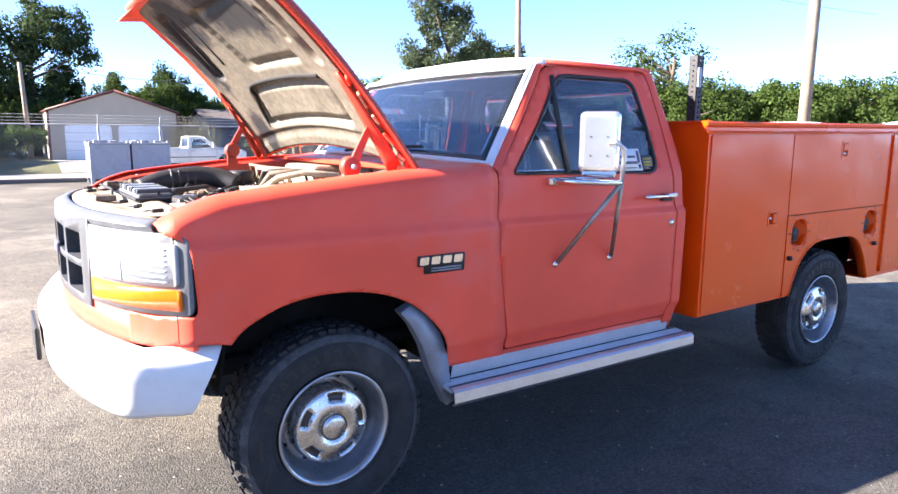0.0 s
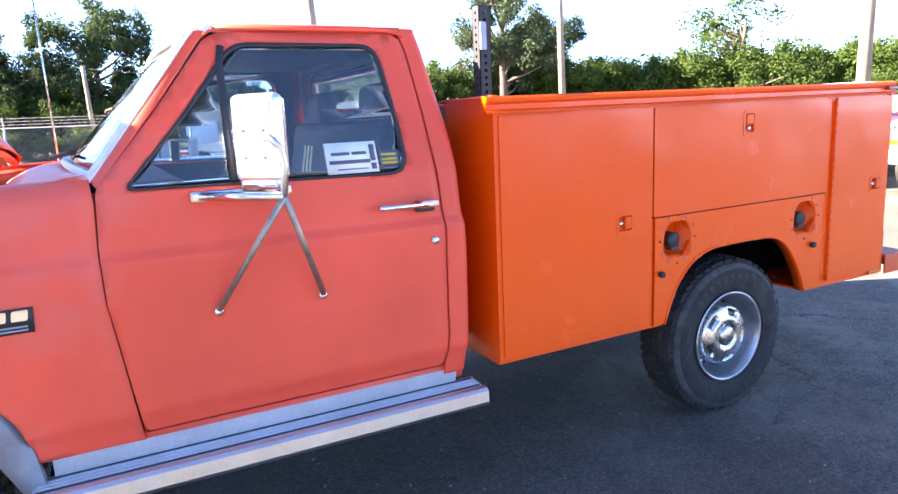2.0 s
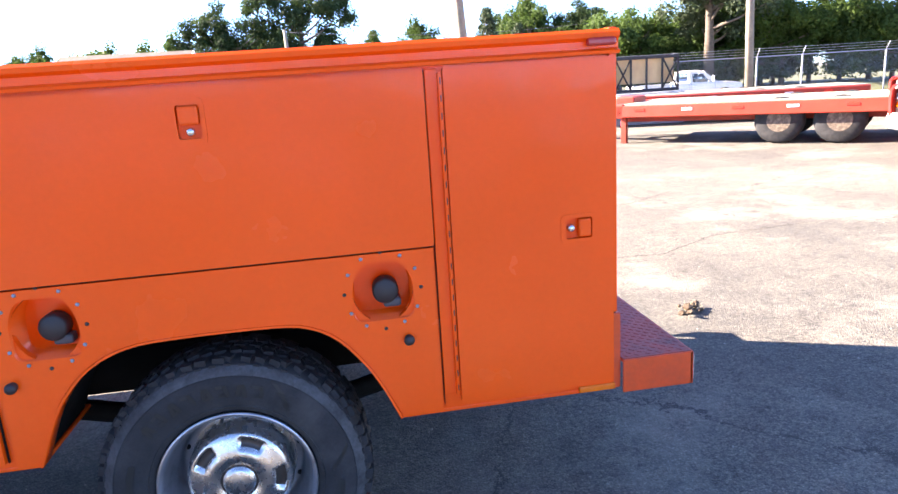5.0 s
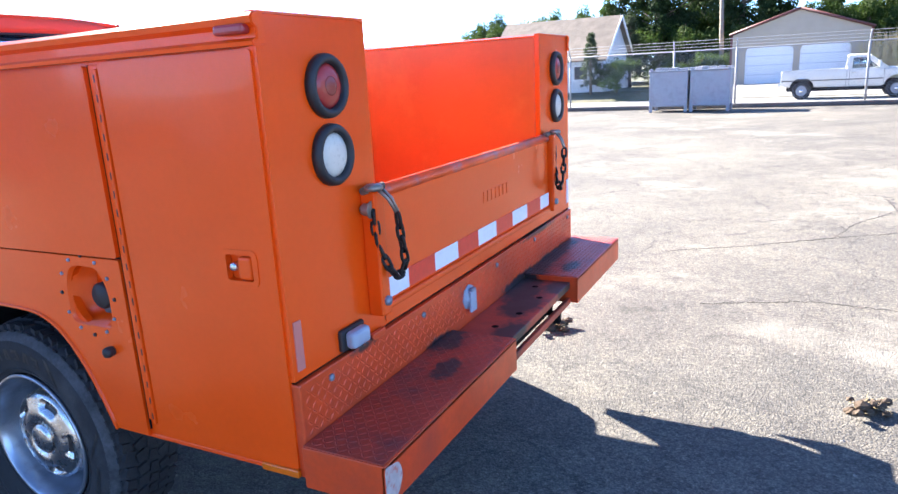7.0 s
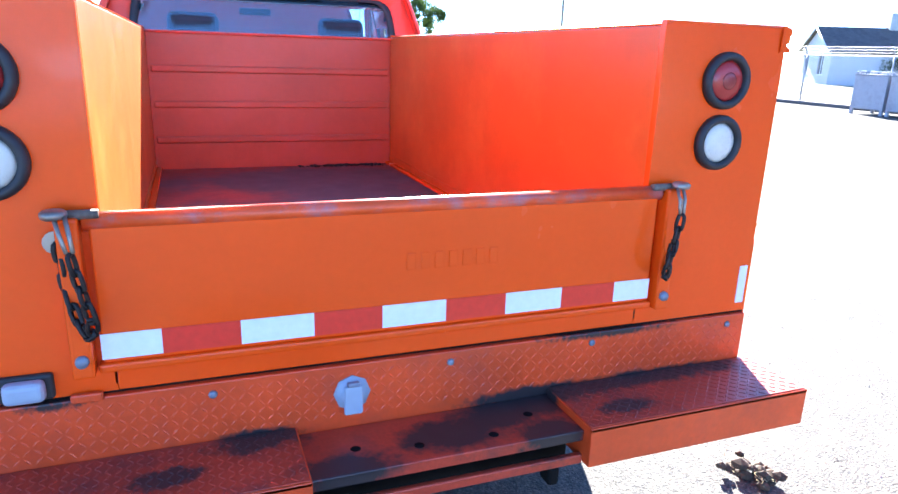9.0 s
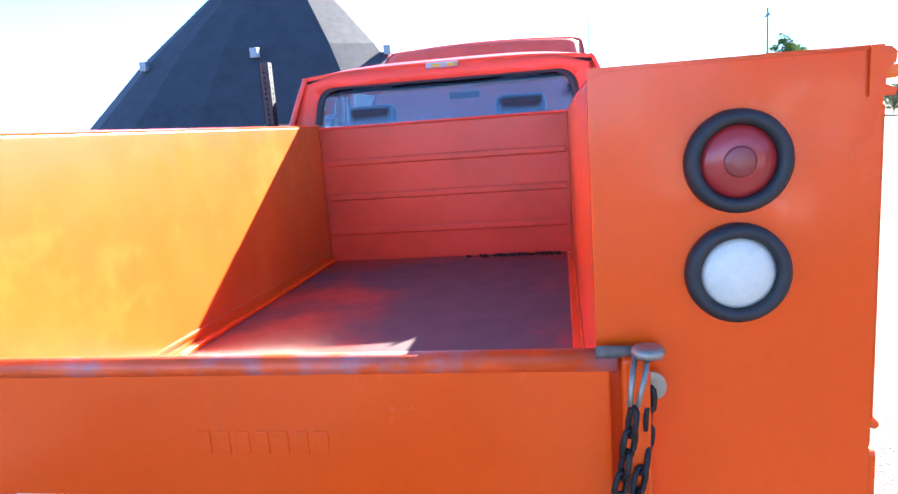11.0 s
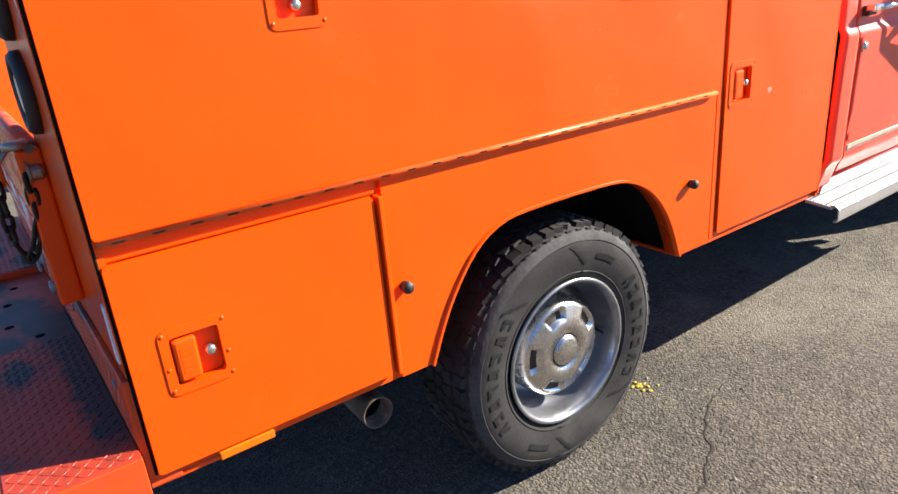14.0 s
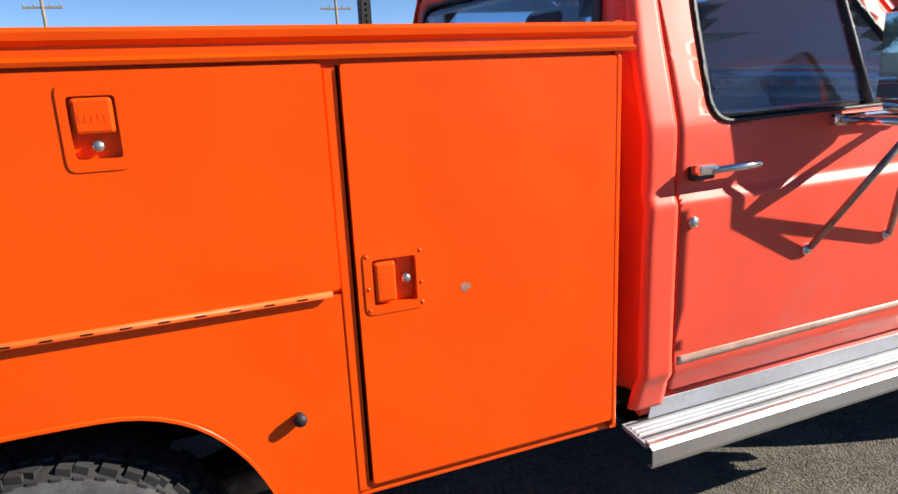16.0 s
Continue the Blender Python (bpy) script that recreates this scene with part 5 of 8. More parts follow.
    part("hubcap", hub, [HUBCHROME, HUBDARK], w, "chrome hubcap with five dark windows")
    w.matrix_basis = pose(x, y, 0.388, 0, 17 * x + 11, 180 if side > 0 else 0)
    return w


first = wheel_at(-3.378, -0.83, -1)
copy_thing(first, pose(-3.378, 0.83, 0.388, 0, 40, 180))
copy_thing(first, pose(0, -0.855, 0.388, 0, -31, 0))
copy_thing(first, pose(0, 0.885, 0.388, 0, 75, 180))

# ---- running boards ----
for s_ in (-1, 1):
    b = thing("running_board")
    b.parent = truck
    b["label"] = "aluminium running board with ribbed tread"

    def run(name, pts, t, mat, x0=-2.92, x1=-1.42):
        bm = bmesh.new()
        a = [bm.verts.new((x0, -y, z)) for y, z in pts]
        c = [bm.verts.new((x1, -y, z)) for y, z in pts]
        for i in range(len(pts) - 1):
            bm.faces.new((a[i], a[i + 1], c[i + 1], c[i]))
        thicken(bm, t, (0, -1, 1))
        part(name, mirrored(bm, s_), mat, b)
    run("rocker_cover", [(0.950, 0.548), (0.958, 0.545), (0.945, 0.487), (0.94, 0.482)], 0.004, TREAD, -2.86, -1.50)
    run("board_plate", [(0.93, 0.482), (1.035, 0.472)], 0.012, TREAD)
    run("board_lip", [(1.030, 0.474), (1.036, 0.480), (1.050, 0.478), (1.062, 0.468), (1.064, 0.425), (1.058, 0.412), (1.045, 0.410)], 0.006, ALUM)
    for k in range(6):
        y = 0.938 + k * 0.0165
        z = 0.482 - 0.095 * (y - 0.93)
        run("tread_rib", [(y, z), (y + 0.002, z + 0.003), (y + 0.006, z + 0.003), (y + 0.008, z)], 0.002, BLACK if k in (0, 4) else TREAD, -2.91, -1.43)
    run("board_underside", [(1.03, 0.455), (0.80, 0.462)], 0.006, DARK, -2.88, -1.47)

    # splash guard behind the front wheel
    g = [(-2.865, 0.40), (-2.90, 0.385), (-2.985, 0.56), (-3.02, 0.66), (-3.07, 0.75), (-3.12, 0.81), (-3.07, 0.835), (-3.0, 0.785), (-2.935, 0.70), (-2.90, 0.60), (-2.885, 0.50)]
    bm = skin(g, lambda x, z: Vector((x, -0.975 - 0.02 * (z - 0.4), z)), (0, -1, 0), 0.05)
    part("splash_guard", mirrored(bm, s_), STEEL, b, "pale grey splash guard")


# ---- service body behind the cab ----
XF, XR, HW, ZB, ZT = -1.335, 1.12, 1.013, 0.548, 1.508
RAKE = 0.0075


def raked(bm):
    for v in bm.verts:
        v.co.z += RAKE * (v.co.x + 0.1)
    return bm


def bpart(name, bm, mat, parent=None, label="", side=-1):
    return part(name, mirrored(raked(bm), side), mat, parent or truck, label)


ARCH = [(-0.475, ZB), (-0.43, 0.66), (-0.385, 0.735), (-0.315, 0.805), (-0.22, 0.848), (-0.10, 0.86), (0.15, 0.86), (0.25, 0.845), (0.325, 0.80), (0.39, 0.72), (0.435, 0.64), (0.475, ZB)]
ARCH = [(smooth_curve([(i, p[0]) for i, p in enumerate(ARCH)], k / 3), smooth_curve([(i, p[1]) for i, p in enumerate(ARCH)], k / 3)) for k in range(3 * len(ARCH) - 2)]


def flat(off):
    return lambda x, z: Vector((x, -HW - off, z))


def body_side(side):
    out = [(XF + 0.021, ZB), *ARCH, (XR - 0.0205, ZB), (XR - 0.0205, ZT + 0.06), (XF + 0.021, ZT + 0.06)]
    hl = [circle(-0.405, 0.925, 0.083, 24, 0.09), circle(0.455, 0.925, 0.083, 24, 0.09)] if side < 0 else []
    bm = skin(out, flat(-0.012), (0, -1, 0), 0.02, holes=hl, smooth=False)
    bpart("body_side", bm, ORANGE, label="orange steel side of the service body", side=side)
    # top rail with its drip groove
    n = bmesh.new()
    prof = [(HW - 0.02, 1.508), (HW + 0.012, 1.508), (HW + 0.015, 1.516), (HW + 0.001, 1.523), (HW + 0.001, 1.541), (HW + 0.012, 1.550), (HW + 0.014, 1.563), (HW + 0.006, 1.571), (0.66, 1.572), (0.635, 1.566)]
    a = [n.verts.new((XF - 0.03, -y, z)) for y, z in prof]
    b = [n.verts.new((XR + 0.004, -y, z)) for y, z in prof]
    for i in range(len(prof) - 1):
        n.faces.new((a[i], a[i + 1], b[i + 1], b[i]))
    n.faces.new([*a[:8], n.verts.new((XF - 0.03, -(HW - 0.02), 1.573))])
    n.faces.new([n.verts.new((XR + 0.004, -(HW - 0.02), 1.573)), *b[:8][::-1]])
    thicken(n, 0.004, (0, -1, 1))
    bpart("top_rail", n, ORANGE, label="orange folded top rail", side=side)
    # folded lip round the wheel arch
    lip = bmesh.new()
    rows = [[lip.verts.new((x, -HW - d, z)) for x, z in ARCH] for d in (0.006, -0.05)]
    for i in range(len(ARCH) - 1):
        f = lip.faces.new((rows[0][i], rows[0][i + 1], rows[1][i + 1], rows[1][i]))
        f.smooth = True
    thicken(lip, 0.006, (0, 0, -1))
    bpart("arch_lip", lip, ORANGE, side=side)
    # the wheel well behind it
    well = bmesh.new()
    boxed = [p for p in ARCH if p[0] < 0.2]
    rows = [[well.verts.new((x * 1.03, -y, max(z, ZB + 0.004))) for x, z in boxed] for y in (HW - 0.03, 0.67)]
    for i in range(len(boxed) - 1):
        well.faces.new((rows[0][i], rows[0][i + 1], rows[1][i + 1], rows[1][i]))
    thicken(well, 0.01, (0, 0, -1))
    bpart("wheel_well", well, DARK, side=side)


def latch_hole(x, z, w, h):
    iw, ih = w * 0.36, h * 0.36
    return rounded([(x - iw, z - ih), (x + iw, z - ih), (x + iw, z + ih), (x - iw, z + ih)], 0.008, 3)


def latch(door, x, z, w, h, side, upright, off):
    """A recessed paddle latch in a riveted plate; upright: paddle over its lock."""
    o = rounded([(x - w / 2, z - h / 2), (x + w / 2, z - h / 2), (x + w / 2, z + h / 2), (x - w / 2, z + h / 2)], 0.018, 4)
    iw, ih = w * 0.36, h * 0.36
    i = latch_hole(x, z, w, h)
    bpart("latch_plate", skin(o, flat(off + 0.0022), (0, -1, 0), 0.003, holes=[i], smooth=False), ORANGE, door, side=side)
    bpart("latch_cup", skin(i, flat(off - 0.016), (0, -1, 0), 0.003, smooth=False), ORANGE, door, side=side)
    if upright:
        lo, hi = (x - iw * 0.86, z - ih * 0.20), (x + iw * 0.86, z + ih * 0.94)
        kx, kz = x, z - ih * 0.60
    else:
        lo, hi = (x - iw * 0.04, z - ih * 0.88), (x + iw * 0.92, z + ih * 0.88)
        kx, kz = x - iw * 0.55, z
    bpart("latch_paddle", box((lo[0], -HW - off - 0.006, lo[1]), (hi[0], -HW - off + 0.012, hi[1]), 0.006), ORANGE, door, side=side)
    bpart("latch_lock", revolve([(0.0, -0.012), (0.008, -0.012), (0.0105, -0.006), (0.0105, 0.016)], 14, "y", (kx, -HW - off + 0.010, kz)), LOCK, door, "bright lock cylinder", side)
    if w > 0.11:
        for sx in (-1, 1):
            for sz in (-1, -0.2, 1):
                bpart("rivet", revolve([(0.0, -0.0016), (0.004, -0.001), (0.006, 0.002)], 8, "y", (x + sx * w * 0.44, -HW - off - 0.0022, z + sz * h * 0.42)), ORANGE, door, side=side)


def compartment(side, x0, x1, z0, z1, label, latches=(), off=0.006):
    o = rounded([(x0, z0), (x1, z0), (x1, z1), (x0, z1)], 0.008, 2)
    bm = skin(o, flat(off), (0, -1, 0), 0.014, holes=[latch_hole(*q[:4]) for q in latches], smooth=False)
    d = bpart("compartment_door", bm, ORANGE, label=label, side=side)
    for x, z, w, h, up in latches:
        latch(d, x, z, w, h, side, up, off)
    return d


def strip(side, parent, x0, x1, z0, z1, y0=0.0, y1=0.016, mat=None, name="door_flange"):
    bpart(name, box((x0, -HW - y1, z0), (x1, -HW - y0 + 0.01, z1), 0.003), mat or ORANGE, parent, side=side)


for s_ in (-1, 1):
    body_side(s_)
# street side
compartment(-1, -1.315, -0.562, 0.57, 1.498, "tall orange front compartment door", [(-0.712, 1.034, 0.098, 0.088, False)])
d2 = compartment(-1, -0.553, 0.602, 1.0395, 1.498, "wide orange drop-down compartment door", [(0.02, 1.412, 0.080, 0.115, True)])
d3 = compartment(-1, 0.652, 1.108, 0.572, 1.502, "tall orange rear compartment door", [(1.008, 1.048, 0.105, 0.082, False)])
strip(-1, d3, 0.638, 0.648, 0.60, 1.49, 0, 0.012, name="piano_hinge")
for k in range(20):
    z = 0.615 + k * 0.0445
    bpart("hinge_knuckle", box((0.6425, -HW - 0.0135, z), (0.6455, -HW - 0.0112, z + 0.017), 0.0006, 1), GRIMESHADE, d3)
fp = [(-0.538, ZB + 0.004), (-0.482, ZB + 0.004), *[(x * 1.012, z + 0.006) for x, z in ARCH[1:-1]], (0.482, ZB + 0.004), (0.598, ZB + 0.004), (0.598, 1.033), (-0.538, 1.033)]
cups = [rounded([(c - 0.083, 0.845), (c + 0.083, 0.845), (c + 0.083, 0.95), (c + 0.055, 1.008), (c - 0.055, 1.008), (c - 0.083, 0.95)], [0.03, 0.03, 0.05, 0.05, 0.05, 0.05], 4) for c in (-0.405, 0.455)]
fpan = bpart("fender_plate", skin(fp, flat(0.0), (0, -1, 0), 0.010, holes=cups, smooth=False), ORANGE, label="orange plate over the rear wheel with two filler openings")
for c, hole in zip((-0.405, 0.455), cups):
    cup = bmesh.new()
    r0 = [cup.verts.new((x, -HW, z)) for x, z in hole]
    r1 = [cup.verts.new((c + (x - c) * 0.93, -HW + 0.085, 0.927 + (z - 0.927) * 0.93)) for x, z in hole]
    for i in range(len(hole)):
        j = (i + 1) % len(hole)
        f = cup.faces.new((r0[i], r0[j], r1[j], r1[i]))
        f.smooth = True
    cup.faces.new(r1)
    thicken(cup, 0.004, (0, -1, 0))
    bpart("filler_cup", cup, ORANGE, fpan, "orange fuel filler recess")
    cap = revolve([(0.0, -0.024), (0.030, -0.024), (0.036, -0.018), (0.036, 0.02), (0.022, 0.03)], 20, "y", (c + 0.008, -HW + 0.05, 0.918))
    bpart("filler_cap", cap, BLACK, fpan, "black filler cap")
    bpart("filler_neck", box((c + 0.0, -HW + 0.035, 0.868), (c + 0.05, -HW + 0.075, 0.895), 0.008), GREYPLASTIC, fpan)
    for k in range(12):
        a = k * math.pi / 6
        bpart("rivet", revolve([(0.0, -0.003), (0.004, -0.003), (0.0055, 0.001)], 8, "y", (c + 0.104 * math.cos(a), -HW - 0.001, 0.928 + 0.108 * math.sin(a))), STEEL if k % 3 else BLACK, fpan)
for s_ in (-1, 1):
    for x in (-0.505, 0.515):
        kn = revolve([(0.0, -0.022), (0.012, -0.020), (0.015, -0.012), (0.013, 0.0), (0.012, 0.012)], 14, "y", (x + (0.0 if s_ < 0 else -0.014 if x < 0 else 0.017), -HW - 0.003, 0.783 - 0.006 * (s_ > 0)))
        bpart("rubber_stop", kn, BLACK, label="black rubber door stop", side=s_)
# kerb side
e1 = compartment(1, -1.317, -0.668, 0.575, 1.498, "tall orange front compartment door", [(-0.750, 1.048, 0.135, 0.14, False)])
e2 = compartment(1, -0.632, 1.112, 1.046, 1.500, "long orange top-hinged compartment door with two latches", [(0.692, 1.415, 0.115, 0.145, True), (-0.229, 1.405, 0.105, 0.15, True)])
bpart("piano_hinge", tube([(-0.612, -HW - 0.010, 1.040), (0.2, -HW - 0.010, 1.040), (1.108, -HW - 0.010, 1.040)], 0.0068, 10), GLINTHINGE, e2, "orange piano hinge with painted pale glints", 1)
for k in range(26):
    x = -0.56 + k * 0.065
    bpart("hinge_knuckle", box((x, -HW - 0.0176, 1.0385), (x + 0.022, -HW - 0.0145, 1.0415), 0.001, 1), DARK, e2, side=1)
e3 = compartment(1, 0.590, 1.112, 0.578, 1.001, "low orange rear compartment door with recessed latch", [(0.995, 0.793, 0.125, 0.135, False)], 0.012)
strip(1, e3, 0.578, 1.110, 1.0025, 1.0325, 0, -0.003, ORANGE, "sill_strip")
strip(1, e2, 1.1125, 1.1185, 0.575, 1.50, 0, 0.002, DARK, "door_gap")
strip(1, e3, 0.571, 0.583, 0.575, 1.0, 0, 0.019)
strip(1, e1, -0.667, -0.6615, 0.575, 1.497, 0, -0.007, DARK, "door_gap")
strip(1, e1, -0.661, -0.634, 0.56, 1.497, 0, -0.001, ORANGE, "door_post")
strip(1, e1, -1.331, -1.318, 0.56, 1.50, 0, 0.006, ORANGE, "door_jamb")
strip(-1, d3, 0.6055, 0.640, 0.60, 1.500, 0, -0.003, ORANGE, "hinge_post")
strip(-1, d2, -0.545, 0.602, 1.0335, 1.039, 0, -0.007, DARK, "door_gap")
strip(-1, d3, 0.6030, 0.6050, 0.57, 1.50, 0, -0.004, DARK, "door_gap")
strip(-1, d2, -0.560, -0.5545, 0.57, 1.498, 0, -0.004, DARK, "door_gap")
strip(1, e1, -0.6335, -0.6322, 0.56, 1.03, 0, -0.004, DARK, "panel_gap")
rp = [(-0.632, ZB + 0.004), (-0.482, ZB + 0.004), *[(x * 1.012, z + 0.006) for x, z in ARCH[1:-1]], (0.482, ZB + 0.004), (0.562, ZB + 0.004), (0.562, 1.033), (-0.632, 1.033)]
bpart("fender_plate", skin(rp, flat(-0.002), (0, -1, 0), 0.008, smooth=False), ORANGE, label="plain orange plate over the rear wheel", side=1)
for s_, xa, xb in ((-1, 1.0, 1.11), (1, 0.885, 1.0)):
    bpart("side_reflector", box((xa, -HW - 0.012, 0.553), (xb, -HW, 0.572), 0.003), AMBER, label="amber side reflector strip", side=s_)
for s_ in (-1, 1):
    bpart("roof_marker", box((1.035, -HW - 0.026, 1.530), (1.112, -HW, 1.550), 0.006), REDLENS if s_ < 0 else AMBER, label="small side marker lamp", side=s_)

chip = [(-0.926, 1.014), (-0.912, 1.017), (-0.902, 1.012), (-0.905, 1.002), (-0.914, 0.992), (-0.919, 1.001), (-0.928, 1.003)]
bpart("paint_chip", skin(chip, flat(0.0066), (0, -1, 0), 0.0006, smooth=False), material("bare_primer_spot", (0.40, 0.20, 0.15), 0.6, 0, 0.3, 90), e1, "grey chip in the paint", side=1)
for s_, dd, marks in ((1, e1, [(-0.726, 1.048, 0.020, 0.052)]), (1, e2, [(0.692, 1.432, 0.056, 0.016), (-0.229, 1.422, 0.050, 0.014)]), (1, e3, [(1.017, 0.793, 0.018, 0.056)])):
    # worn raised print on the paddles
    for x, z, w, h in marks:
        for k in range(5):
            u, v = (x - w / 2 + w * (k + 0.1) / 5, z - h / 2) if w > h else (x - w / 2, z - h / 2 + h * (k + 0.1) / 5)
            du, dv = (w / 5 * 0.7, h) if w > h else (w, h / 5 * 0.7)
            bpart("print_stroke", skin([(u, v), (u + du, v), (u + du, v + dv), (u, v + dv)], flat(0.0126 if dd is e1 or dd is e2 else 0.0186), (0, -1, 0), 0.0008, smooth=False), ORANGE, dd, side=s_)

# bed: floor, inner walls, front wall with pressed ribs, end posts
bpart("bed_floor", box((XF + 0.02, -0.64, 0.80), (XR, 0.64, 0.852), 0.004), BEDRED, label="worn red bed floor with dark stains")
for s_ in (-1, 1):
    bpart("bed_wall", box((XF + 0.024, -0.655, 0.80), (XR - 0.021, -0.635, 1.562), 0.004), ORANGEBED, label="orange inner bed wall", side=s_)
    bpart("bed_wall_foot", box((XF + 0.036, -0.634, 0.8525), (XR - 0.022, -0.605, 0.868), 0.004), ORANGE, side=s_)
    bpart("bed_wall_rib", box((XF + 0.036, -0.634, 0.892), (XR - 0.022, -0.628, 0.904), 0.002), ORANGEBED, side=s_)
    post = skin([(-HW, 0.789), (-0.632, 0.789), (-0.632, 1.5745), (-HW, 1.5745)], lambda y, z: Vector((XR, y, z)), (1, 0, 0), 0.02, smooth=False)
    bpart("end_post", post, ORANGE, label="orange rear face of the side compartments", side=s_)
    fr = skin([(-HW, ZB), (-0.64, ZB), (-0.64, 1.575), (-HW, 1.575)], lambda y, z: Vector((XF, y, z)), (-1, 0, 0), 0.02, smooth=False)
    bpart("body_front", fr, ORANGE, side=s_)
    bpart("body_bottom", box((XF, -HW + 0.01, ZB - 0.006), (-0.48, -0.64, ZB + 0.006), 0.003), ORANGE, side=s_)
    bpart("body_bottom", box((0.48 if s_ < 0 else 0.90, -HW + 0.01, ZB - 0.006), (XR, -0.64, ZB + 0.006), 0.003), ORANGE, side=s_)
bpart("front_wall", box((XF - 0.0, -0.64, 0.80), (XF + 0.022, 0.64, 1.550), 0.008), BEDWALL, label="faded red bed front wall with pressed ribs")
for z in (1.007, 1.190, 1.370):
    bpart("wall_rib", box((XF + 0.016, -0.62, z - 0.018), (XF + 0.034, 0.62, z + 0.018), 0.008), BEDWALL)
    bpart("wall_rib", box((XF - 0.022, -0.60, z - 0.022), (XF + 0.002, 0.60, z + 0.012), 0.006), FRONTWALL)
bpart("wall_face", box((XF - 0.004, -0.625, 0.82), (XF - 0.0, 0.625, 1.535), 0.001, 1), FRONTWALL, label="dull grey-brown front of the bed wall")
bpart("wall_cap", box((XF - 0.01, -0.634, 1.546), (XF + 0.04, 0.634, 1.558), 0.006), RED)

# tailgate
tg = thing("tailgate")
tg.parent = truck
tg["label"] = "orange steel tailgate with red and white tape"
bpart("gate_panel", box((XR - 0.010, -0.65, 0.862), (XR + 0.024, 0.65, 1.155), 0.004), ORANGE, tg)
bpart("gate_bar", tube([(XR + 0.010, -0.66, 1.152), (XR + 0.010, 0.66, 1.152)], 0.019, 12), WORNBAR, tg, "round top bar worn to bare metal")
bpart("sill_lip", box((XR - 0.03, -0.6315, 0.7895), (XR + 0.002, 0.6315, 0.841), 0.003), ORANGE, tg)
bpart("gate_foot", box((XR - 0.01, -0.66, 0.842), (XR + 0.032, 0.66, 0.862), 0.006), ORANGE, tg)
for k in range(9):
    w = 0.1545
    y0 = -0.694 + k * w
    y1 = min(y0 + w, 0.650)
    y0 = max(y0, -0.652)
    bpart("tape_piece", box((XR + 0.024, y0, 0.871), (XR + 0.0262, y1, 0.925), 0.0), TAPERED if k % 2 else TAPEWHITE, tg, "red tape" if k % 2 else "white tape")
for k in range(7):
    y = -0.02 + k * 0.034
    bpart("embossed_stroke", box((XR + 0.022, y, 1.005), (XR + 0.0262, y + 0.022, 1.045), 0.002), ORANGE, tg)
for s_ in (-1, 1):
    bpart("gate_bracket", box((XR + 0.0, -0.705, 0.84), (XR + 0.045, -0.665, 1.165), 0.006), ORANGE, tg, side=s_)
    bpart("gate_pin", tube([(XR + 0.02, -0.72, 1.168), (XR + 0.02, -0.63, 1.168)], 0.010, 8), RUST, tg, side=s_)
    bpart("bracket_bolt", revolve([(0.0, 0.016), (0.012, 0.014), (0.014, 0.0)], 10, "x", (XR + 0.04, -0.685, 0.88)), STEEL, tg, side=s_)


def chain(side):
    c = thing("safety_chain")
    c.parent = truck
    c["label"] = "black steel chain hanging from the tailgate pin"
    # a flat eye on the gate's corner, a shackle, and one loop of heavy links back to an eyebolt
    bpart("gate_eye", revolve([(0.0, 0.009), (0.018, 0.009), (0.023, 0.005), (0.024, 0.0), (0.022, -0.006), (0.0, -0.007)], 20, "z", (XR + 0.040, -0.702, 1.174)), DULLTUBE, c, "worn steel eye over the gate pin", side)
    for dx in (-0.009, 0.009):
        bpart("shackle", tube([(XR + 0.050, -0.692 + dx, 1.172), (XR + 0.074, -0.684 + dx * 0.9, 1.146), (XR + 0.087, -0.676 + dx * 0.6, 1.112)], 0.0042, 6), DULLTUBE, c, side=side)
    bpart("eyebolt", revolve([(0.0, -0.020), (0.012, -0.019), (0.016, -0.012), (0.016, 0.004), (0.022, 0.006), (0.022, 0.010)], 16, "x", (XR + 0.024, -0.706, 1.120), smooth=False), DULLTUBE, c, "steel eyebolt", side)
    way = [(-0.676, 1.106), (-0.671, 1.074), (-0.665, 1.042), (-0.659, 1.010), (-0.652, 0.978), (-0.656, 0.948), (-0.668, 0.942), (-0.680, 0.966), (-0.689, 0.996), (-0.695, 1.027), (-0.699, 1.058), (-0.701, 1.088), (-0.702, 1.116)]
    pts = [Vector((XR + 0.036 + 0.052 * min(1.0, max(0.0, (9 - k) / 5)), y, z)) for k, (y, z) in enumerate(way)]
    for k, (p, q) in enumerate(zip(pts, pts[1:])):
        d = (q - p)
        ln = d.length + 0.010
        ring = []
        for a in range(14):
            t = a * math.pi / 7
            ring.append(Vector((0.5 * (ln - 0.018) * max(-1.0, min(1.0, 1.8 * math.cos(t))) + 0.0085 * math.cos(t), 0.0088 * math.sin(t), 0)))
        q4 = d.to_track_quat("X", "Z").to_matrix().to_4x4()
        m = Matrix.Translation((p + q) / 2) @ q4 @ pose(0, 0, 0, 90 * (k % 2) + 25, 0, 0)
        bpart("chain_link", tube([m @ v for v in ring], 0.0046, 8, closed=True), CHAIN, c, side=side)


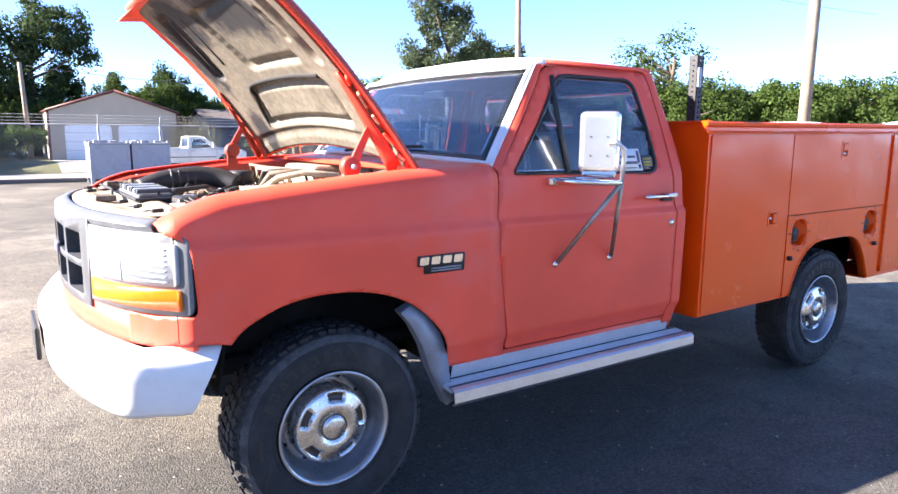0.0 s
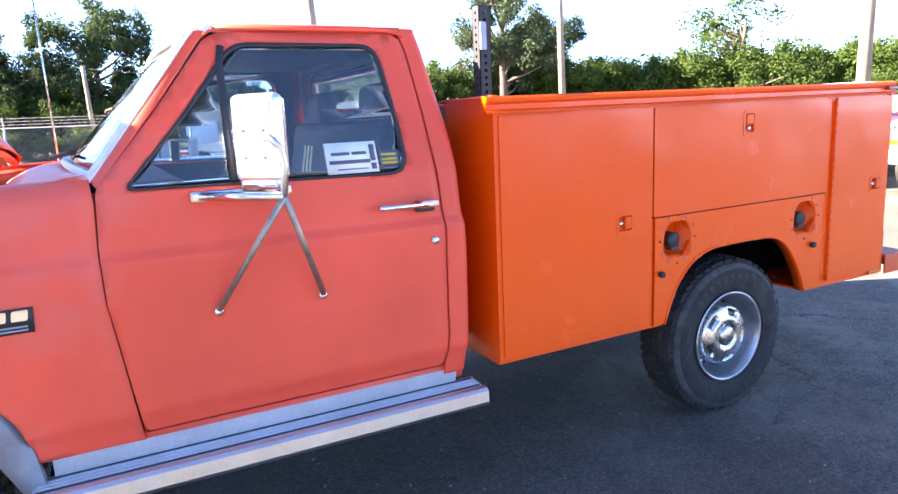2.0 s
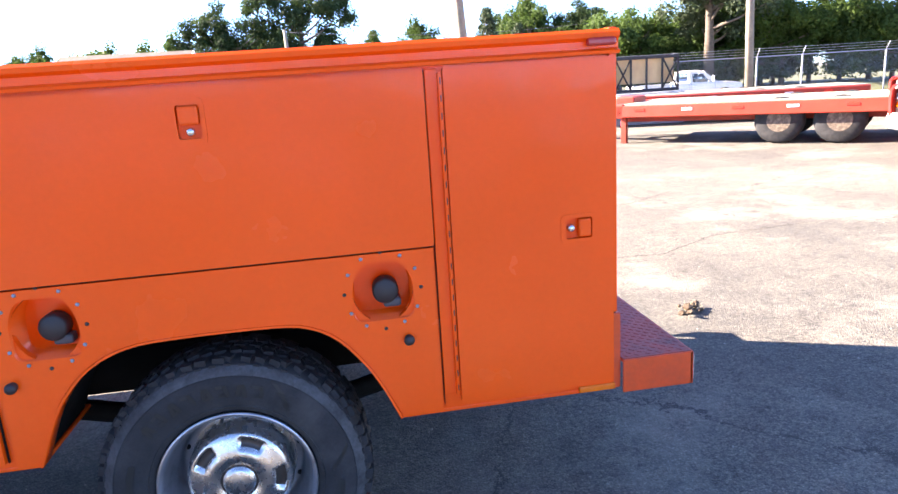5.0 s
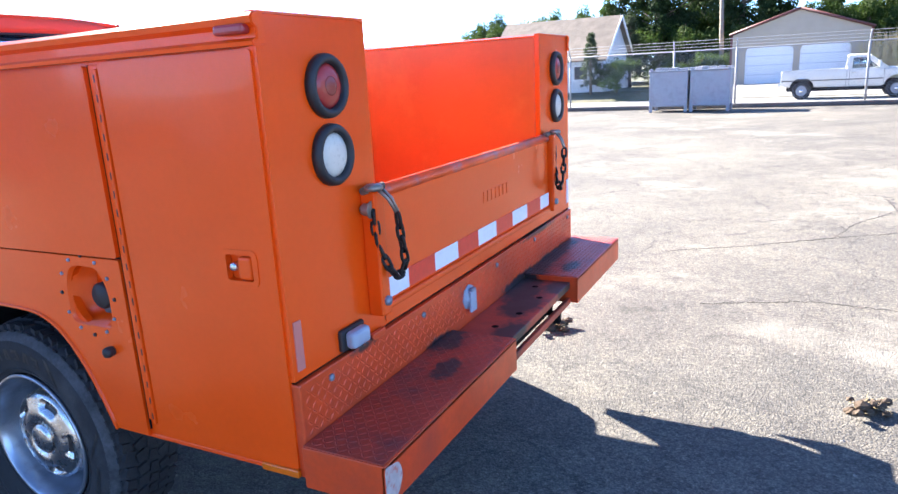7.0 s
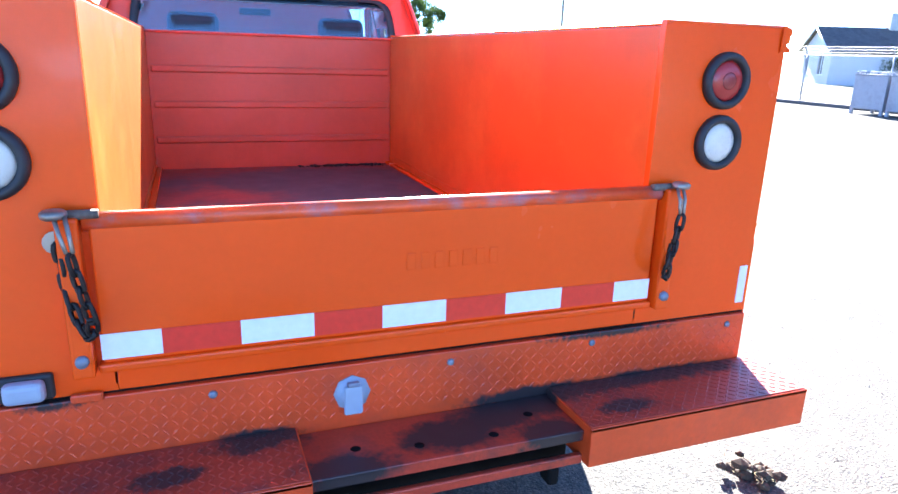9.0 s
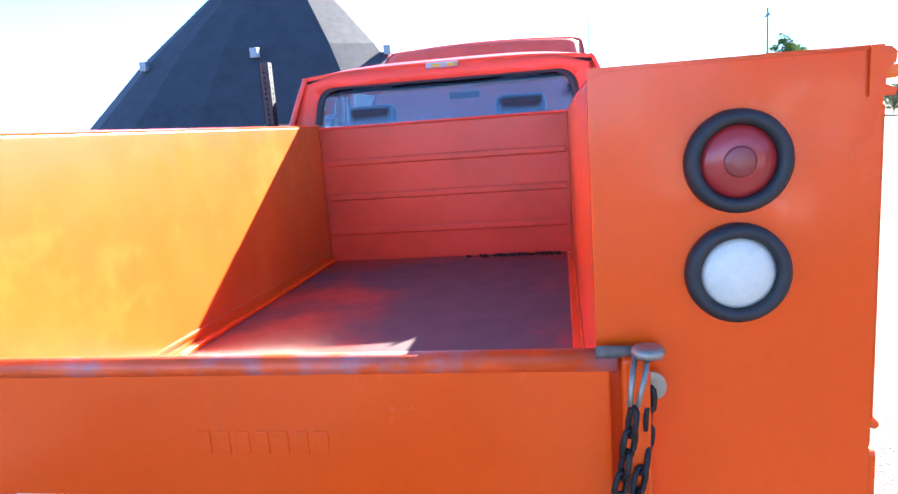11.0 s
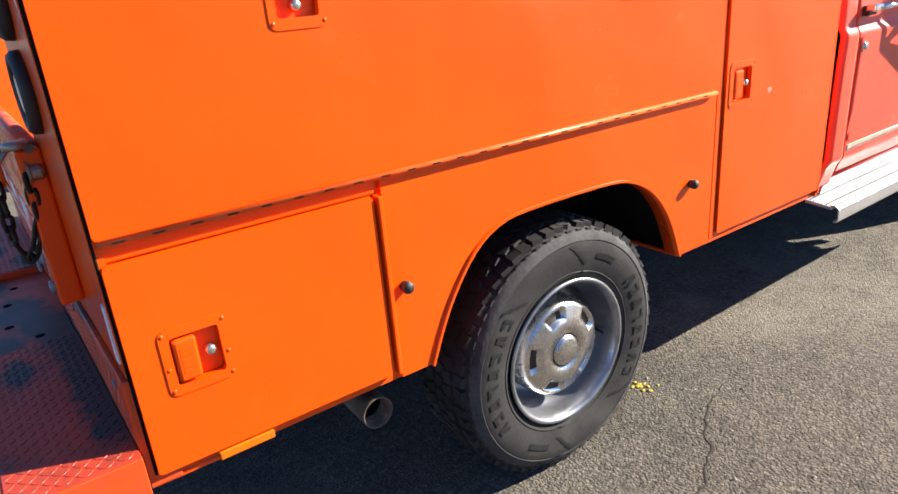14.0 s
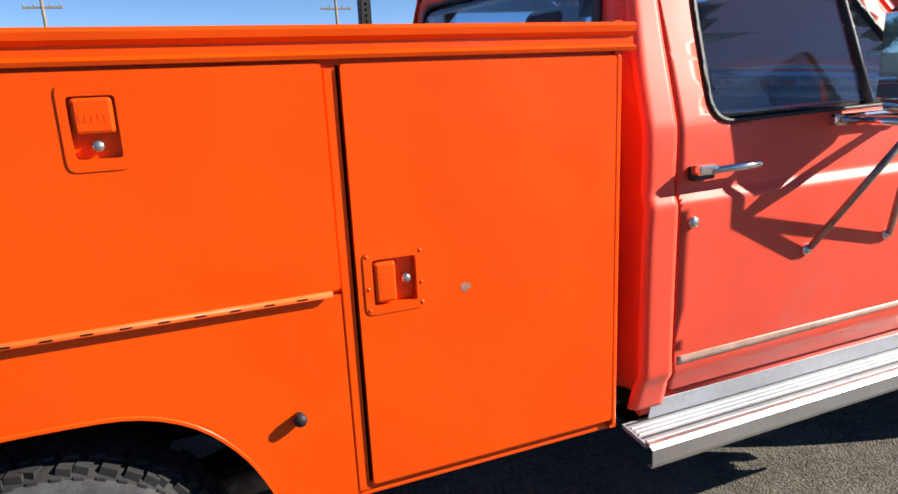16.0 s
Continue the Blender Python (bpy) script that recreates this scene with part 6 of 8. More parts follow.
chain(-1)
chain(1)
for s_ in (-1, 1):
    for z, m_, nm, lb in ((1.422 if s_ < 0 else 1.434, REDLENS, "stop_lamp", "round red stop lamp in a black rubber ring"), (1.268 if s_ < 0 else 1.277, WHITELENS, "reverse_lamp", "round white reversing lamp in a black rubber ring")):
        l_ = bpart(nm, revolve([(0.0, 0.018), (0.03, 0.017), (0.044, 0.013), (0.052, 0.006), (0.052, -0.004)], 28, "x", (XR, -0.804 if s_ < 0 else -0.831, z)), m_, label=lb, side=s_)
        if m_ is REDLENS:
            bpart("lens_boss", revolve([(0.0, 0.0192), (0.010, 0.0196), (0.018, 0.0184), (0.024, 0.0166)], 24, "x", (XR, -0.804 if s_ < 0 else -0.831, z)), LENSDARK, l_, side=s_)
        bpart("rubber_ring", revolve([(0.051, -0.002), (0.051, 0.014), (0.056, 0.020), (0.065, 0.020), (0.071, 0.012), (0.072, -0.002)], 32, "x", (XR, -0.804 if s_ < 0 else -0.831, z)), BLACK, l_, "black rubber grommet", s_)
bpart("reflector_tape", box((XR, -1.004, 0.815), (XR + 0.003, -0.978, 0.925), 0.0), TAPEWHITE, label="white reflector tape", side=1)
bpart("reflector_tape", box((XR, -1.0, 0.81), (XR + 0.003, -0.975, 0.925), 0.0), material("faded_tape", (0.62, 0.20, 0.16), 0.5), label="faded pink reflector tape")

# sill and step bumper
bpart("rear_sill", box((XR - 0.05, -HW, 0.55), (XR + 0.012, HW, 0.7835), 0.004), SILL, label="red diamond-plate sill under the tailgate")
bpart("sill_gap", box((XR - 0.05, -HW + 0.003, 0.7836), (XR - 0.003, HW - 0.003, 0.7885), 0.0), DARK)
XB = 1.352
for lo, hi in ((-1.03, -0.275), (0.375, 1.045)):
    bm = box((XR + 0.013, lo, 0.632), (XB, hi, 0.642), 0.002)
    box((XB - 0.010, lo, 0.54), (XB, hi, 0.6415), 0.002, bm=bm)
    for yy in (lo, hi - 0.008):
        box((XR + 0.013, yy, 0.54), (XB - 0.002, yy + 0.008, 0.636), 0.002, bm=bm)
    bpart("step_bumper", bm, SILL, label="orange step bumper wing")
    bpart("step_tread", box((XR + 0.014, lo + 0.004, 0.6415), (XB - 0.006, hi - 0.004, 0.6445), 0.001), BUMPRED, label="dirty red tread plate on the step bumper")
mid = box((XR + 0.013, -0.275, 0.612), (XB - 0.03, 0.375, 0.624), 0.003)
box((XB - 0.06, -0.275, 0.595), (XB - 0.03, 0.375, 0.622), 0.004, bm=mid)
cb = bpart("hitch_step", mid, BUMPRED, label="worn red drawbar step with greasy holes")
bpart("hitch_channel", box((XR + 0.0, -0.275, 0.50), (XB - 0.10, 0.375, 0.60), 0.006), DARK)
bpart("hitch_lip", box((XB - 0.045, -0.275, 0.535), (XB - 0.028, 0.375, 0.560), 0.004), BUMPRED)
for y, x in ((-0.02, XB - 0.09), (0.16, XB - 0.08), (0.28, XB - 0.14), (-0.16, XB - 0.12)):
    bpart("bolt_hole", revolve([(0.0, 0.6252), (0.009, 0.6252), (0.012, 0.6245)], 12, "z", (x, y, 0)), DARK, cb)
bpart("hitch_tongue", box((XB - 0.10, 0.30, 0.47), (XB - 0.05, 0.33, 0.52), 0.008), DARK)


def diamonds(name, place, nu, nv, label, mat):
    """Raised lozenges of the tread plate, joined."""
    bm = bmesh.new()
    for i in range(nu):
        for j in range(nv):
            a = 45 if (i + j) % 2 else -45
            m = place((i + 0.5) / nu, (j + 0.5) / nv) @ pose(0, 0, 0, 0, 0, a)
            w, h, t = 0.0032, 0.0105, 0.0016
            v = [bm.verts.new(m @ Vector(c)) for c in ((-h, 0, 0), (0, -w, 0), (h, 0, 0), (0, w, 0), (-h * 0.5, 0, t), (h * 0.5, 0, t))]
            for f in ((0, 1, 4), (1, 5, 4), (1, 2, 5), (2, 3, 5), (3, 4, 5), (3, 0, 4)):
                bm.faces.new([v[k] for k in f])
    o = bpart(name, bm, mat, label=label)
    o["kind"] = "stuff"
    return o


for lo, hi in ((-1.02, -0.28), (0.38, 1.035)):
    diamonds("tread_pattern", lambda u, v, lo=lo, hi=hi: Matrix.Translation((XR + 0.02 + (XB - XR - 0.03) * v, lo + (hi - lo) * u, 0.6443)), 38, 12, "raised diamond pattern", BUMPRED)
diamonds("sill_pattern", lambda u, v: Matrix.Translation((XR + 0.0119, -1.0 + 2.0 * u, 0.65 + 0.12 * v)) @ pose(0, 0, 0, 0, 90, 0), 100, 6, "raised diamond pattern", SILL)

corner_wear = rounded([(-1.031, 0.548), (-0.985, 0.552), (-0.962, 0.590), (-0.975, 0.628), (-1.031, 0.640)], 0.012, 2)
bpart("worn_corner", skin(corner_wear, lambda y, z: Vector((XB + 0.0012, y, z)), (1, 0, 0), 0.001, smooth=False), material("bare_scuffed_steel", (0.52, 0.46, 0.44), 0.5, 0.2, 0.2, 30, stain=(0.55, 0.07, 0.03), stain_amount=1.0, stain_scale=45), label="corner scuffed to bare metal")
# trailer sockets
so = bpart("trailer_socket", revolve([(0.0, 0.016), (0.022, 0.016), (0.028, 0.012), (0.030, 0.006), (0.044, 0.004), (0.044, 0.0)], 8, "x", (XR + 0.012, -0.145, 0.712)), GREYLIGHT, label="blue-grey trailer socket with hinged cap")
bpart("socket_cap", box((XR + 0.024, -0.167, 0.664), (XR + 0.034, -0.123, 0.736), 0.010, 3), GREYLIGHT, so)
bpart("socket_hinge", box((XR + 0.022, -0.160, 0.734), (XR + 0.036, -0.130, 0.746), 0.004), STEEL, so)
so = bpart("lamp_socket", box((XR - 0.004, -0.845, 0.792), (XR + 0.012, -0.745, 0.848), 0.014, 3), BLACK, label="black plastic frame round a pale grey plug")
bpart("plug_cover", box((XR + 0.008, -0.832, 0.798), (XR + 0.040, -0.758, 0.842), 0.012, 3), GREYLIGHT, so)
bpart("socket_mount", box((XR + 0.004, -0.72, 0.776), (XR + 0.018, -0.66, 0.796), 0.004), SILL)
for y in (-0.9, -0.45, 0.1, 0.5, 0.95):
    bpart("sill_bolt", revolve([(0.0, 0.006), (0.008, 0.005), (0.010, 0.0)], 8, "x", (XR + 0.012, y, 0.755)), STEEL)

# perforated post at the front corner of the body
ps = thing("sign_post")
ps.parent = truck
ps["label"] = "black perforated square steel post"
for ax, sg in (("y", -1), ("y", 1), ("x", -1), ("x", 1)):
    # each wall is a plate with a row of round holes
    holes_ = [circle(0.0, 1.592 + 0.0262 * k, 0.0062, 10) for k in range(12)]
    bm = skin([(-0.025, 1.572), (0.025, 1.572), (0.025, 1.905), (-0.025, 1.905)], (lambda u, v: Vector((-1.293 + u, -0.88 + sg * 0.025, v))) if ax == "y" else (lambda u, v: Vector((-1.293 + sg * 0.025, -0.88 + u, v))), (0, sg, 0) if ax == "y" else (sg, 0, 0), 0.003, holes=holes_, smooth=False)
    bpart("post_wall", bm, BLACK, ps)
bpart("post_bracket", box((-1.318, -0.915, 1.745), (-1.292, -0.906, 1.845), 0.003), GREYLIGHT, ps, "pale worn bracket plate")
bpart("post_foot", box((-1.330, -0.92, 1.570), (-1.256, -0.84, 1.577), 0.002), BLACK, ps)

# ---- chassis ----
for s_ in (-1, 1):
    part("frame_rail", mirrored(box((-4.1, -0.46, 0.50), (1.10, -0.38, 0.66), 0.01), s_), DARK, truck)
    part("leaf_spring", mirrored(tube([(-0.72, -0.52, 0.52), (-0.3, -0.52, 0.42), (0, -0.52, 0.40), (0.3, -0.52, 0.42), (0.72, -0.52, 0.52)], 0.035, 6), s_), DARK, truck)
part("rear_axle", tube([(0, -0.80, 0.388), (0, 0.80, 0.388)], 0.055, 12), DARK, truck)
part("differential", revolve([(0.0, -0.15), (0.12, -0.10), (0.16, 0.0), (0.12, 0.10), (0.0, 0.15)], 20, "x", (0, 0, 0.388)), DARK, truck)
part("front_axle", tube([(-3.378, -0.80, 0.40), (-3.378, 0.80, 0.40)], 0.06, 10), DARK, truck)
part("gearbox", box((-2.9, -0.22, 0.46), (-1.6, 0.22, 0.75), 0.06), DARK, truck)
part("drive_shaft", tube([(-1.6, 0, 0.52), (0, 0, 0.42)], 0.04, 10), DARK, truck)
# two unseen dark boxes, tank and rear, added to block light under the body
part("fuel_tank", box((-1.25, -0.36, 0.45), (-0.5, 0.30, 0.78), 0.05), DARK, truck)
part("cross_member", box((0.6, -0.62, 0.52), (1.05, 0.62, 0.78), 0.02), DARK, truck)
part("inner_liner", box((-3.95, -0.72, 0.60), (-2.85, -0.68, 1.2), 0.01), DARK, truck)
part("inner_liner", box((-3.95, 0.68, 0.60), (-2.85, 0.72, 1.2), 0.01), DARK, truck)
ex = tube([(-1.2, 0.60, 0.45), (-0.5, 0.62, 0.42), (0.30, 0.64, 0.405), (0.50, 0.68, 0.39), (0.565, 0.76, 0.385)], 0.036, 14)
part("exhaust_pipe", ex, RUST, truck, "short exhaust pipe ahead of the rear bumper")
part("exhaust_tip", revolve([(0.030, -0.13), (0.040, -0.125), (0.044, 0.0), (0.0435, 0.002), (0.040, 0.001), (0.037, -0.11)], 24, "y", (0.568, 0.868, 0.387)), RUST, truck, "open steel exhaust tip")
part("exhaust_mouth", revolve([(0.0, -0.05), (0.036, -0.05), (0.038, -0.052)], 14, "y", (0.568, 0.868, 0.387)), DARK, truck)


# ---- ground ----
def ground_material():
    m = bpy.data.materials.new("worn_asphalt")
    m.use_nodes = True
    n, l = m.node_tree.nodes, m.node_tree.links
    b = n["Principled BSDF"]
    co = n.new("ShaderNodeTexCoord")

    def noisy(s, d=5.0, r=0.6):
        t = n.new("ShaderNodeTexNoise")
        t.inputs["Scale"].default_value, t.inputs["Detail"].default_value, t.inputs["Roughness"].default_value = s, d, r
        l.new(co.outputs["Object"], t.inputs["Vector"])
        return t.outputs["Fac"]

    def ramp(f, stops):
        r = n.new("ShaderNodeValToRGB")
        while len(r.color_ramp.elements) < len(stops):
            r.color_ramp.elements.new(0.5)
        for e, (p, c) in zip(r.color_ramp.elements, stops):
            e.position, e.color = p, (*c, 1)
        l.new(f, r.inputs[0])
        return r.outputs[0]

    def mix(kind, f, a, c):
        x = n.new("ShaderNodeMix")
        x.data_type, x.blend_type = "RGBA", kind
        if isinstance(f, float):
            x.inputs[0].default_value = f
        else:
            l.new(f, x.inputs[0])
        l.new(a, x.inputs[6])
        if isinstance(c, tuple):
            x.inputs[7].default_value = (*c, 1)
        else:
            l.new(c, x.inputs[7])
        return x.outputs[2]
    broad = ramp(noisy(0.16, 7, 0.62), [(0.34, (0.104, 0.098, 0.088)), (0.5, (0.155, 0.142, 0.122)), (0.66, (0.228, 0.208, 0.172))])
    stones = n.new("ShaderNodeTexVoronoi")
    stones.inputs["Scale"].default_value = 120
    l.new(co.outputs["Object"], stones.inputs["Vector"])
    chip = ramp(stones.outputs["Distance"], [(0.0, (1.3, 1.29, 1.27)), (0.3, (1.05, 1.05, 1.05)), (0.62, (0.45, 0.45, 0.46))])
    base = mix("MULTIPLY", 0.62, broad, chip)
    split = n.new("ShaderNodeSeparateColor")
    l.new(stones.outputs["Color"], split.inputs[0])
    base = mix("MULTIPLY", 0.7, base, ramp(split.outputs[0], [(0.0, (0.62, 0.62, 0.64)), (0.55, (0.96, 0.95, 0.93)), (1.0, (1.42, 1.38, 1.30))]))
    speck = ramp(noisy(46, 4, 0.8), [(0.36, (0.40, 0.40, 0.41)), (0.64, (1.5, 1.48, 1.42))])
    base = mix("MULTIPLY", 0.8, base, speck)
    hollow = ramp(noisy(9, 8, 0.75), [(0.36, (0.55, 0.55, 0.57)), (0.47, (1.0, 1.0, 1.0)), (0.70, (1.22, 1.20, 1.14))])
    base = mix("MULTIPLY", 0.8, base, hollow)
    patch = ramp(noisy(0.9, 9, 0.72), [(0.30, (0.66, 0.66, 0.68)), (0.70, (1.24, 1.22, 1.17))])
    base = mix("MULTIPLY", 0.9, base, patch)
    dirt = ramp(noisy(0.45, 9, 0.75), [(0.52, (0, 0, 0)), (0.68, (0.85, 0.85, 0.85))])
    base = mix("MIX", dirt, base, (0.235, 0.212, 0.176))
    oil = ramp(noisy(1.9, 3, 0.5), [(0.27, (0.45, 0.45, 0.45)), (0.33, (1, 1, 1))])
    base = mix("MULTIPLY", 0.7, base, oil)
    # the truck's ground shade painted into the asphalt colour, bluish, with a ragged edge
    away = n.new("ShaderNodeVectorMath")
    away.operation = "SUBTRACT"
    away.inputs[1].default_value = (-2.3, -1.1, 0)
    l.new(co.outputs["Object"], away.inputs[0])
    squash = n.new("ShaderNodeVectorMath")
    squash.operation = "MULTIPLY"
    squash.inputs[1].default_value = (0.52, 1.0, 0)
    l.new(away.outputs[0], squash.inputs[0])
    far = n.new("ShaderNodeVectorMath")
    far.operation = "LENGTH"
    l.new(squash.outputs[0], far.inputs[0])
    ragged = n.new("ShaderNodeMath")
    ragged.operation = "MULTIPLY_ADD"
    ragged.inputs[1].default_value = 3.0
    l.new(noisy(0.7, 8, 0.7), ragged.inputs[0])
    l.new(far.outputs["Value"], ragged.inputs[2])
    truck_shade = n.new("ShaderNodeMapRange")
    truck_shade.inputs[1].default_value, truck_shade.inputs[2].default_value, truck_shade.inputs[3].default_value, truck_shade.inputs[4].default_value = 2.7, 3.7, 1.0, 0.0
    l.new(ragged.outputs[0], truck_shade.inputs[0])
    base = mix("MULTIPLY", truck_shade.outputs[0], base, (0.46, 0.49, 0.55))
    # wandering cracks
    warp = n.new("ShaderNodeTexNoise")
    warp.inputs["Scale"].default_value, warp.inputs["Detail"].default_value, warp.inputs["Roughness"].default_value = 1.3, 9.0, 0.72
    l.new(co.outputs["Object"], warp.inputs["Vector"])
    add = n.new("ShaderNodeVectorMath")
    add.operation = "MULTIPLY_ADD"
    add.inputs[1].default_value = (0.9, 0.9, 0)
    l.new(warp.outputs["Color"], add.inputs[0])
    l.new(co.outputs["Object"], add.inputs[2])
    vor = n.new("ShaderNodeTexVoronoi")
    vor.feature = "DISTANCE_TO_EDGE"
    vor.inputs["Scale"].default_value = 0.55
    l.new(add.outputs[0], vor.inputs["Vector"])
    wid = n.new("ShaderNodeMath")
    wid.operation = "MULTIPLY"
    l.new(noisy(3.4, 8, 0.8), wid.inputs[0])
    wid.inputs[1].default_value = 0.030
    cr = n.new("ShaderNodeMath")
    cr.operation = "LESS_THAN"
    l.new(vor.outputs["Distance"], cr.inputs[0])
    sub = n.new("ShaderNodeMath")
    sub.operation = "SUBTRACT"
    l.new(wid.outputs[0], sub.inputs[0])
    sub.inputs[1].default_value = 0.0125
    l.new(sub.outputs[0], cr.inputs[1])
    base = mix("MIX", cr.outputs[0], base, (0.05, 0.045, 0.04))
    # finer crazing inside worn patches
    fine = n.new("ShaderNodeTexVoronoi")
    fine.feature = "DISTANCE_TO_EDGE"
    fine.inputs["Scale"].default_value = 2.6
    l.new(add.outputs[0], fine.inputs["Vector"])
    worn = n.new("ShaderNodeMapRange")
    worn.inputs[1].default_value, worn.inputs[2].default_value, worn.inputs[4].default_value = 0.56, 0.70, 0.028
    l.new(noisy(0.33, 4), worn.inputs[0])
    cz = n.new("ShaderNodeMath")
    cz.operation = "LESS_THAN"
    l.new(fine.outputs["Distance"], cz.inputs[0])
    l.new(worn.outputs[0], cz.inputs[1])
    dim = n.new("ShaderNodeMath")
    dim.operation = "MULTIPLY"
    dim.inputs[1].default_value = 0.5
    l.new(cz.outputs[0], dim.inputs[0])
    base = mix("MIX", dim.outputs[0], base, (0.06, 0.055, 0.05))
    l.new(base, b.inputs["Base Color"])
    b.inputs["Roughness"].default_value = 0.88
    u = n.new("ShaderNodeBump")
    u.inputs["Strength"].default_value, u.inputs["Distance"].default_value = 0.7, 0.006
    # stones stand up, worn hollows and cracks lie lower
    tall = n.new("ShaderNodeMath")
    tall.operation = "MULTIPLY_ADD"
    tall.inputs[1].default_value = -1.0
    l.new(stones.outputs["Distance"], tall.inputs[0])
    l.new(noisy(48, 5, 0.75), tall.inputs[2])
    low = n.new("ShaderNodeMath")
    low.operation = "MULTIPLY_ADD"
    low.inputs[1].default_value = -1.6
    l.new(cr.outputs[0], low.inputs[0])
    l.new(tall.outputs[0], low.inputs[2])
    l.new(low.outputs[0], u.inputs["Height"])
    l.new(u.outputs[0], b.inputs["Normal"])
    return m


def sheet(name, x0, x1, y0, y1, z, mat, nx=1, ny=1, relief=0.0):
    bm = bmesh.new()
    vv = [[bm.verts.new((x0 + (x1 - x0) * i / nx, y0 + (y1 - y0) * j / ny, z + (relief * (noise.noise(Vector((i * 0.7, j * 0.7, 3.1)))) if 0 < i < nx and 0 < j < ny else 0))) for j in range(ny + 1)] for i in range(nx + 1)]
    for i in range(nx):
        for j in range(ny):
            bm.faces.new((vv[i][j], vv[i + 1][j], vv[i + 1][j + 1], vv[i][j + 1]))
    return finish(bm, name, mat)


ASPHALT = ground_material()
GRASS = material("dry_grass", (0.105, 0.110, 0.045), 0.9, 0, 0.3, 1.5, grain=0.5, grain_scale=25, stain=(0.22, 0.19, 0.12), stain_amount=0.75, stain_scale=0.5)
ROAD = material("pale_road", (0.34, 0.33, 0.30), 0.9, 0, 0.12, 0.8, grain=0.3, grain_scale=40, stain=(0.24, 0.23, 0.21), stain_amount=0.6, stain_scale=0.4)
KERB = material("dark_kerb", (0.13, 0.12, 0.115), 0.85, 0, 0.2, 2)
TIMBER = material("weathered_pole", (0.30, 0.25, 0.19), 0.85, 0, 0.2, 3, grain=0.4, grain_scale=30)
GALV = material("galvanised_steel", (0.30, 0.31, 0.33), 0.6, 0.3, 0.1, 10)
WIRE = material("dark_wire", (0.06, 0.06, 0.065), 0.6, 0, 0.1, 5)
TANWALL = material("tan_sheet_wall", (0.36, 0.31, 0.25), 0.7, 0, 0.05, 1.5)
TANTRIM = material("maroon_trim", (0.12, 0.04, 0.035), 0.6, 0, 0.1, 4)
DOORWHITE = material("white_garage_door", (0.72, 0.74, 0.78), 0.55, 0, 0.03, 3)
HOUSEWALL = material("pale_siding", (0.66, 0.68, 0.70), 0.7, 0, 0.05, 2, grain=0.15, grain_scale=6)
OUTWALL = material("tan_outbuilding_wall", (0.21, 0.165, 0.125), 0.7, 0, 0.08, 2)
HOUSECREAM = material("cream_siding", (0.30, 0.28, 0.25), 0.7, 0, 0.06, 2)
SHINGLE = material("grey_shingle", (0.12, 0.105, 0.10), 0.85, 0, 0.25, 2, grain=0.4, grain_scale=12)
TANROOF = material("tan_shingle", (0.21, 0.165, 0.125), 0.85, 0, 0.2, 2, grain=0.3, grain_scale=12)
PANE = material("dark_pane", (0.03, 0.035, 0.045), 0.15, 0, 0.1, 2)
TRAILER = material("red_trailer_paint", (0.40, 0.036, 0.017), 0.5, 0, 0.15, 1.5, stain=(0.20, 0.05, 0.03), stain_amount=0.6, stain_scale=2)
WOODDECK = material("weathered_deck_wood", (0.36, 0.31, 0.24), 0.85, 0, 0.2, 4, grain=0.3, grain_scale=30)
PLY = material("plywood", (0.52, 0.38, 0.20), 0.75, 0, 0.12, 2)


def leafy(m):
    """Lets some light through the leaves."""
    n, l = m.node_tree.nodes, m.node_tree.links
    b = n["Principled BSDF"]
    t, x = n.new("ShaderNodeBsdfTranslucent"), n.new("ShaderNodeMixShader")
    l.new(b.inputs["Base Color"].links[0].from_socket, t.inputs[0])
    x.inputs[0].default_value = 0.4
    l.new(b.outputs[0], x.inputs[1])
    l.new(t.outputs[0], x.inputs[2])
    l.new(x.outputs[0], n["Material Output"].inputs[0])
    return m


LEAF = leafy(material("leaf_green", (0.040, 0.068, 0.024), 0.7, 0, 0.35, 0.6, spread=0.4, spec=0.2))
LEAFPALE = leafy(material("pale_leaf_green", (0.062, 0.104, 0.022), 0.7, 0, 0.35, 0.6, spread=0.55, spec=0.2))
NEEDLE = leafy(material("conifer_green", (0.048, 0.072, 0.030), 0.7, 0, 0.35, 0.6, spread=0.4))
BARK = material("bark", (0.10, 0.075, 0.055), 0.9, 0, 0.3, 6)
STRAW = material("dry_reed", (0.42, 0.34, 0.18), 0.9, 0, 0.2, 4)
DOME = material("black_shingle_dome", (0.035, 0.036, 0.042), 0.75, 0, 0.2, 1.5)
CONCRETE = material("pale_concrete", (0.44, 0.44, 0.42), 0.85, 0, 0.1, 1)
BLUEWALL = material("pale_blue_wall", (0.42, 0.50, 0.60), 0.7, 0, 0.05, 1)

def dip(y):
    """The street lies a little lower than the yard."""
    return lerp([(21.2, 0.0), (26.0, -0.42), (34.6, -0.45), (36.6, 0.0)], y)


def terrain(name, x0, x1, ys, lift, mat):
    bm = bmesh.new()
    rows = [[bm.verts.new((x, y, dip(y) + lift)) for x in (x0, x1)] for y in ys]
    for p, q in zip(rows, rows[1:]):
        bm.faces.new((p[0], p[1], q[1], q[0]))
    return finish(bm, name, mat)


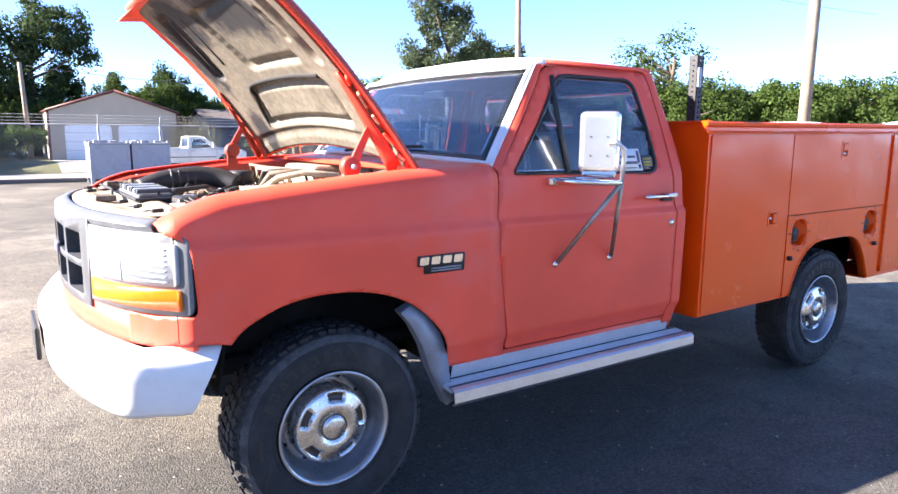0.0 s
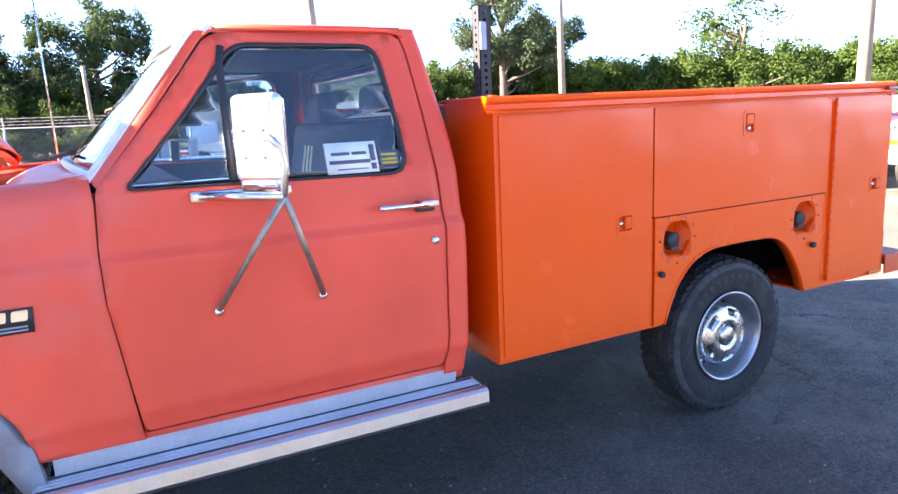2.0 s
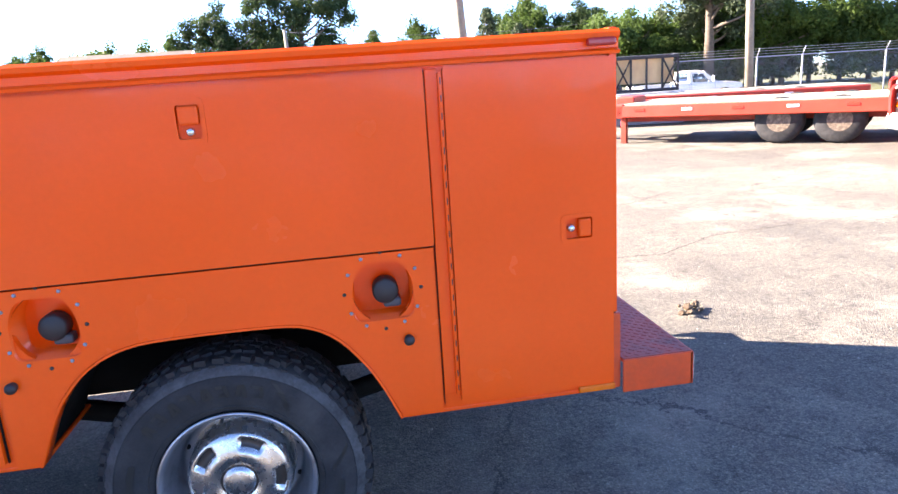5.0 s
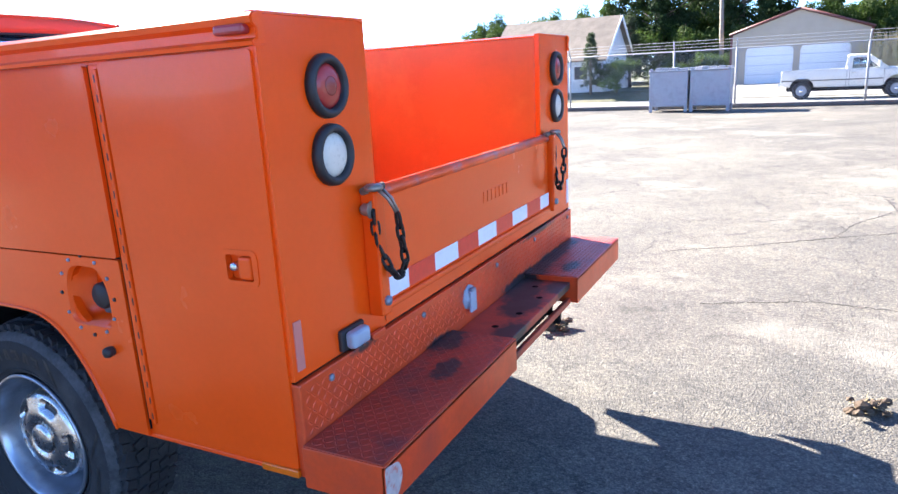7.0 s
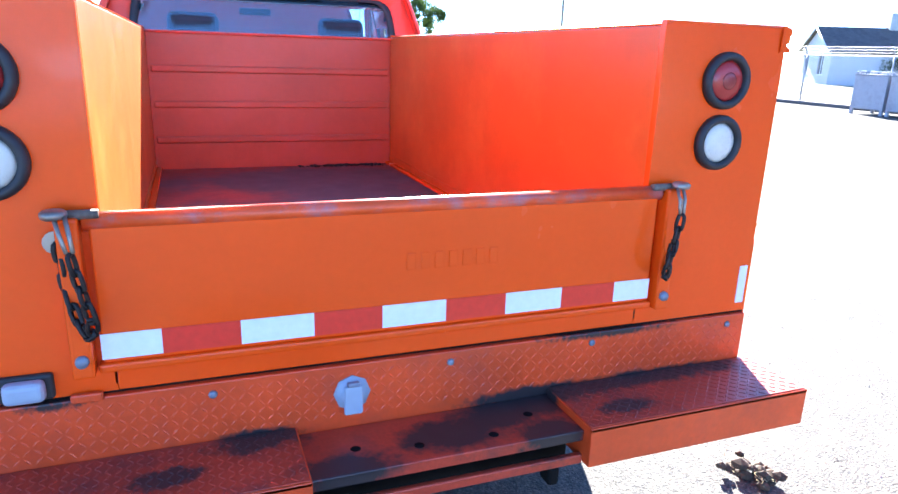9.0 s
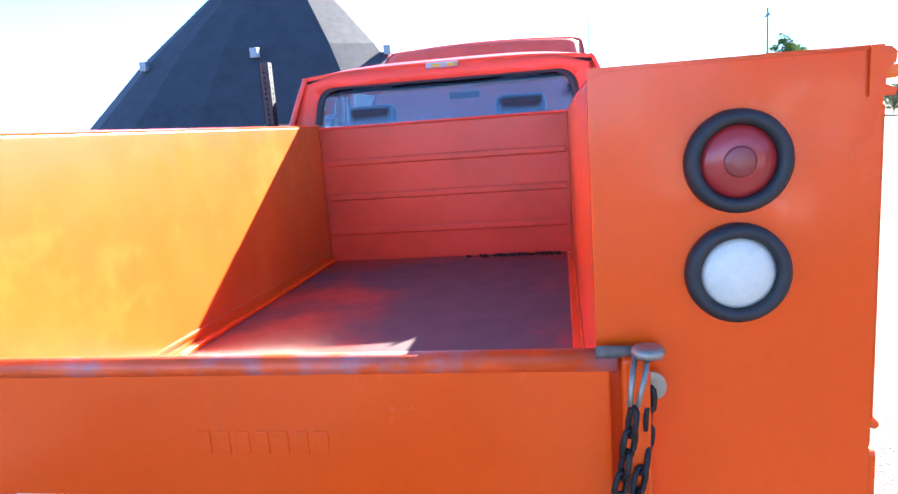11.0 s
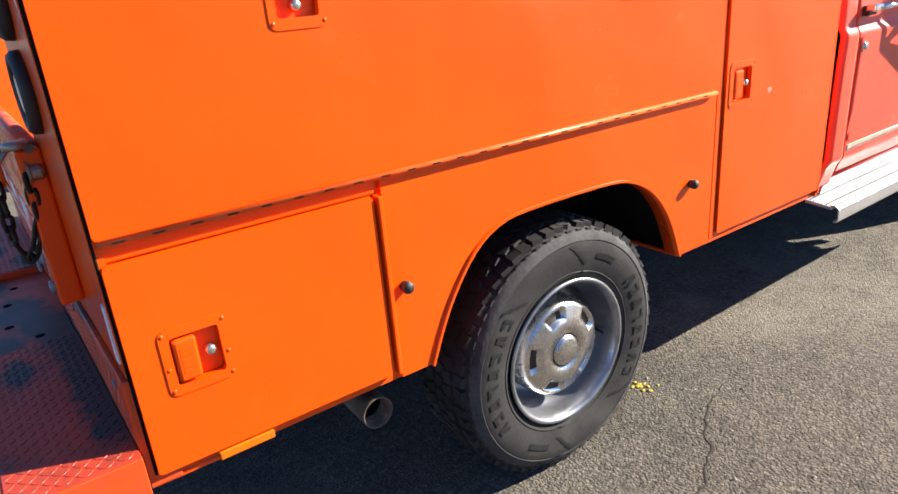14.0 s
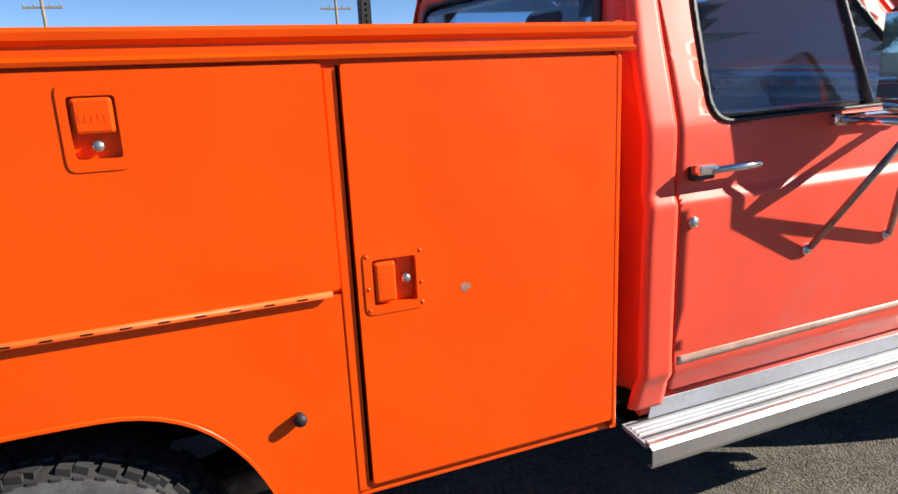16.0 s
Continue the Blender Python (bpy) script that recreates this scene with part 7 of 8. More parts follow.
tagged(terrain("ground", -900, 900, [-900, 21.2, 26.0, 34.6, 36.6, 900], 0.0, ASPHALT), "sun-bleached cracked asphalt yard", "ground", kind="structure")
tagged(terrain("road", -120, 120, [21.25, 26.0, 34.6], 0.006, ROAD), "pale worn street behind the fence", "road", kind="structure")
tagged(terrain("driveway", -1.6, 5.6, [34.7, 36.6, 40.55], 0.018, ROAD), "pale concrete driveway before the garage", "driveway", kind="structure")
tagged(terrain("verge", -160, 160, [34.65, 36.6, 900], 0.010, GRASS), "dry grass beyond the street", "grass", kind="structure")
kb = box((-60, 20.55, 0.0), (60, 20.85, 0.13), 0.03)
tagged(finish(kb, "kerb", KERB), "dark low concrete kerb along the fence", "kerb", kind="structure")


# ---- fence ----
def fence():
    f = thing("chain_link_fence", (0, 20.7, 0), label="chain-link fence with barbed-wire arms along the street", category="fence")
    x0, x1, h = -22, 44, 1.75
    post = tube([(0, 0, 0), (0, 0, h + 0.02)], 0.032, 8)
    tube([(0, 0, h), (0.0, -0.16, h + 0.30)], 0.02, 6, bm=post)
    first = part("fence_post", post, GALV, f)
    first.location = (x0, 0, 0)
    for k in range(1, 24):
        o = new("fence_post", first.data)
        o.parent = f
        o.location = (x0 + k * 2.85 + 0.6 * math.sin(k * 2.1), 0, 0)
    part("top_rail", tube([(x0, 0, h), (x1, 0, h)], 0.022, 6), GALV, f)
    for k in range(3):
        part("barbed_wire", tube([(x0, -0.05 - 0.05 * k, h + 0.1 + 0.09 * k), (x1, -0.05 - 0.05 * k, h + 0.1 + 0.09 * k)], 0.006, 4), GALV, f)
    bm = bmesh.new()
    step, w = 0.085, 0.0028
    n = int((x1 - x0) / step)
    for i in range(n):
        for d in (1, -1):
            xa = x0 + i * step
            xb = xa + d * h * 0.9
            q = [bm.verts.new((xa - w, 0.003 * d, 0.04)), bm.verts.new((xa + w, 0.003 * d, 0.04)), bm.verts.new((xb + w, 0.003 * d, h)), bm.verts.new((xb - w, 0.003 * d, h))]
            bm.faces.new(q)
    m = part("wire_mesh", bm, GALV, f)
    m["kind"] = "stuff"


fence()


# ---- poles and wires ----
def pole(x, y, h, r, lean=(0, 0), label="weathered wooden utility pole", mat=None, arm=0):
    p = thing("utility_pole", (x, y, 0), label=label, category="utility pole", group="utility poles")
    part("pole_shaft", tube([(0, 0, -0.1), (lean[0] * 0.5, lean[1] * 0.5, h * 0.5), (lean[0], lean[1], h)], r, 12, taper=r * 0.72), mat or TIMBER, p)
    if arm:
        part("crossarm", box((lean[0] - arm, lean[1] - 0.05, h - 0.7), (lean[0] + arm, lean[1] + 0.05, h - 0.58), 0.01), TIMBER, p)
        for k in (-0.9, -0.4, 0.4, 0.9):
            part("insulator", tube([(lean[0] + k * arm, lean[1], h - 0.58), (lean[0] + k * arm, lean[1], h - 0.42)], 0.04, 6), GALV, p)
    return p


pole(4.87, 20.4, 11.0, 0.17, (-0.75, 0), "grey leaning utility pole at the fence")
pole(15.1, 20.4, 11.0, 0.15, (-0.3, 0))
pole(12.5, 6.2, 10.5, 0.15, (0.15, 0), "pale wooden pole beside the parked trucks")
pole(-2.4, 44.0, 5.5, 0.15, (-0.2, 0))
for px, py, ph in ((4.6, -43, 6.6), (9.4, -43, 8.2), (-12.0, -43, 6.4), (-46, 27, 9.5), (-60, 18, 9)):
    pole(px, py, ph, 0.12, (0, 0), "distant utility pole with a crossarm", None, 1.0)


def wire(pts, r=0.012, sag=0.4):
    out = []
    for a, b in zip(pts, pts[1:]):
        a, b = Vector(a), Vector(b)
        for k in range(12):
            t = k / 12
            p = a + (b - a) * t
            p.z -= sag * 4 * t * (1 - t)
            out.append(p)
    out.append(Vector(pts[-1]))
    w = finish(tube(out, r, 4), "overhead_wire", WIRE)
    tagged(w, "thin overhead power line", "wire", "overhead wires")


wire([(-45, 46, 8.3), (4.4, 20.4, 6.6)], 0.02, 0.6)
wire([(-2.6, 44, 5.35), (20, 46, 5.2)], 0.02, 0.5)
wire([(4.2, 20.4, 9.4), (14.9, 20.4, 9.6), (45, 20, 9.6)], 0.012, 0.3)
wire([(12.6, 6.2, 9.0), (4.3, 20.4, 9.0)], 0.012, 0.3)


# ---- trees ----
def crown_mesh(kind, seed, h, w, leaves, size):
    rnd = random.Random(seed)
    bm = bmesh.new()
    clumps = []
    if kind == "conifer":
        for k in range(170):
            t = rnd.uniform(0.04, 1.0) ** 0.9
            reach = w * (1.02 - t) ** 0.75 * rnd.uniform(0.45, 1.0)
            a = rnd.uniform(0, 2 * math.pi)
            clumps.append((Vector((reach * math.cos(a), reach * math.sin(a), h * (0.08 + 0.90 * t))), w * rnd.uniform(0.10, 0.26)))
    else:
        lobes = []
        for k in range(9):
            a = k * 2.4 + rnd.uniform(-0.5, 0.5)
            rr = rnd.uniform(0.25, 0.72)
            lobes.append((Vector((w * rr * math.cos(a), w * rr * math.sin(a), h * rnd.uniform(0.30, 0.80))), rnd.uniform(0.30, 0.52)))
        lobes.append((Vector((rnd.uniform(-0.2, 0.2) * w, 0, h * 0.82)), 0.34))
        for k in range(84):
            c, r = lobes[k % len(lobes)]
            d = Vector((rnd.gauss(0, 1), rnd.gauss(0, 1), rnd.gauss(0, 0.8))).normalized() * rnd.uniform(0.35, 1.0) * r
            p = c + Vector((d.x * w, d.y * w, d.z * h * 0.42))
            p.z = min(max(p.z, 0.06 * h), 0.97 * h)
            clumps.append((p, w * rnd.uniform(0.10, 0.24)))
    for i in range(leaves):
        c, r = clumps[i % len(clumps)]
        d = Vector((rnd.gauss(0, 1), rnd.gauss(0, 1), rnd.gauss(0, 0.75))).normalized() * r * rnd.uniform(0.45, 1.08)
        p = c + d
        if p.z < 0.1:
            p.z = rnd.uniform(0.1, 0.5)
        n = (d.normalized() + Vector((rnd.uniform(-1, 1), rnd.uniform(-1, 1), rnd.uniform(-0.4, 1.0)))).normalized()
        s = n.orthogonal().normalized()
        s = Matrix.Rotation(rnd.uniform(0, 6.28), 3, n) @ s
        t = n.cross(s)
        q = size * rnd.uniform(0.6, 1.35)
        bm.faces.new([bm.verts.new(p + s * q), bm.verts.new(p + t * q * 0.55), bm.verts.new(p - s * q), bm.verts.new(p - t * q * 0.55)])
    return bm, clumps


def tree(kind, seed, h, w, leaves, size, mat, label, cat="tree"):
    t = thing("tree", (0, 0, -50 - seed * 3), label=label, category=cat, group="trees")
    bm, clumps = crown_mesh(kind, seed, h, w, leaves, size)
    part("crown", bm, mat, t)
    tr = tube([(0, 0, -0.2), (0.05, 0, h * 0.3), (0, 0.08, h * 0.55), (0.05, 0, h * (0.9 if kind == "conifer" else 0.75))], 0.035 * h * (0.8 if kind == "conifer" else 0.9), 8, taper=0.006 * h)
    for c, r in clumps[:16]:
        tube([(0, 0, min(c.z * 0.75, h * 0.6)), (c.x * 0.5, c.y * 0.5, c.z * 0.85), tuple(c)], 0.010 * h, 5, bm=tr, taper=0.003 * h)
    part("trunk", tr, BARK, t)
    return t


def plant(t, x, y, s=1.0, turn=0.0, sz=None):
    o = copy_thing(t, pose(x, y, 0, 0, 0, turn))
    o.scale = (s, s, sz or s)
    return o


T1 = tree("round", 1, 11.0, 4.6, 24000, 0.115, LEAF, "broad dark green broadleaf tree")
T2 = tree("round", 2, 8.0, 3.4, 16000, 0.10, LEAFPALE, "bushy pale green broadleaf tree")
T3 = tree("round", 8, 13.0, 4.7, 26000, 0.12, NEEDLE, "tall dark green spreading tree with ragged gaps")
T4 = tree("conifer", 4, 8.0, 2.0, 11000, 0.09, NEEDLE, "narrow dark blue-green spruce tree")
T5 = tree("round", 5, 4.2, 3.4, 12000, 0.085, LEAFPALE, "low bushy green hedgerow tree")
T6 = tree("round", 9, 9.0, 4.0, 6500, 0.10, LEAFPALE, "feathery pale green tree with thin foliage")


# big ones first, then the hedgerows round the yard
plant(T1, -1.8, 49.5, 0.95, 20)
plant(T2, -7.5, 51, 0.85, 140)
plant(T2, 0.9, 50.5, 0.66, 30)
plant(T2, 3.6, 51.5, 0.74, 100)
plant(T2, 5.6, 50.0, 0.66, 190)
plant(T5, -4.6, 46.5, 0.85, 15)
plant(T5, -2.4, 46.0, 0.8, 75)
plant(T5, -6.6, 46.5, 0.95, 230)
plant(T2, -4.8, 53, 0.9, 60)
plant(T3, 25.4, 41.5, 1.0, 40)
plant(T6, 40.6, 32.5, 1.42, 0, 1.15)
plant(T2, 15.4, 50, 1.0, 200)
plant(T2, 6.8, 52.7, 0.88, 260)
plant(T2, 9.2, 51.5, 0.66, 100)
plant(T4, 9.6, 39, 0.72, 10)
plant(T4, -0.6, 52, 0.7, 10)
plant(T4, 3.6, 54, 0.75, 10)
plant(T2, -13, 50, 0.75, 30)
plant(T4, -7.9, 43.5, 0.55, 80)
plant(T2, -17, 53, 0.7, 160)
plant(T2, -51, 16.4, 0.80, 30)
for k in range(7):
    plant(T5, -52 + 0.7 * (k % 3), 7.5 + k * 2.1, 0.42 + 0.10 * (k % 3), 50 * k)
for k in range(11):
    plant(T5, 16.5 + k * 1.75, 44.5 + 1.5 * (k % 3), 1.0 + 0.14 * (k % 4), 67 * k)
plant(T1, 19.2, 49.5, 0.66, 75)
plant(T1, 15.6, 53.0, 0.72, 310)
plant(T1, 31.5, 45.5, 0.95, 120)
plant(T4, 12.2, 41.5, 0.62, 45)
plant(T5, -3.0, 41.5, 0.45, 0)
plant(T5, -5.0, 41.0, 0.35, 40)
plant(T5, -16.5, 38.5, 0.35, 40)
plant(T1, -7.0, 48, 0.72, 200)
plant(T2, -10.5, 48, 0.8, 20)
plant(T4, -8.4, 36.0, 0.40, 20)
plant(T5, -7.0, 36.2, 0.42, 120)
rt = random.Random(11)
for k in range(16):
    plant(T5, -40 + k * 5.2 + rt.uniform(-1.5, 1.5), -52 + rt.uniform(-4, 4), rt.uniform(0.7, 1.0), rt.uniform(0, 360))
for a0, a1, step, s0, s1, kinds in ((18, 66, 1.65, 1.22, 1.42, (T5,)), (66, 84, 2.0, 0.95, 1.2, (T5, T5, T2)), (92, 112, 2.1, 1.0, 1.3, (T5, T5, T2)), (112, 124, 2.4, 0.62, 0.75, (T5,)), (136, 176, 4.2, 0.5, 0.92, (T5,))):
    a = a0
    while a < a1:
        d = rt.uniform(55.5, 60.5)
        k_ = rt.choice(kinds)
        plant(k_, -2 + d * math.cos(radians(a)), -2.5 + d * math.sin(radians(a)), rt.uniform(s0, s1) * (0.62 if k_ is T2 else 1.0), rt.uniform(0, 360))
        a += step * rt.uniform(0.8, 1.2)
for t_ in (T1, T2, T3, T4, T5, T6):
    for o_ in (*t_.children_recursive, t_):
        bpy.data.objects.remove(o_)


# ---- buildings ----
def gable_house(name, x, y, turn, w, d, eave, ridge, wall, roof, label, openings, overhang=0.3, cat="house"):
    """A gabled building; the gable looks to -y at turn 0, openings are (x0, x1, z0, z1, material, rounding, name)."""
    h = thing(name, (x, y, 0), turn, label, cat)
    holes = [rounded([(a, c), (b, c), (b, e), (a, e)], [0.001, 0.001, r, r], 4) for a, b, c, e, m, r, nm in openings]
    part("front_wall", skin([(-w / 2, 0), (w / 2, 0), (w / 2, eave), (0, ridge), (-w / 2, eave)], lambda u, v: Vector((u, 0, v)), (0, -1, 0), 0.15, holes=holes, smooth=False), wall, h)
    part("back_wall", skin([(-w / 2, 0), (w / 2, 0), (w / 2, eave), (0, ridge), (-w / 2, eave)], lambda u, v: Vector((u, d, v)), (0, 1, 0), 0.15, smooth=False), wall, h)
    for s_ in (-1, 1):
        part("side_wall", box((s_ * w / 2 - 0.15 * (s_ > 0), 0.15, 0), (s_ * w / 2 + 0.15 * (s_ < 0), d - 0.15, eave), 0.0), wall, h)
        ln = Vector((w / 2, 0, ridge - eave)).normalized()
        p0 = Vector((0, 0, ridge + 0.10))
        p1 = Vector((s_ * (w / 2 + overhang), 0, eave + 0.10 - overhang * (ridge - eave) / (w / 2)))
        bm = bmesh.new()
        q = [bm.verts.new((p0.x, -overhang, p0.z)), bm.verts.new((p1.x, -overhang, p1.z)), bm.verts.new((p1.x, d + overhang, p1.z)), bm.verts.new((p0.x, d + overhang, p0.z))]
        bm.faces.new(q)
        part("roof_slope", thicken(bm, 0.09, (0, 0, 1)), roof, h)
        part("fascia", tube([(p0.x, -overhang - 0.01, p0.z - 0.06), (p1.x, -overhang - 0.01, p1.z - 0.06)], 0.075, 4), TANTRIM if roof is TANTRIM else TRIMWHITE, h)
    for a, b, c, e, m, r, nm in openings:
        o = part(nm, skin(rounded([(a, c), (b, c), (b, e), (a, e)], [0.001, 0.001, r, r], 4), lambda u, v: Vector((u, 0.08, v)), (0, -1, 0), 0.05, smooth=False), m, h)
        if nm == "window":
            part("window_frame", box((a - 0.06, -0.03, c - 0.08), (b + 0.06, 0.02, c), 0.0), TRIMWHITE, o)
            part("glazing_bar", box(((a + b) / 2 - 0.025, 0.03, c), ((a + b) / 2 + 0.025, 0.075, e), 0.0), TRIMWHITE, o)
        elif nm == "garage_door":
            for k in range(1, 4):
                part("panel_joint", box((a, 0.066, c + (e - c) * k / 4 - 0.012), (b, 0.079, c + (e - c) * k / 4 + 0.012), 0.0), GREYLIGHT, o)
    return h


gar = gable_house("garage", 1.75, 40.6, 0, 6.75, 5, 2.72, 3.86, TANWALL, TANTRIM, "tan two-door garage with maroon roof edge",
                  [(-2.62, -0.22, 0.02, 2.02, DOORWHITE, 0.35, "garage_door"), (0.10, 2.50, 0.02, 2.02, DOORWHITE, 0.35, "garage_door")], 0.12, "garage")
for sx in (-1, 1):
    part("corner_trim", box((sx * 3.375 - 0.06, -0.03, 0), (sx * 3.375 + 0.06, 0.06, 2.75), 0.0), TANTRIM, gar)
hs = gable_house("white_house", -8.0, 40.3, 90, 6.6, 6.7, 1.9, 4.2, HOUSEWALL, TANROOF, "low white house with a tan shingle roof",
                 [(-0.5, 0.5, 0.9, 1.9, PANE, 0.01, "window")])
for y0, y1, z0, z1, nm in ((0.9, 1.6, 0.75, 1.45, "side_window"), (2.9, 3.6, 0.05, 1.6, "side_door"), (4.6, 5.9, 0.85, 1.4, "side_window")):
    o_ = part(nm, box((-3.34, y0, z0), (-3.26, y1, z1), 0.0), PANE, hs)
    part("window_frame", box((-3.36, y0 - 0.08, z0 - 0.08), (-3.31, y1 + 0.08, z0), 0.0), TRIMWHITE, o_)
    part("window_frame", box((-3.36, y0 - 0.08, z1), (-3.31, y1 + 0.08, z1 + 0.08), 0.0), TRIMWHITE, o_)
wh = gable_house("side_house", -36.0, 42.5, -28, 5.4, 11, 2.6, 4.2, HOUSEWALL, SHINGLE, "white cottage with brown roof and chimney",
                 [(-2.2, -1.3, 1.0, 2.4, PANE, 0.01, "window"), (0.6, 1.5, 1.0, 2.4, PANE, 0.01, "window")])
wh.location.z = -0.3
part("chimney", box((-0.3, 4.5, 4.0), (0.3, 5.1, 5.3), 0.02), CONCRETE, wh)
gable_house("far_garage", 13.9, 37.6, 25, 3.6, 7, 1.5, 2.75, OUTWALL, SHINGLE, "pale outbuilding behind the fence",
            [(-0.6, 0.4, 0.9, 1.8, PANE, 0.01, "window")])
gable_house("dark_roof_house", 15.5, 49.0, 90, 8, 7, 1.9, 3.2, GREYWALL, SHINGLE, "low house with dark shingle roof", [])


# ---- bins ----
def dumpster(x, y, turn, label):
    d = thing("metal_bin", (x, y, 0), turn, label, "bin", "metal bins")
    b = box((-0.53, -0.5, 0.16), (0.53, 0.5, 1.20), 0.03)
    part("bin_body", b, GALVDULL, d)
    for sx in (-0.5, 0.5):
        for sy in (-0.46, 0.46):
            part("leg", box((sx - 0.045, sy - 0.045, 0), (sx + 0.045, sy + 0.045, 1.27), 0.01), GALVDULL, d)
    part("bin_rim", box((-0.56, -0.53, 1.16), (0.56, 0.53, 1.21), 0.015), GALV, d)
    rnd = random.Random(int(x * 10))
    for k in range(9):
        px, py = rnd.uniform(-0.4, 0.4), rnd.uniform(-0.4, 0.3)
        part("scrap", box((px - 0.1, py - 0.08, 1.17), (px + 0.1, py + 0.08, 1.24 + rnd.uniform(0, 0.06)), 0.02, turn=None), GALV, d)
    return d


GALVDULL = material("dull_grey_steel", (0.38, 0.39, 0.42), 0.6, 0.2, 0.15, 3, stain=(0.12, 0.11, 0.10), stain_amount=0.5, stain_scale=3)
dumpster(-1.45, 19.7, 0, "grey steel scrap bin by the fence")
dumpster(-0.30, 19.75, 0, "grey steel scrap bin beside its twin")
dumpster(-12.7, 19.4, 0, "pale steel bin by the fence")
dumpster(-11.5, 19.4, 0, "pale steel bin between two others")
dumpster(-10.2, 19.4, 0, "pale steel bin at the end of a row")


# ---- other vehicles ----
def pickup(name, x, y, turn, body, hoodmat, label):
    """A long-bed pickup, nose to -x."""
    p = thing(name, (x, y, 0), turn, label, "pickup truck")

    def flank(u, z, off=0.0):
        # bulging side that draws in over the belt line and towards the nose
        w = smooth_curve([(0.45, 0.93), (0.60, 0.965), (0.85, 0.985), (1.05, 0.975), (1.22, 0.935), (1.30, 0.92)], z)
        w -= 0.09 * max(0.0, (-1.9 - u) / 0.75) ** 2
        return Vector((u, -(w + off), z))

    def pillar_y(u, z):
        return Vector((u, -(0.925 - 0.34 * (z - 1.22)), z))
    for s_ in (-1, 1):
        lamp = [(-2.64, 0.60), (-2.66, 0.74), (-2.66, 1.02), (-2.60, 1.08), (-2.3, 1.13), (-1.30, 1.21), (0.20, 1.22), (0.24, 1.25), (2.72, 1.22), (2.74, 0.62)]
        out = lamp + [(2.46, 0.55)] + arch(1.9, 0.45, 16, 12, 168, 0.48, 0.50) + [(1.34, 0.52), (-1.06, 0.50)] + arch(-1.62, 0.45, 16, 12, 168, 0.50, 0.50) + [(-2.20, 0.58)]
        side = part("body_side", mirrored(skin(out, flank, (0, -1, 0), 0.03, us=frange(-2.6, 2.7, 0.12), vs=frange(0.5, 1.22, 0.06)), s_), body, p)
        for ax in (-1.62, 1.9):
            line = [flank(u, z, 0.004) for u, z in arch(ax, 0.45, 16, 10, 170, 0.49, 0.50)]
            part("arch_lip", mirrored(tube(line, 0.014, 6), s_), body, side)
        for du, z0, z1 in ((-1.13, 0.58, 1.21), (0.12, 0.58, 1.21), (0.23, 0.55, 1.22)):
            seam = skin([(du - 0.006, z0), (du + 0.006, z0), (du + 0.006, z1), (du - 0.006, z1)], lambda u, v: flank(u, v, 0.002), (0, -1, 0), 0.003, vs=frange(0.65, 1.2, 0.08))
            part("panel_seam", mirrored(seam, s_), DARK, side)
        part("door_handle", mirrored(box((-0.10, -0.985, 1.085), (0.06, -0.955, 1.115), 0.006), s_), CHROME, side)
        part("side_moulding", mirrored(skin([(-1.1, 0.79), (2.7, 0.79), (2.7, 0.83), (-1.1, 0.83)], lambda u, v: flank(u, v, 0.008), (0, -1, 0), 0.01, us=frange(-1.0, 2.6, 0.3)), s_), BLACK, side)
        win = rounded([(-0.95, 1.26), (0.04, 1.25), (0.01, 1.69), (-0.47, 1.69)], [0.03, 0.06, 0.06, 0.05], 3)
        cab = skin(rounded([(-1.27, 1.20), (0.22, 1.21), (0.14, 1.76), (0.06, 1.79), (-0.55, 1.79)], [0.02, 0.02, 0.06, 0.06, 0.04], 3), pillar_y, (0, -1, 0), 0.035, holes=[win], smooth=False)
        part("cab_side", mirrored(cab, s_), body, p)
        pane = part("side_pane", mirrored(skin(win, lambda u, v: pillar_y(u, v) + Vector((0, 0.014, 0)), (0, -1, 0), 0.006), s_), GLASS, p)
        pane.visible_shadow = False
        part("vent_bar", mirrored(tube([pillar_y(-0.66, 1.25), pillar_y(-0.58, 1.69)], 0.014, 6), s_), BLACK, p)
        part("screen_pillar", mirrored(tube([Vector((-1.30, -0.865, 1.20)), Vector((-0.92, -0.805, 1.51)), Vector((-0.56, -0.735, 1.79))], 0.032, 8), s_), body, p)
        mr = part("door_mirror", mirrored(box((-0.05, -0.11, -0.14), (0.03, 0.11, 0.15), 0.03, 3, turn=pose(-0.93, -1.12, 1.40, 0, 0, 12)), s_), WHITE, p)
        part("mirror_arm", mirrored(tube([(-0.90, -0.94, 1.24), (-0.93, -1.10, 1.27)], 0.014, 6), s_), CHROME, mr)

    def hood_top(u, v):
        y = -1 + 2 * v
        hx = -2.62 + 1.40 * u
        hz = smooth_curve([(-2.62, 1.075), (-2.54, 1.12), (-2.3, 1.16), (-1.8, 1.21), (-1.22, 1.245)], hx)
        return Vector((hx - 0.05 * (1 - y * y) * (1 - u), y * (0.845 + 0.06 * u), hz + 0.03 * (1 - y ** 4) - 0.03 * (abs(y) > 0.98)))
    part("hood", grid(14, 20, hood_top, (0, 0, 1), 0.02), hoodmat, p)

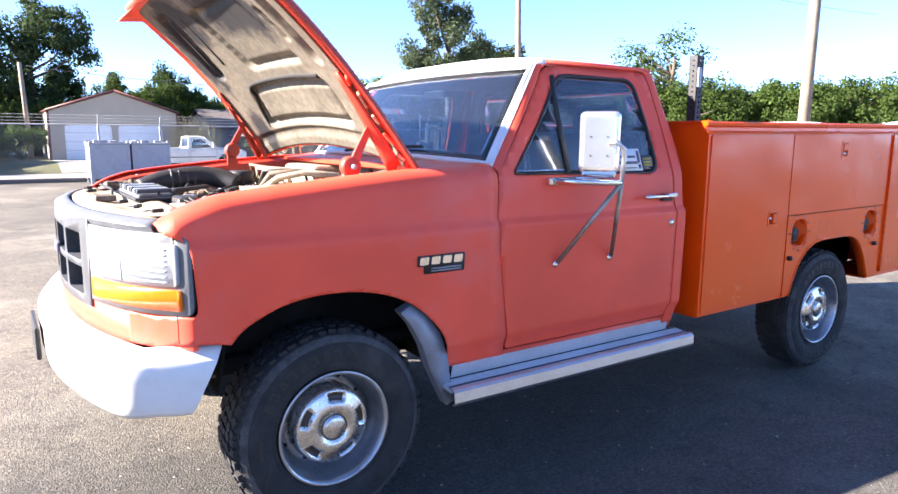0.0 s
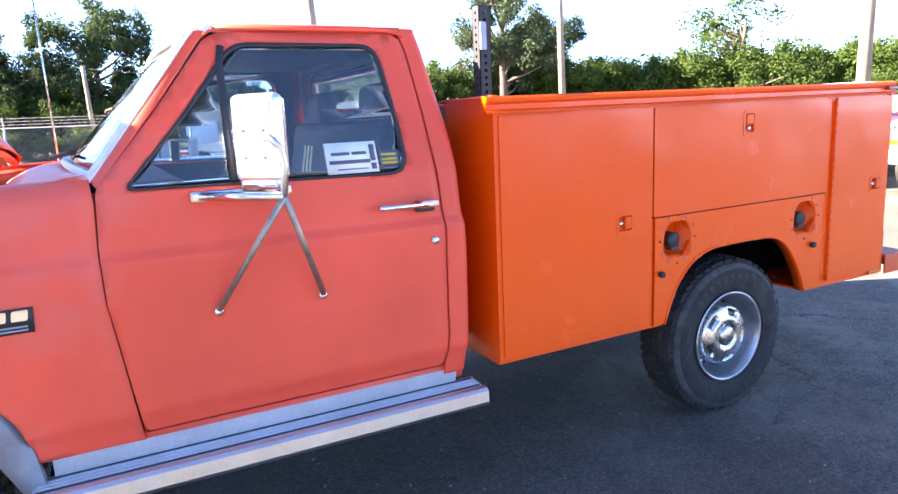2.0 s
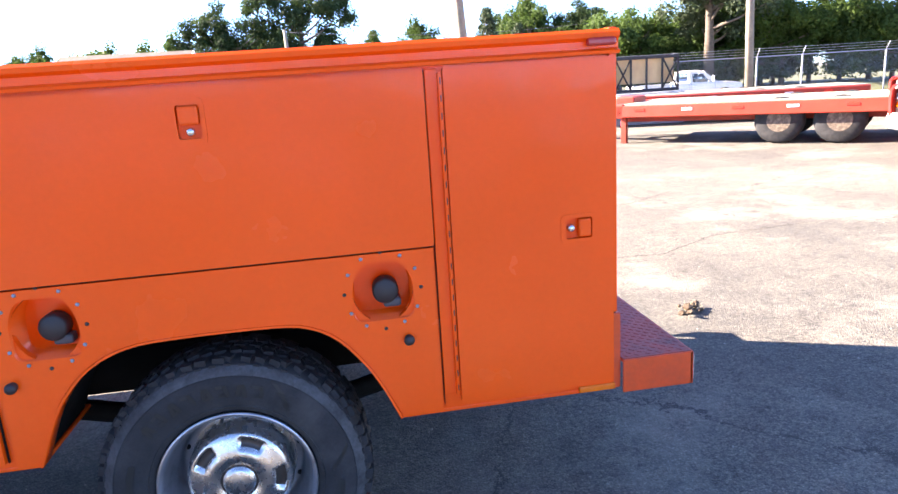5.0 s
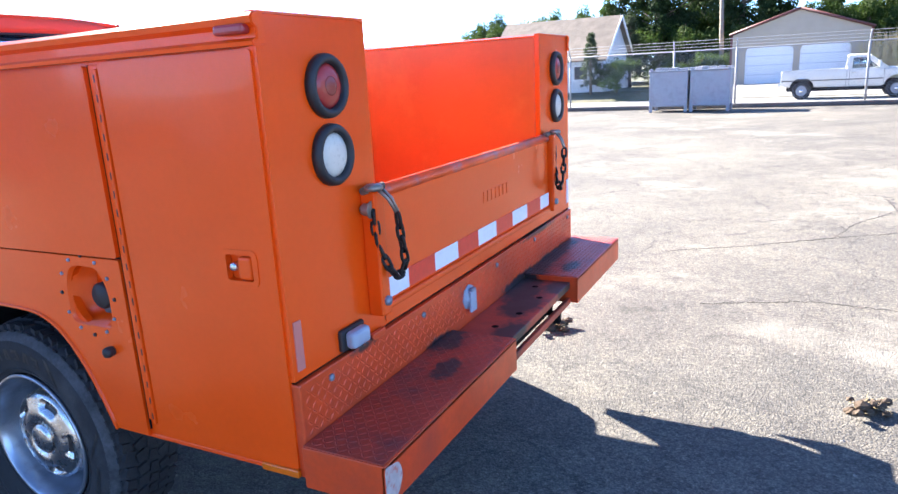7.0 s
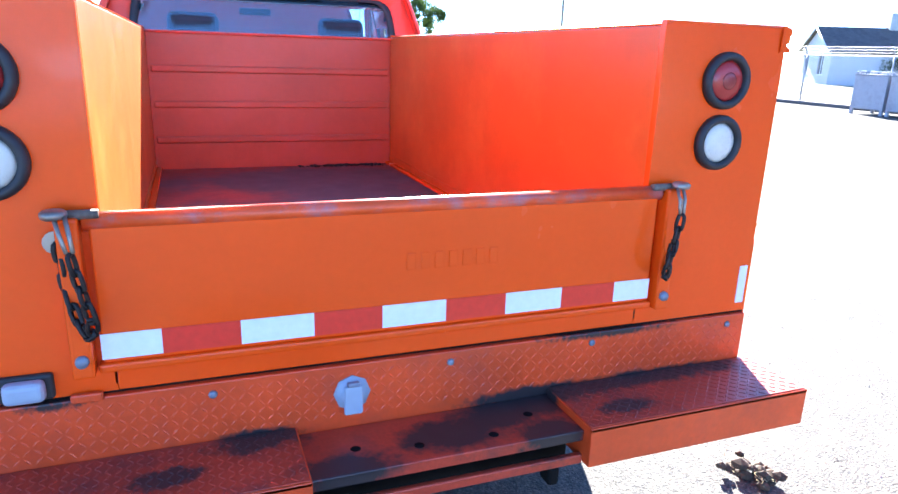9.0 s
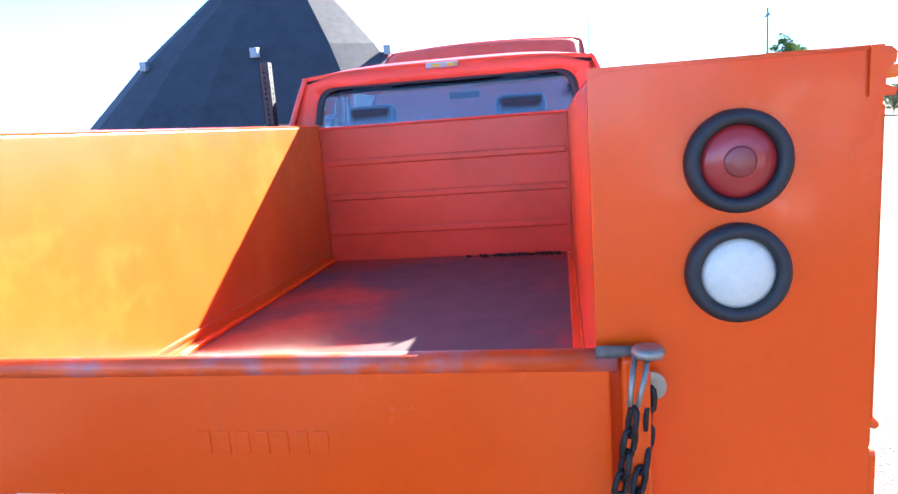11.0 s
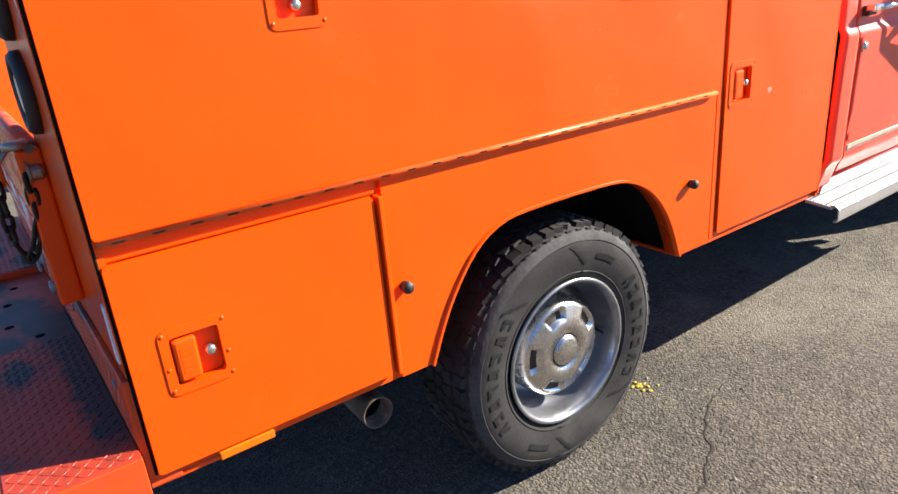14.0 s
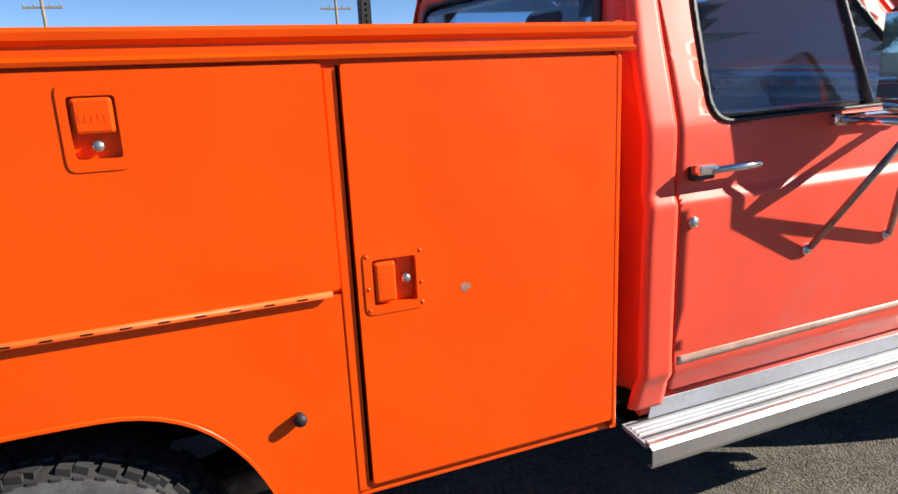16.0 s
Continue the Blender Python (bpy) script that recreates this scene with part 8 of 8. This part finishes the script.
    def roof_top(u, v):
        y = -1 + 2 * v
        return Vector((-0.60 + 0.78 * u, y * 0.745, 1.785 + 0.055 * (1 - y ** 4) * min(1.0, 0.3 + 5 * min(u, 1 - u))))
    part("roof", grid(14, 16, roof_top, (0, 0, 1), 0.03), hoodmat, p)
    ws = part("windscreen", grid(6, 14, lambda u, v: Vector((-1.29 + 0.71 * u - 0.07 * (1 - (2 * v - 1) ** 2) * (1 - u), (-0.85 + 1.7 * v) * (1 - 0.13 * u), 1.235 + 0.545 * u)), (-1, 0, 0.4), 0.006), GLASS, p)
    ws.visible_shadow = False
    part("windscreen_seal", tube([(-1.30, -0.85, 1.235), (-1.36, -0.4, 1.238), (-1.37, 0, 1.24), (-1.36, 0.4, 1.238), (-1.30, 0.85, 1.235)], 0.018, 6), BLACK, p)
    bw = part("back_pane", box((0.15, -0.66, 1.32), (0.158, 0.66, 1.72), 0.002), GLASS, p)
    bw.visible_shadow = False
    part("cab_back", skin([(-0.93, 0.62), (0.93, 0.62), (0.92, 1.22), (0.73, 1.79), (-0.73, 1.79), (-0.92, 1.22)], lambda u, v: Vector((0.19 - 0.06 * max(0, v - 1.22), u, v)), (1, 0, 0), 0.03, holes=[[(-0.68, 1.30), (0.68, 1.30), (0.62, 1.73), (-0.62, 1.73)]], smooth=False), body, p)
    part("dashboard", box((-1.26, -0.85, 0.95), (-0.86, 0.85, 1.22), 0.05, 3), INTERIOR, p)
    part("bench_seat", box((-0.30, -0.78, 0.72), (0.08, 0.78, 1.36), 0.06, 3), INTERIOR, p)
    part("steering_wheel", tube([pose(-0.72, -0.40, 1.24, 0, 35, 0) @ Vector((0, 0.18 * math.cos(k * 0.524), 0.18 * math.sin(k * 0.524))) for k in range(12)], 0.014, 6, closed=True), INTERIOR, p)
    part("load_bed", box((0.25, -0.90, 0.72), (2.70, 0.90, 0.80), 0.01), DARK, p)
    part("tailgate", box((2.66, -0.90, 0.66), (2.74, 0.90, 1.19), 0.02), body, p)
    part("underbody", box((-2.3, -0.80, 0.35), (2.5, 0.80, 0.72), 0.05), DARK, p)

    def front(z0, z1, lo, hi, off, nm, mt, parent=p):
        def place(u, v):
            y = lo + (hi - lo) * v
            return Vector((-2.67 - off + 0.13 * (abs(y) / 0.9) ** 3 + 0.04 * u, y, z0 + (z1 - z0) * u))
        return part(nm, grid(3, 12, place, (-1, 0, 0), 0.03), mt, parent)
    front(0.66, 1.08, -0.875, 0.875, 0.0, "nose_panel", hoodmat)
    gr = front(0.76, 1.04, -0.50, 0.50, 0.012, "grille", DARK)
    for k in range(4):
        front(0.775 + k * 0.077, 0.797 + k * 0.077, -0.49, 0.49, 0.028, "grille_bar", GREYLIGHT, gr)
    for k in range(3):
        part("grille_post", box((-2.715, -0.265 + k * 0.25, 0.775), (-2.68, -0.235 + k * 0.25, 1.03), 0.006), GREYLIGHT, gr)
    for s_ in (-1, 1):
        a, b = sorted((s_ * 0.53, s_ * 0.865))
        front(0.885, 1.03, a, b, 0.014, "headlamp", LENS)
        front(0.785, 0.868, a, b, 0.014, "turn_signal", AMBER)

    def bumper(u, v):
        y = -0.98 + 1.96 * v
        z, d = ((0.70, 0.08), (0.705, 0.01), (0.66, -0.02), (0.58, -0.025), (0.50, 0.0), (0.47, 0.05))[round(u * 5)]
        return Vector((-2.76 + d + 0.22 * (abs(y) / 0.98) ** 4, y, z))
    part("front_bumper", grid(5, 24, bumper, (-1, 0, 0), 0.01), WHITE, p)
    part("rear_bumper", box((2.72, -0.95, 0.48), (2.88, 0.95, 0.64), 0.03), CHROME, p)
    part("bumper_bracket", box((-2.74, -0.5, 0.5), (-2.3, 0.5, 0.66), 0.02), DARK, p)
    for s_ in (-1, 1):
        for wx in (-1.62, 1.90):
            w = part("wheel", revolve([(0.20, -0.10), (0.33, -0.115), (0.365, -0.095), (0.378, -0.05), (0.378, 0.05), (0.365, 0.095), (0.33, 0.115), (0.20, 0.10)], 36, "y"), TYRE, p)
            w.location = (wx, s_ * 0.84, 0.378)
            rim = part("rim", revolve([(0.0, s_ * 0.075), (0.07, s_ * 0.08), (0.085, s_ * 0.05), (0.17, s_ * 0.06), (0.19, s_ * 0.095), (0.215, s_ * 0.112)], 28, "y"), STEEL, w)
            part("hub_cap", revolve([(0.0, s_ * 0.135), (0.06, s_ * 0.13), (0.085, s_ * 0.09), (0.11, s_ * 0.065)], 20, "y"), CHROME, rim)
    return p


WHITECAR = material("white_car_paint", (0.60, 0.58, 0.54), 0.3, 0, 0.03, 2)
REDCAR = material("red_car_paint", (0.40, 0.022, 0.014), 0.35, 0, 0.06, 2)
pickup("white_pickup", 3.95, 33.0, 180, WHITECAR, WHITECAR, "white pickup parked across the street").location.z = -0.445
pickup("red_white_pickup", 10.7, 5.36, 10, REDCAR, WHITECAR, "red and white pickup parked nose to the yard")
pickup("white_nosed_pickup", 11.25, 2.82, 8, WHITECAR, WHITECAR, "white pickup parked nose to the yard")
pickup("white_street_pickup", 17.9, 30.5, 180, WHITECAR, WHITECAR, "white pickup parked on the street behind the fence").location.z = -0.445
pickup("red_pickup", 13.6, 8.6, 8, REDCAR, REDCAR, "red pickup with white bumper beside the fence")


# ---- flatbed trailers ----
def trailer(x, y, turn, L, label, cargo):
    """A low flatbed with a drawbar, its hitch at the origin and the deck towards +x."""
    t = thing("flatbed_trailer", (x, y, 0), turn, label, "trailer", "flatbed trailers")
    for s_ in (-1, 1):
        part("drawbar", box((0, -0.05, 0.50), (2.42, 0.05, 0.76), 0.012, turn=pose(0.1, s_ * 0.10, 0, 0, 0, s_ * 15.5)), TRAILER, t)
        part("side_rail", box((2.3, s_ * 1.22 - 0.05, 0.56), (L, s_ * 1.22 + 0.05, 0.80), 0.015), TRAILER, t)
        part("main_beam", box((2.2, s_ * 0.5 - 0.05, 0.42), (L, s_ * 0.5 + 0.05, 0.74), 0.01), TRAILER, t)
        for k in range(7):
            part("reflector", box((2.7 + k * 0.95, s_ * 1.275 - 0.004, 0.68), (2.90 + k * 0.95, s_ * 1.275 + 0.004, 0.73), 0.0), TAPEWHITE if k % 2 else TAPERED, t)
        for wx in (L - 2.6, L - 1.6):
            w = part("wheel", revolve([(0.20, -0.16), (0.38, -0.17), (0.43, -0.12), (0.43, 0.12), (0.38, 0.17), (0.20, 0.16)], 28, "y"), TYRE, t)
            w.location = (wx, s_ * 0.98, 0.43)
            part("rim", revolve([(0.0, s_ * 0.03), (0.12, s_ * 0.06), (0.20, s_ * 0.10), (0.21, s_ * 0.165)], 20, "y"), RUST, w)
    part("front_beam", box((2.2, -1.27, 0.54), (2.45, 1.27, 0.83), 0.02), TRAILER, t)
    for k in range(10):
        y0 = -1.2 + k * 0.24
        part("deck_plank", box((2.4, y0 + 0.006, 0.77), (L, y0 + 0.234, 0.83), 0.006), WOODDECK, t)
    part("coupler", box((-0.12, -0.08, 0.62), (0.25, 0.08, 0.80), 0.03), TRAILER, t)
    part("jack", tube([(1.0, 0.42, 1.15), (1.0, 0.42, 0.05)], 0.05, 8), TRIMWHITE, t)
    part("jack_foot", box((0.9, 0.32, 0), (1.1, 0.52, 0.05), 0.01), STEEL, t)
    part("landing_leg", box((2.3, -1.0, 0.0), (2.42, -0.88, 0.6), 0.01), TRAILER, t)
    part("air_hose", tube([(0.2, 0.1, 0.75), (0.9, 0.3, 0.45), (1.6, 0.3, 0.4), (2.2, 0.4, 0.7)], 0.02, 6), BLACK, t)
    rb = random.Random(int(L * 10))
    for k in range(7):
        part("load_binder", box((-0.16, -0.05, 0), (0.16, 0.05, 0.13), 0.02, turn=pose(rb.uniform(0.9, 2.2), rb.uniform(-0.35, 0.35), rb.uniform(0.74, 0.88), rb.uniform(-25, 25), rb.uniform(-25, 25), rb.uniform(0, 180))), ORANGE if k % 3 else TRAILER, t)
    part("tool_box", box((2.0, -0.5, 0.74), (2.42, 0.3, 0.96), 0.03), TRAILER, t)
    return t


trailer(5.3, 13.5, -43, 8.0, "long red flatbed trailer with wooden deck", True)
trailer(5.4, 17.6, -20, 9.5, "red flatbed trailer standing behind another", False)


def loading_ramp(x, y, turn):
    r = thing("lattice_frame", (x, y, 0.0), turn, "black lattice steel frame loaded with plywood", "steel frame")
    part("frame_beam", box((0, -0.05, 0.94), (2.9, 0.05, 1.04), 0.01), BLACK, r)
    part("frame_beam", box((0, -0.05, 1.92), (2.9, 0.05, 2.02), 0.01), BLACK, r)
    for k in range(5):
        part("upright", box((k * 0.72 - 0.04, -0.04, 0.94), (k * 0.72 + 0.04, 0.04, 2.0), 0.005), BLACK, r)
    for k in (0, 3):
        for a, b in ((1.0, 1.95), (1.95, 1.0)):
            part("brace", tube([(k * 0.72, 0, a), (k * 0.72 + 0.72, 0, b)], 0.035, 4), BLACK, r)
    part("panel", box((0.05, 0.08, 1.2), (2.7, 0.16, 1.95), 0.0), PLY, r)
    part("bunk", box((-0.1, -0.5, 0.0), (3.0, 0.6, 0.93), 0.02), GALVDULL, r)
    for k in range(9):
        part("slat", box((-1.0 + k * 0.105, 0.25, 1.02), (-1.0 + k * 0.105 + 0.07, 0.29, 1.93), 0.0, turn=pose(0.16, 0, 0, 0, 6, 0)), PLY if k % 4 == 1 else HOUSECREAM, r)
    part("slat_rail", box((-1.0, 0.29, 1.3), (0.0, 0.33, 1.42), 0.0), PLY, r)
    for dx in (-1.15, -0.65):
        part("fork", tube([(dx, 0, 0.95), (dx + 0.02, 0, 2.25)], 0.05, 4), BLACK, r)
        part("fork_foot", box((dx - 0.12, -0.2, 0.90), (dx + 0.18, 0.2, 1.35), 0.02), BLACK, r)
        part("fork_stand", box((dx - 0.1, -0.2, 0.0), (dx + 0.1, 0.2, 0.90), 0.02), TRAILER, r)
    r.scale = (0.62, 1.0, 0.95)


loading_ramp(8.38, 16.5, -12)


# ---- salt dome and far yard ----
def dome():
    d = thing("salt_dome", (-23.5, -9.5, 0), 0, "black shingled salt dome on a concrete ring wall", "dome")
    part("ring_wall", revolve([(7.2, 0.0), (7.2, 1.9), (7.0, 1.9), (7.0, 0.0)], 20, "z", smooth=False), CONCRETE, d)
    part("dome_roof", revolve([(7.5, 1.85), (5.2, 4.3), (2.6, 6.6), (0.9, 7.6), (0.9, 8.1), (0.0, 8.6)], 20, "z", smooth=False), DOME, d)
    for k in range(8):
        a = k * math.pi / 4 + 0.2
        part("roof_vent", box((5.6 * math.cos(a) - 0.12, 5.6 * math.sin(a) - 0.12, 3.9), (5.6 * math.cos(a) + 0.12, 5.6 * math.sin(a) + 0.12, 4.2), 0.02), GALV, d)
    part("entrance_shed", box((-10.5, 2.0, 0), (-5.0, 8.5, 3.9), 0.05), DOME, d)


dome()
sh = thing("pale_shed", (-42, 5.0, -1.6), 0, "long pale blue metal shed far across the yard", "shed")
part("shed_body", box((-3, -2.2, 0), (3, 2.2, 2.9), 0.03), BLUEWALL, sh)
part("shed_roof", box((-3.2, -2.3, 2.9), (3.2, 2.3, 3.0), 0.03), CONCRETE, sh)
for k in range(7):
    pl = thing("plow_blade", (-36.5 - 0.5 * (k % 2), 11.4 + k * 0.72, 0), 15 * k, "curved dark plow blade standing in a row", "plow blade", "plow blades")
    part("blade", grid(8, 2, lambda u, v: Vector((0.5 * math.cos(u * 2.2 - 1.1), -0.6 + 1.2 * v, 1.2 * u)), (1, 0, 0), 0.04), DARK, pl)
    part("blade_edge", grid(8, 1, lambda u, v: Vector((0.5 * math.cos(u * 2.2 - 1.1) + 0.012, -0.62 + 0.13 * v, 1.2 * u)), (1, 0, 0), 0.05), GALVDULL, pl)
for k in range(4):
    tr_ = thing("yard_tractor", (-38, 7.6 + k * 0.95, 0), 20, "distant red yard tractor under a blue roof", "tractor", "yard tractors")
    part("tractor_body", box((-1.2, -0.6, 0.3), (1.2, 0.6, 1.3), 0.12), TRAILER, tr_)
    part("tractor_cab", box((-0.2, -0.7, 1.75), (1.1, 0.7, 1.98), 0.06), TRACTORBLUE, tr_)
    for sx in (-0.05, 1.0):
        for sy in (-0.55, 0.55):
            part("roof_post", tube([(sx, sy, 1.1), (sx, sy, 1.8)], 0.04, 6), TRACTORBLUE, tr_)
    tr_.scale = (0.5, 0.5, 0.5)
    for wx, r_ in ((-0.9, 0.28), (0.7, 0.42)):
        for sy in (-0.5, 0.5):
            part("wheel", revolve([(0.1, -0.1), (r_, -0.1), (r_, 0.1), (0.1, 0.1)], 16, "y", (wx, sy, r_)), TYRE, tr_)


# ---- small things on the ground ----
def dirt_clump(x, y, s, label):
    c = thing("dirt_clump", (x, y, 0), 30, label, "dirt clump")
    rnd = random.Random(7)
    bm = bmesh.new()
    for k in range(26):
        p = Vector((rnd.gauss(0, 0.05), rnd.gauss(0, 0.025), rnd.uniform(0.0, 0.05)))
        bmesh.ops.create_icosphere(bm, subdivisions=1, radius=rnd.uniform(0.012, 0.03), matrix=Matrix.Translation(p) @ Matrix.Diagonal((1.2, 0.9, 0.8, 1)))
    for v in bm.verts:
        v.co = v.co * s + Vector((rnd.uniform(-1, 1), rnd.uniform(-1, 1), 0)) * 0.004
        v.co.z = max(v.co.z, 0.0)
    part("clod", bm, material("dry_mud", (0.085, 0.056, 0.034), 0.95, 0, 0.3, 30, bump=0.3, grain=0.4), c)["kind"] = "stuff"
    gr = bmesh.new()
    for k in range(60):
        a = rnd.uniform(0, 6.28)
        p = Vector((rnd.gauss(0, 0.045), rnd.gauss(0, 0.025), 0.03)) * s
        q = p + Vector((math.cos(a) * 0.05, math.sin(a) * 0.05, rnd.uniform(0.0, 0.04)))
        w = Vector((math.sin(a), -math.cos(a), 0)) * 0.0015
        gr.faces.new([gr.verts.new(p - w), gr.verts.new(p + w), gr.verts.new(q)])
    o = part("straw", gr, STRAW, c)
    o["kind"] = "stuff"


rs_ = random.Random(21)
splash = thing("paint_splash", (-0.48, 0.88, 0.0), 0, "small splash of yellow marking paint on the asphalt", "paint mark")
sp_ = bmesh.new()
for k in range(16):
    c_ = Vector((rs_.gauss(0, 0.020), rs_.gauss(0, 0.016), 0.003))
    r_ = rs_.uniform(0.004, 0.011)
    ring_ = [sp_.verts.new(c_ + Vector((r_ * rs_.uniform(0.6, 1.2) * math.cos(a_), r_ * rs_.uniform(0.6, 1.2) * math.sin(a_), 0.0))) for a_ in [j * math.pi / 4 for j in range(8)]]
    top_ = sp_.verts.new(c_ + Vector((0, 0, 0.002)))
    for j in range(8):
        sp_.faces.new((ring_[j], ring_[(j + 1) % 8], top_))
part("paint_fleck", sp_, YELLOW, splash)["kind"] = "stuff"
dirt_clump(2.42, 0.95, 1.0, "clod of dry mud and straw on the asphalt")
dirt_clump(0.91, 1.42, 1.1, "brown clod of mud and straw beside the step bumper")
reeds = bmesh.new()
rr_ = random.Random(3)
for k in range(500):
    x, y = 5.9 + rr_.gauss(0, 0.55), 39.8 + rr_.gauss(0, 0.4)
    hh = rr_.uniform(1.4, 2.7)
    q = Vector((x + rr_.gauss(0, 0.35), y, hh))
    reeds.faces.new([reeds.verts.new((x - 0.03, y, 0)), reeds.verts.new((x + 0.03, y, 0)), reeds.verts.new(q)])
tagged(finish(reeds, "reed_clump", STRAW), "tall dry ornamental grass beside the garage", "ornamental grass", kind="stuff")
rg_ = random.Random(29)
pebble = bmesh.new()
for k in range(3200):
    x, y = rg_.uniform(-6.0, 6.0), rg_.uniform(-4.5, 6.5)
    r_ = rg_.choice((0.002, 0.003, 0.003, 0.004, 0.005, 0.008))
    e_ = [pebble.verts.new((x + r_ * rg_.uniform(0.6, 1.3) * math.cos(a_), y + r_ * rg_.uniform(0.6, 1.3) * math.sin(a_), 0.0)) for a_ in (0.3, 1.6, 2.7, 3.9, 5.2)]
    t_ = pebble.verts.new((x, y, r_ * rg_.uniform(0.6, 1.0)))
    for j in range(5):
        pebble.faces.new((e_[j], e_[(j + 1) % 5], t_))
tagged(finish(pebble, "loose_gravel", material("stone_chips", (0.24, 0.22, 0.19), 0.9, 0, 0.5, 9)), "loose grey stone chips scattered on the asphalt", "gravel", kind="stuff")


# ---- open cracks in the asphalt ----
def asphalt_crack(way, seed, wide):
    """A jagged open crack along a line on the ground."""
    rnd = random.Random(seed)
    mid = []
    for (xa, ya), (xb, yb) in zip(way, way[1:]):
        n = max(3, int(math.hypot(xb - xa, yb - ya) / 0.025))
        for k in range(n):
            t = k / n
            mid.append(Vector((xa + (xb - xa) * t + rnd.gauss(0, 0.007), ya + (yb - ya) * t + rnd.gauss(0, 0.007), 0)))
    bm = bmesh.new()
    rows = []
    for i, p in enumerate(mid):
        d = (mid[min(i + 1, len(mid) - 1)] - mid[max(i - 1, 0)]).normalized()
        s = Vector((-d.y, d.x, 0)) * wide * rnd.uniform(0.25, 1.0) * math.sin(math.pi * (i + 0.5) / len(mid)) ** 0.4
        rows.append((bm.verts.new(p + s + Vector((0, 0, 0.0015))), bm.verts.new(p + Vector((0, 0, 0.0022))), bm.verts.new(p - s + Vector((0, 0, 0.0015)))))
    for p, q in zip(rows, rows[1:]):
        bm.faces.new((p[0], p[1], q[1], q[0]))
        bm.faces.new((p[1], p[2], q[2], q[1]))
    thicken(bm, 0.001, (0, 0, 1))
    tagged(finish(bm, "asphalt_crack", CRACKDIRT), "dark jagged crack in the grey asphalt", "crack", kind="structure")


CRACKDIRT = material("crack_dirt", (0.032, 0.028, 0.024), 0.95, 0, 0.4, 60)
asphalt_crack([(-0.75, 1.05), (-0.52, 1.12), (-0.32, 1.26), (-0.09, 1.38), (-0.11, 1.50), (-0.14, 1.61), (-0.13, 1.74), (-0.07, 1.86), (0.05, 2.10)], 3, 0.007)
asphalt_crack([(1.20, 3.30), (1.33, 3.38), (1.75, 3.61), (2.40, 4.07), (2.98, 4.42), (3.6, 4.55), (4.4, 5.1)], 5, 0.012)
asphalt_crack([(2.40, 4.07), (2.55, 4.6), (2.95, 5.3), (2.90, 6.1)], 6, 0.010)
asphalt_crack([(1.6, 2.1), (2.2, 2.35), (2.9, 2.3), (3.6, 2.75), (4.8, 2.9)], 8, 0.009)

# ---- black litter blown into the front corner of the bed ----
litter = bmesh.new()
lr = random.Random(21)
for k in range(150):
    p = Vector((-1.285 + abs(lr.gauss(0, 0.018)), lr.choice((lr.uniform(0.10, 0.60), lr.gauss(0.42, 0.07))), 0.845))
    r = lr.uniform(0.003, 0.010)
    bmesh.ops.create_icosphere(litter, subdivisions=1, radius=r, matrix=Matrix.Translation(p + Vector((0, 0, r * 0.4))) @ Matrix.Rotation(lr.uniform(0, 6), 4, "Z") @ Matrix.Diagonal((1.6, 0.8, 0.7, 1)))
tagged(finish(litter, "dirt_litter", GRIMESHADE), "black litter of dirt and leaves along the bed wall", "litter", kind="stuff")
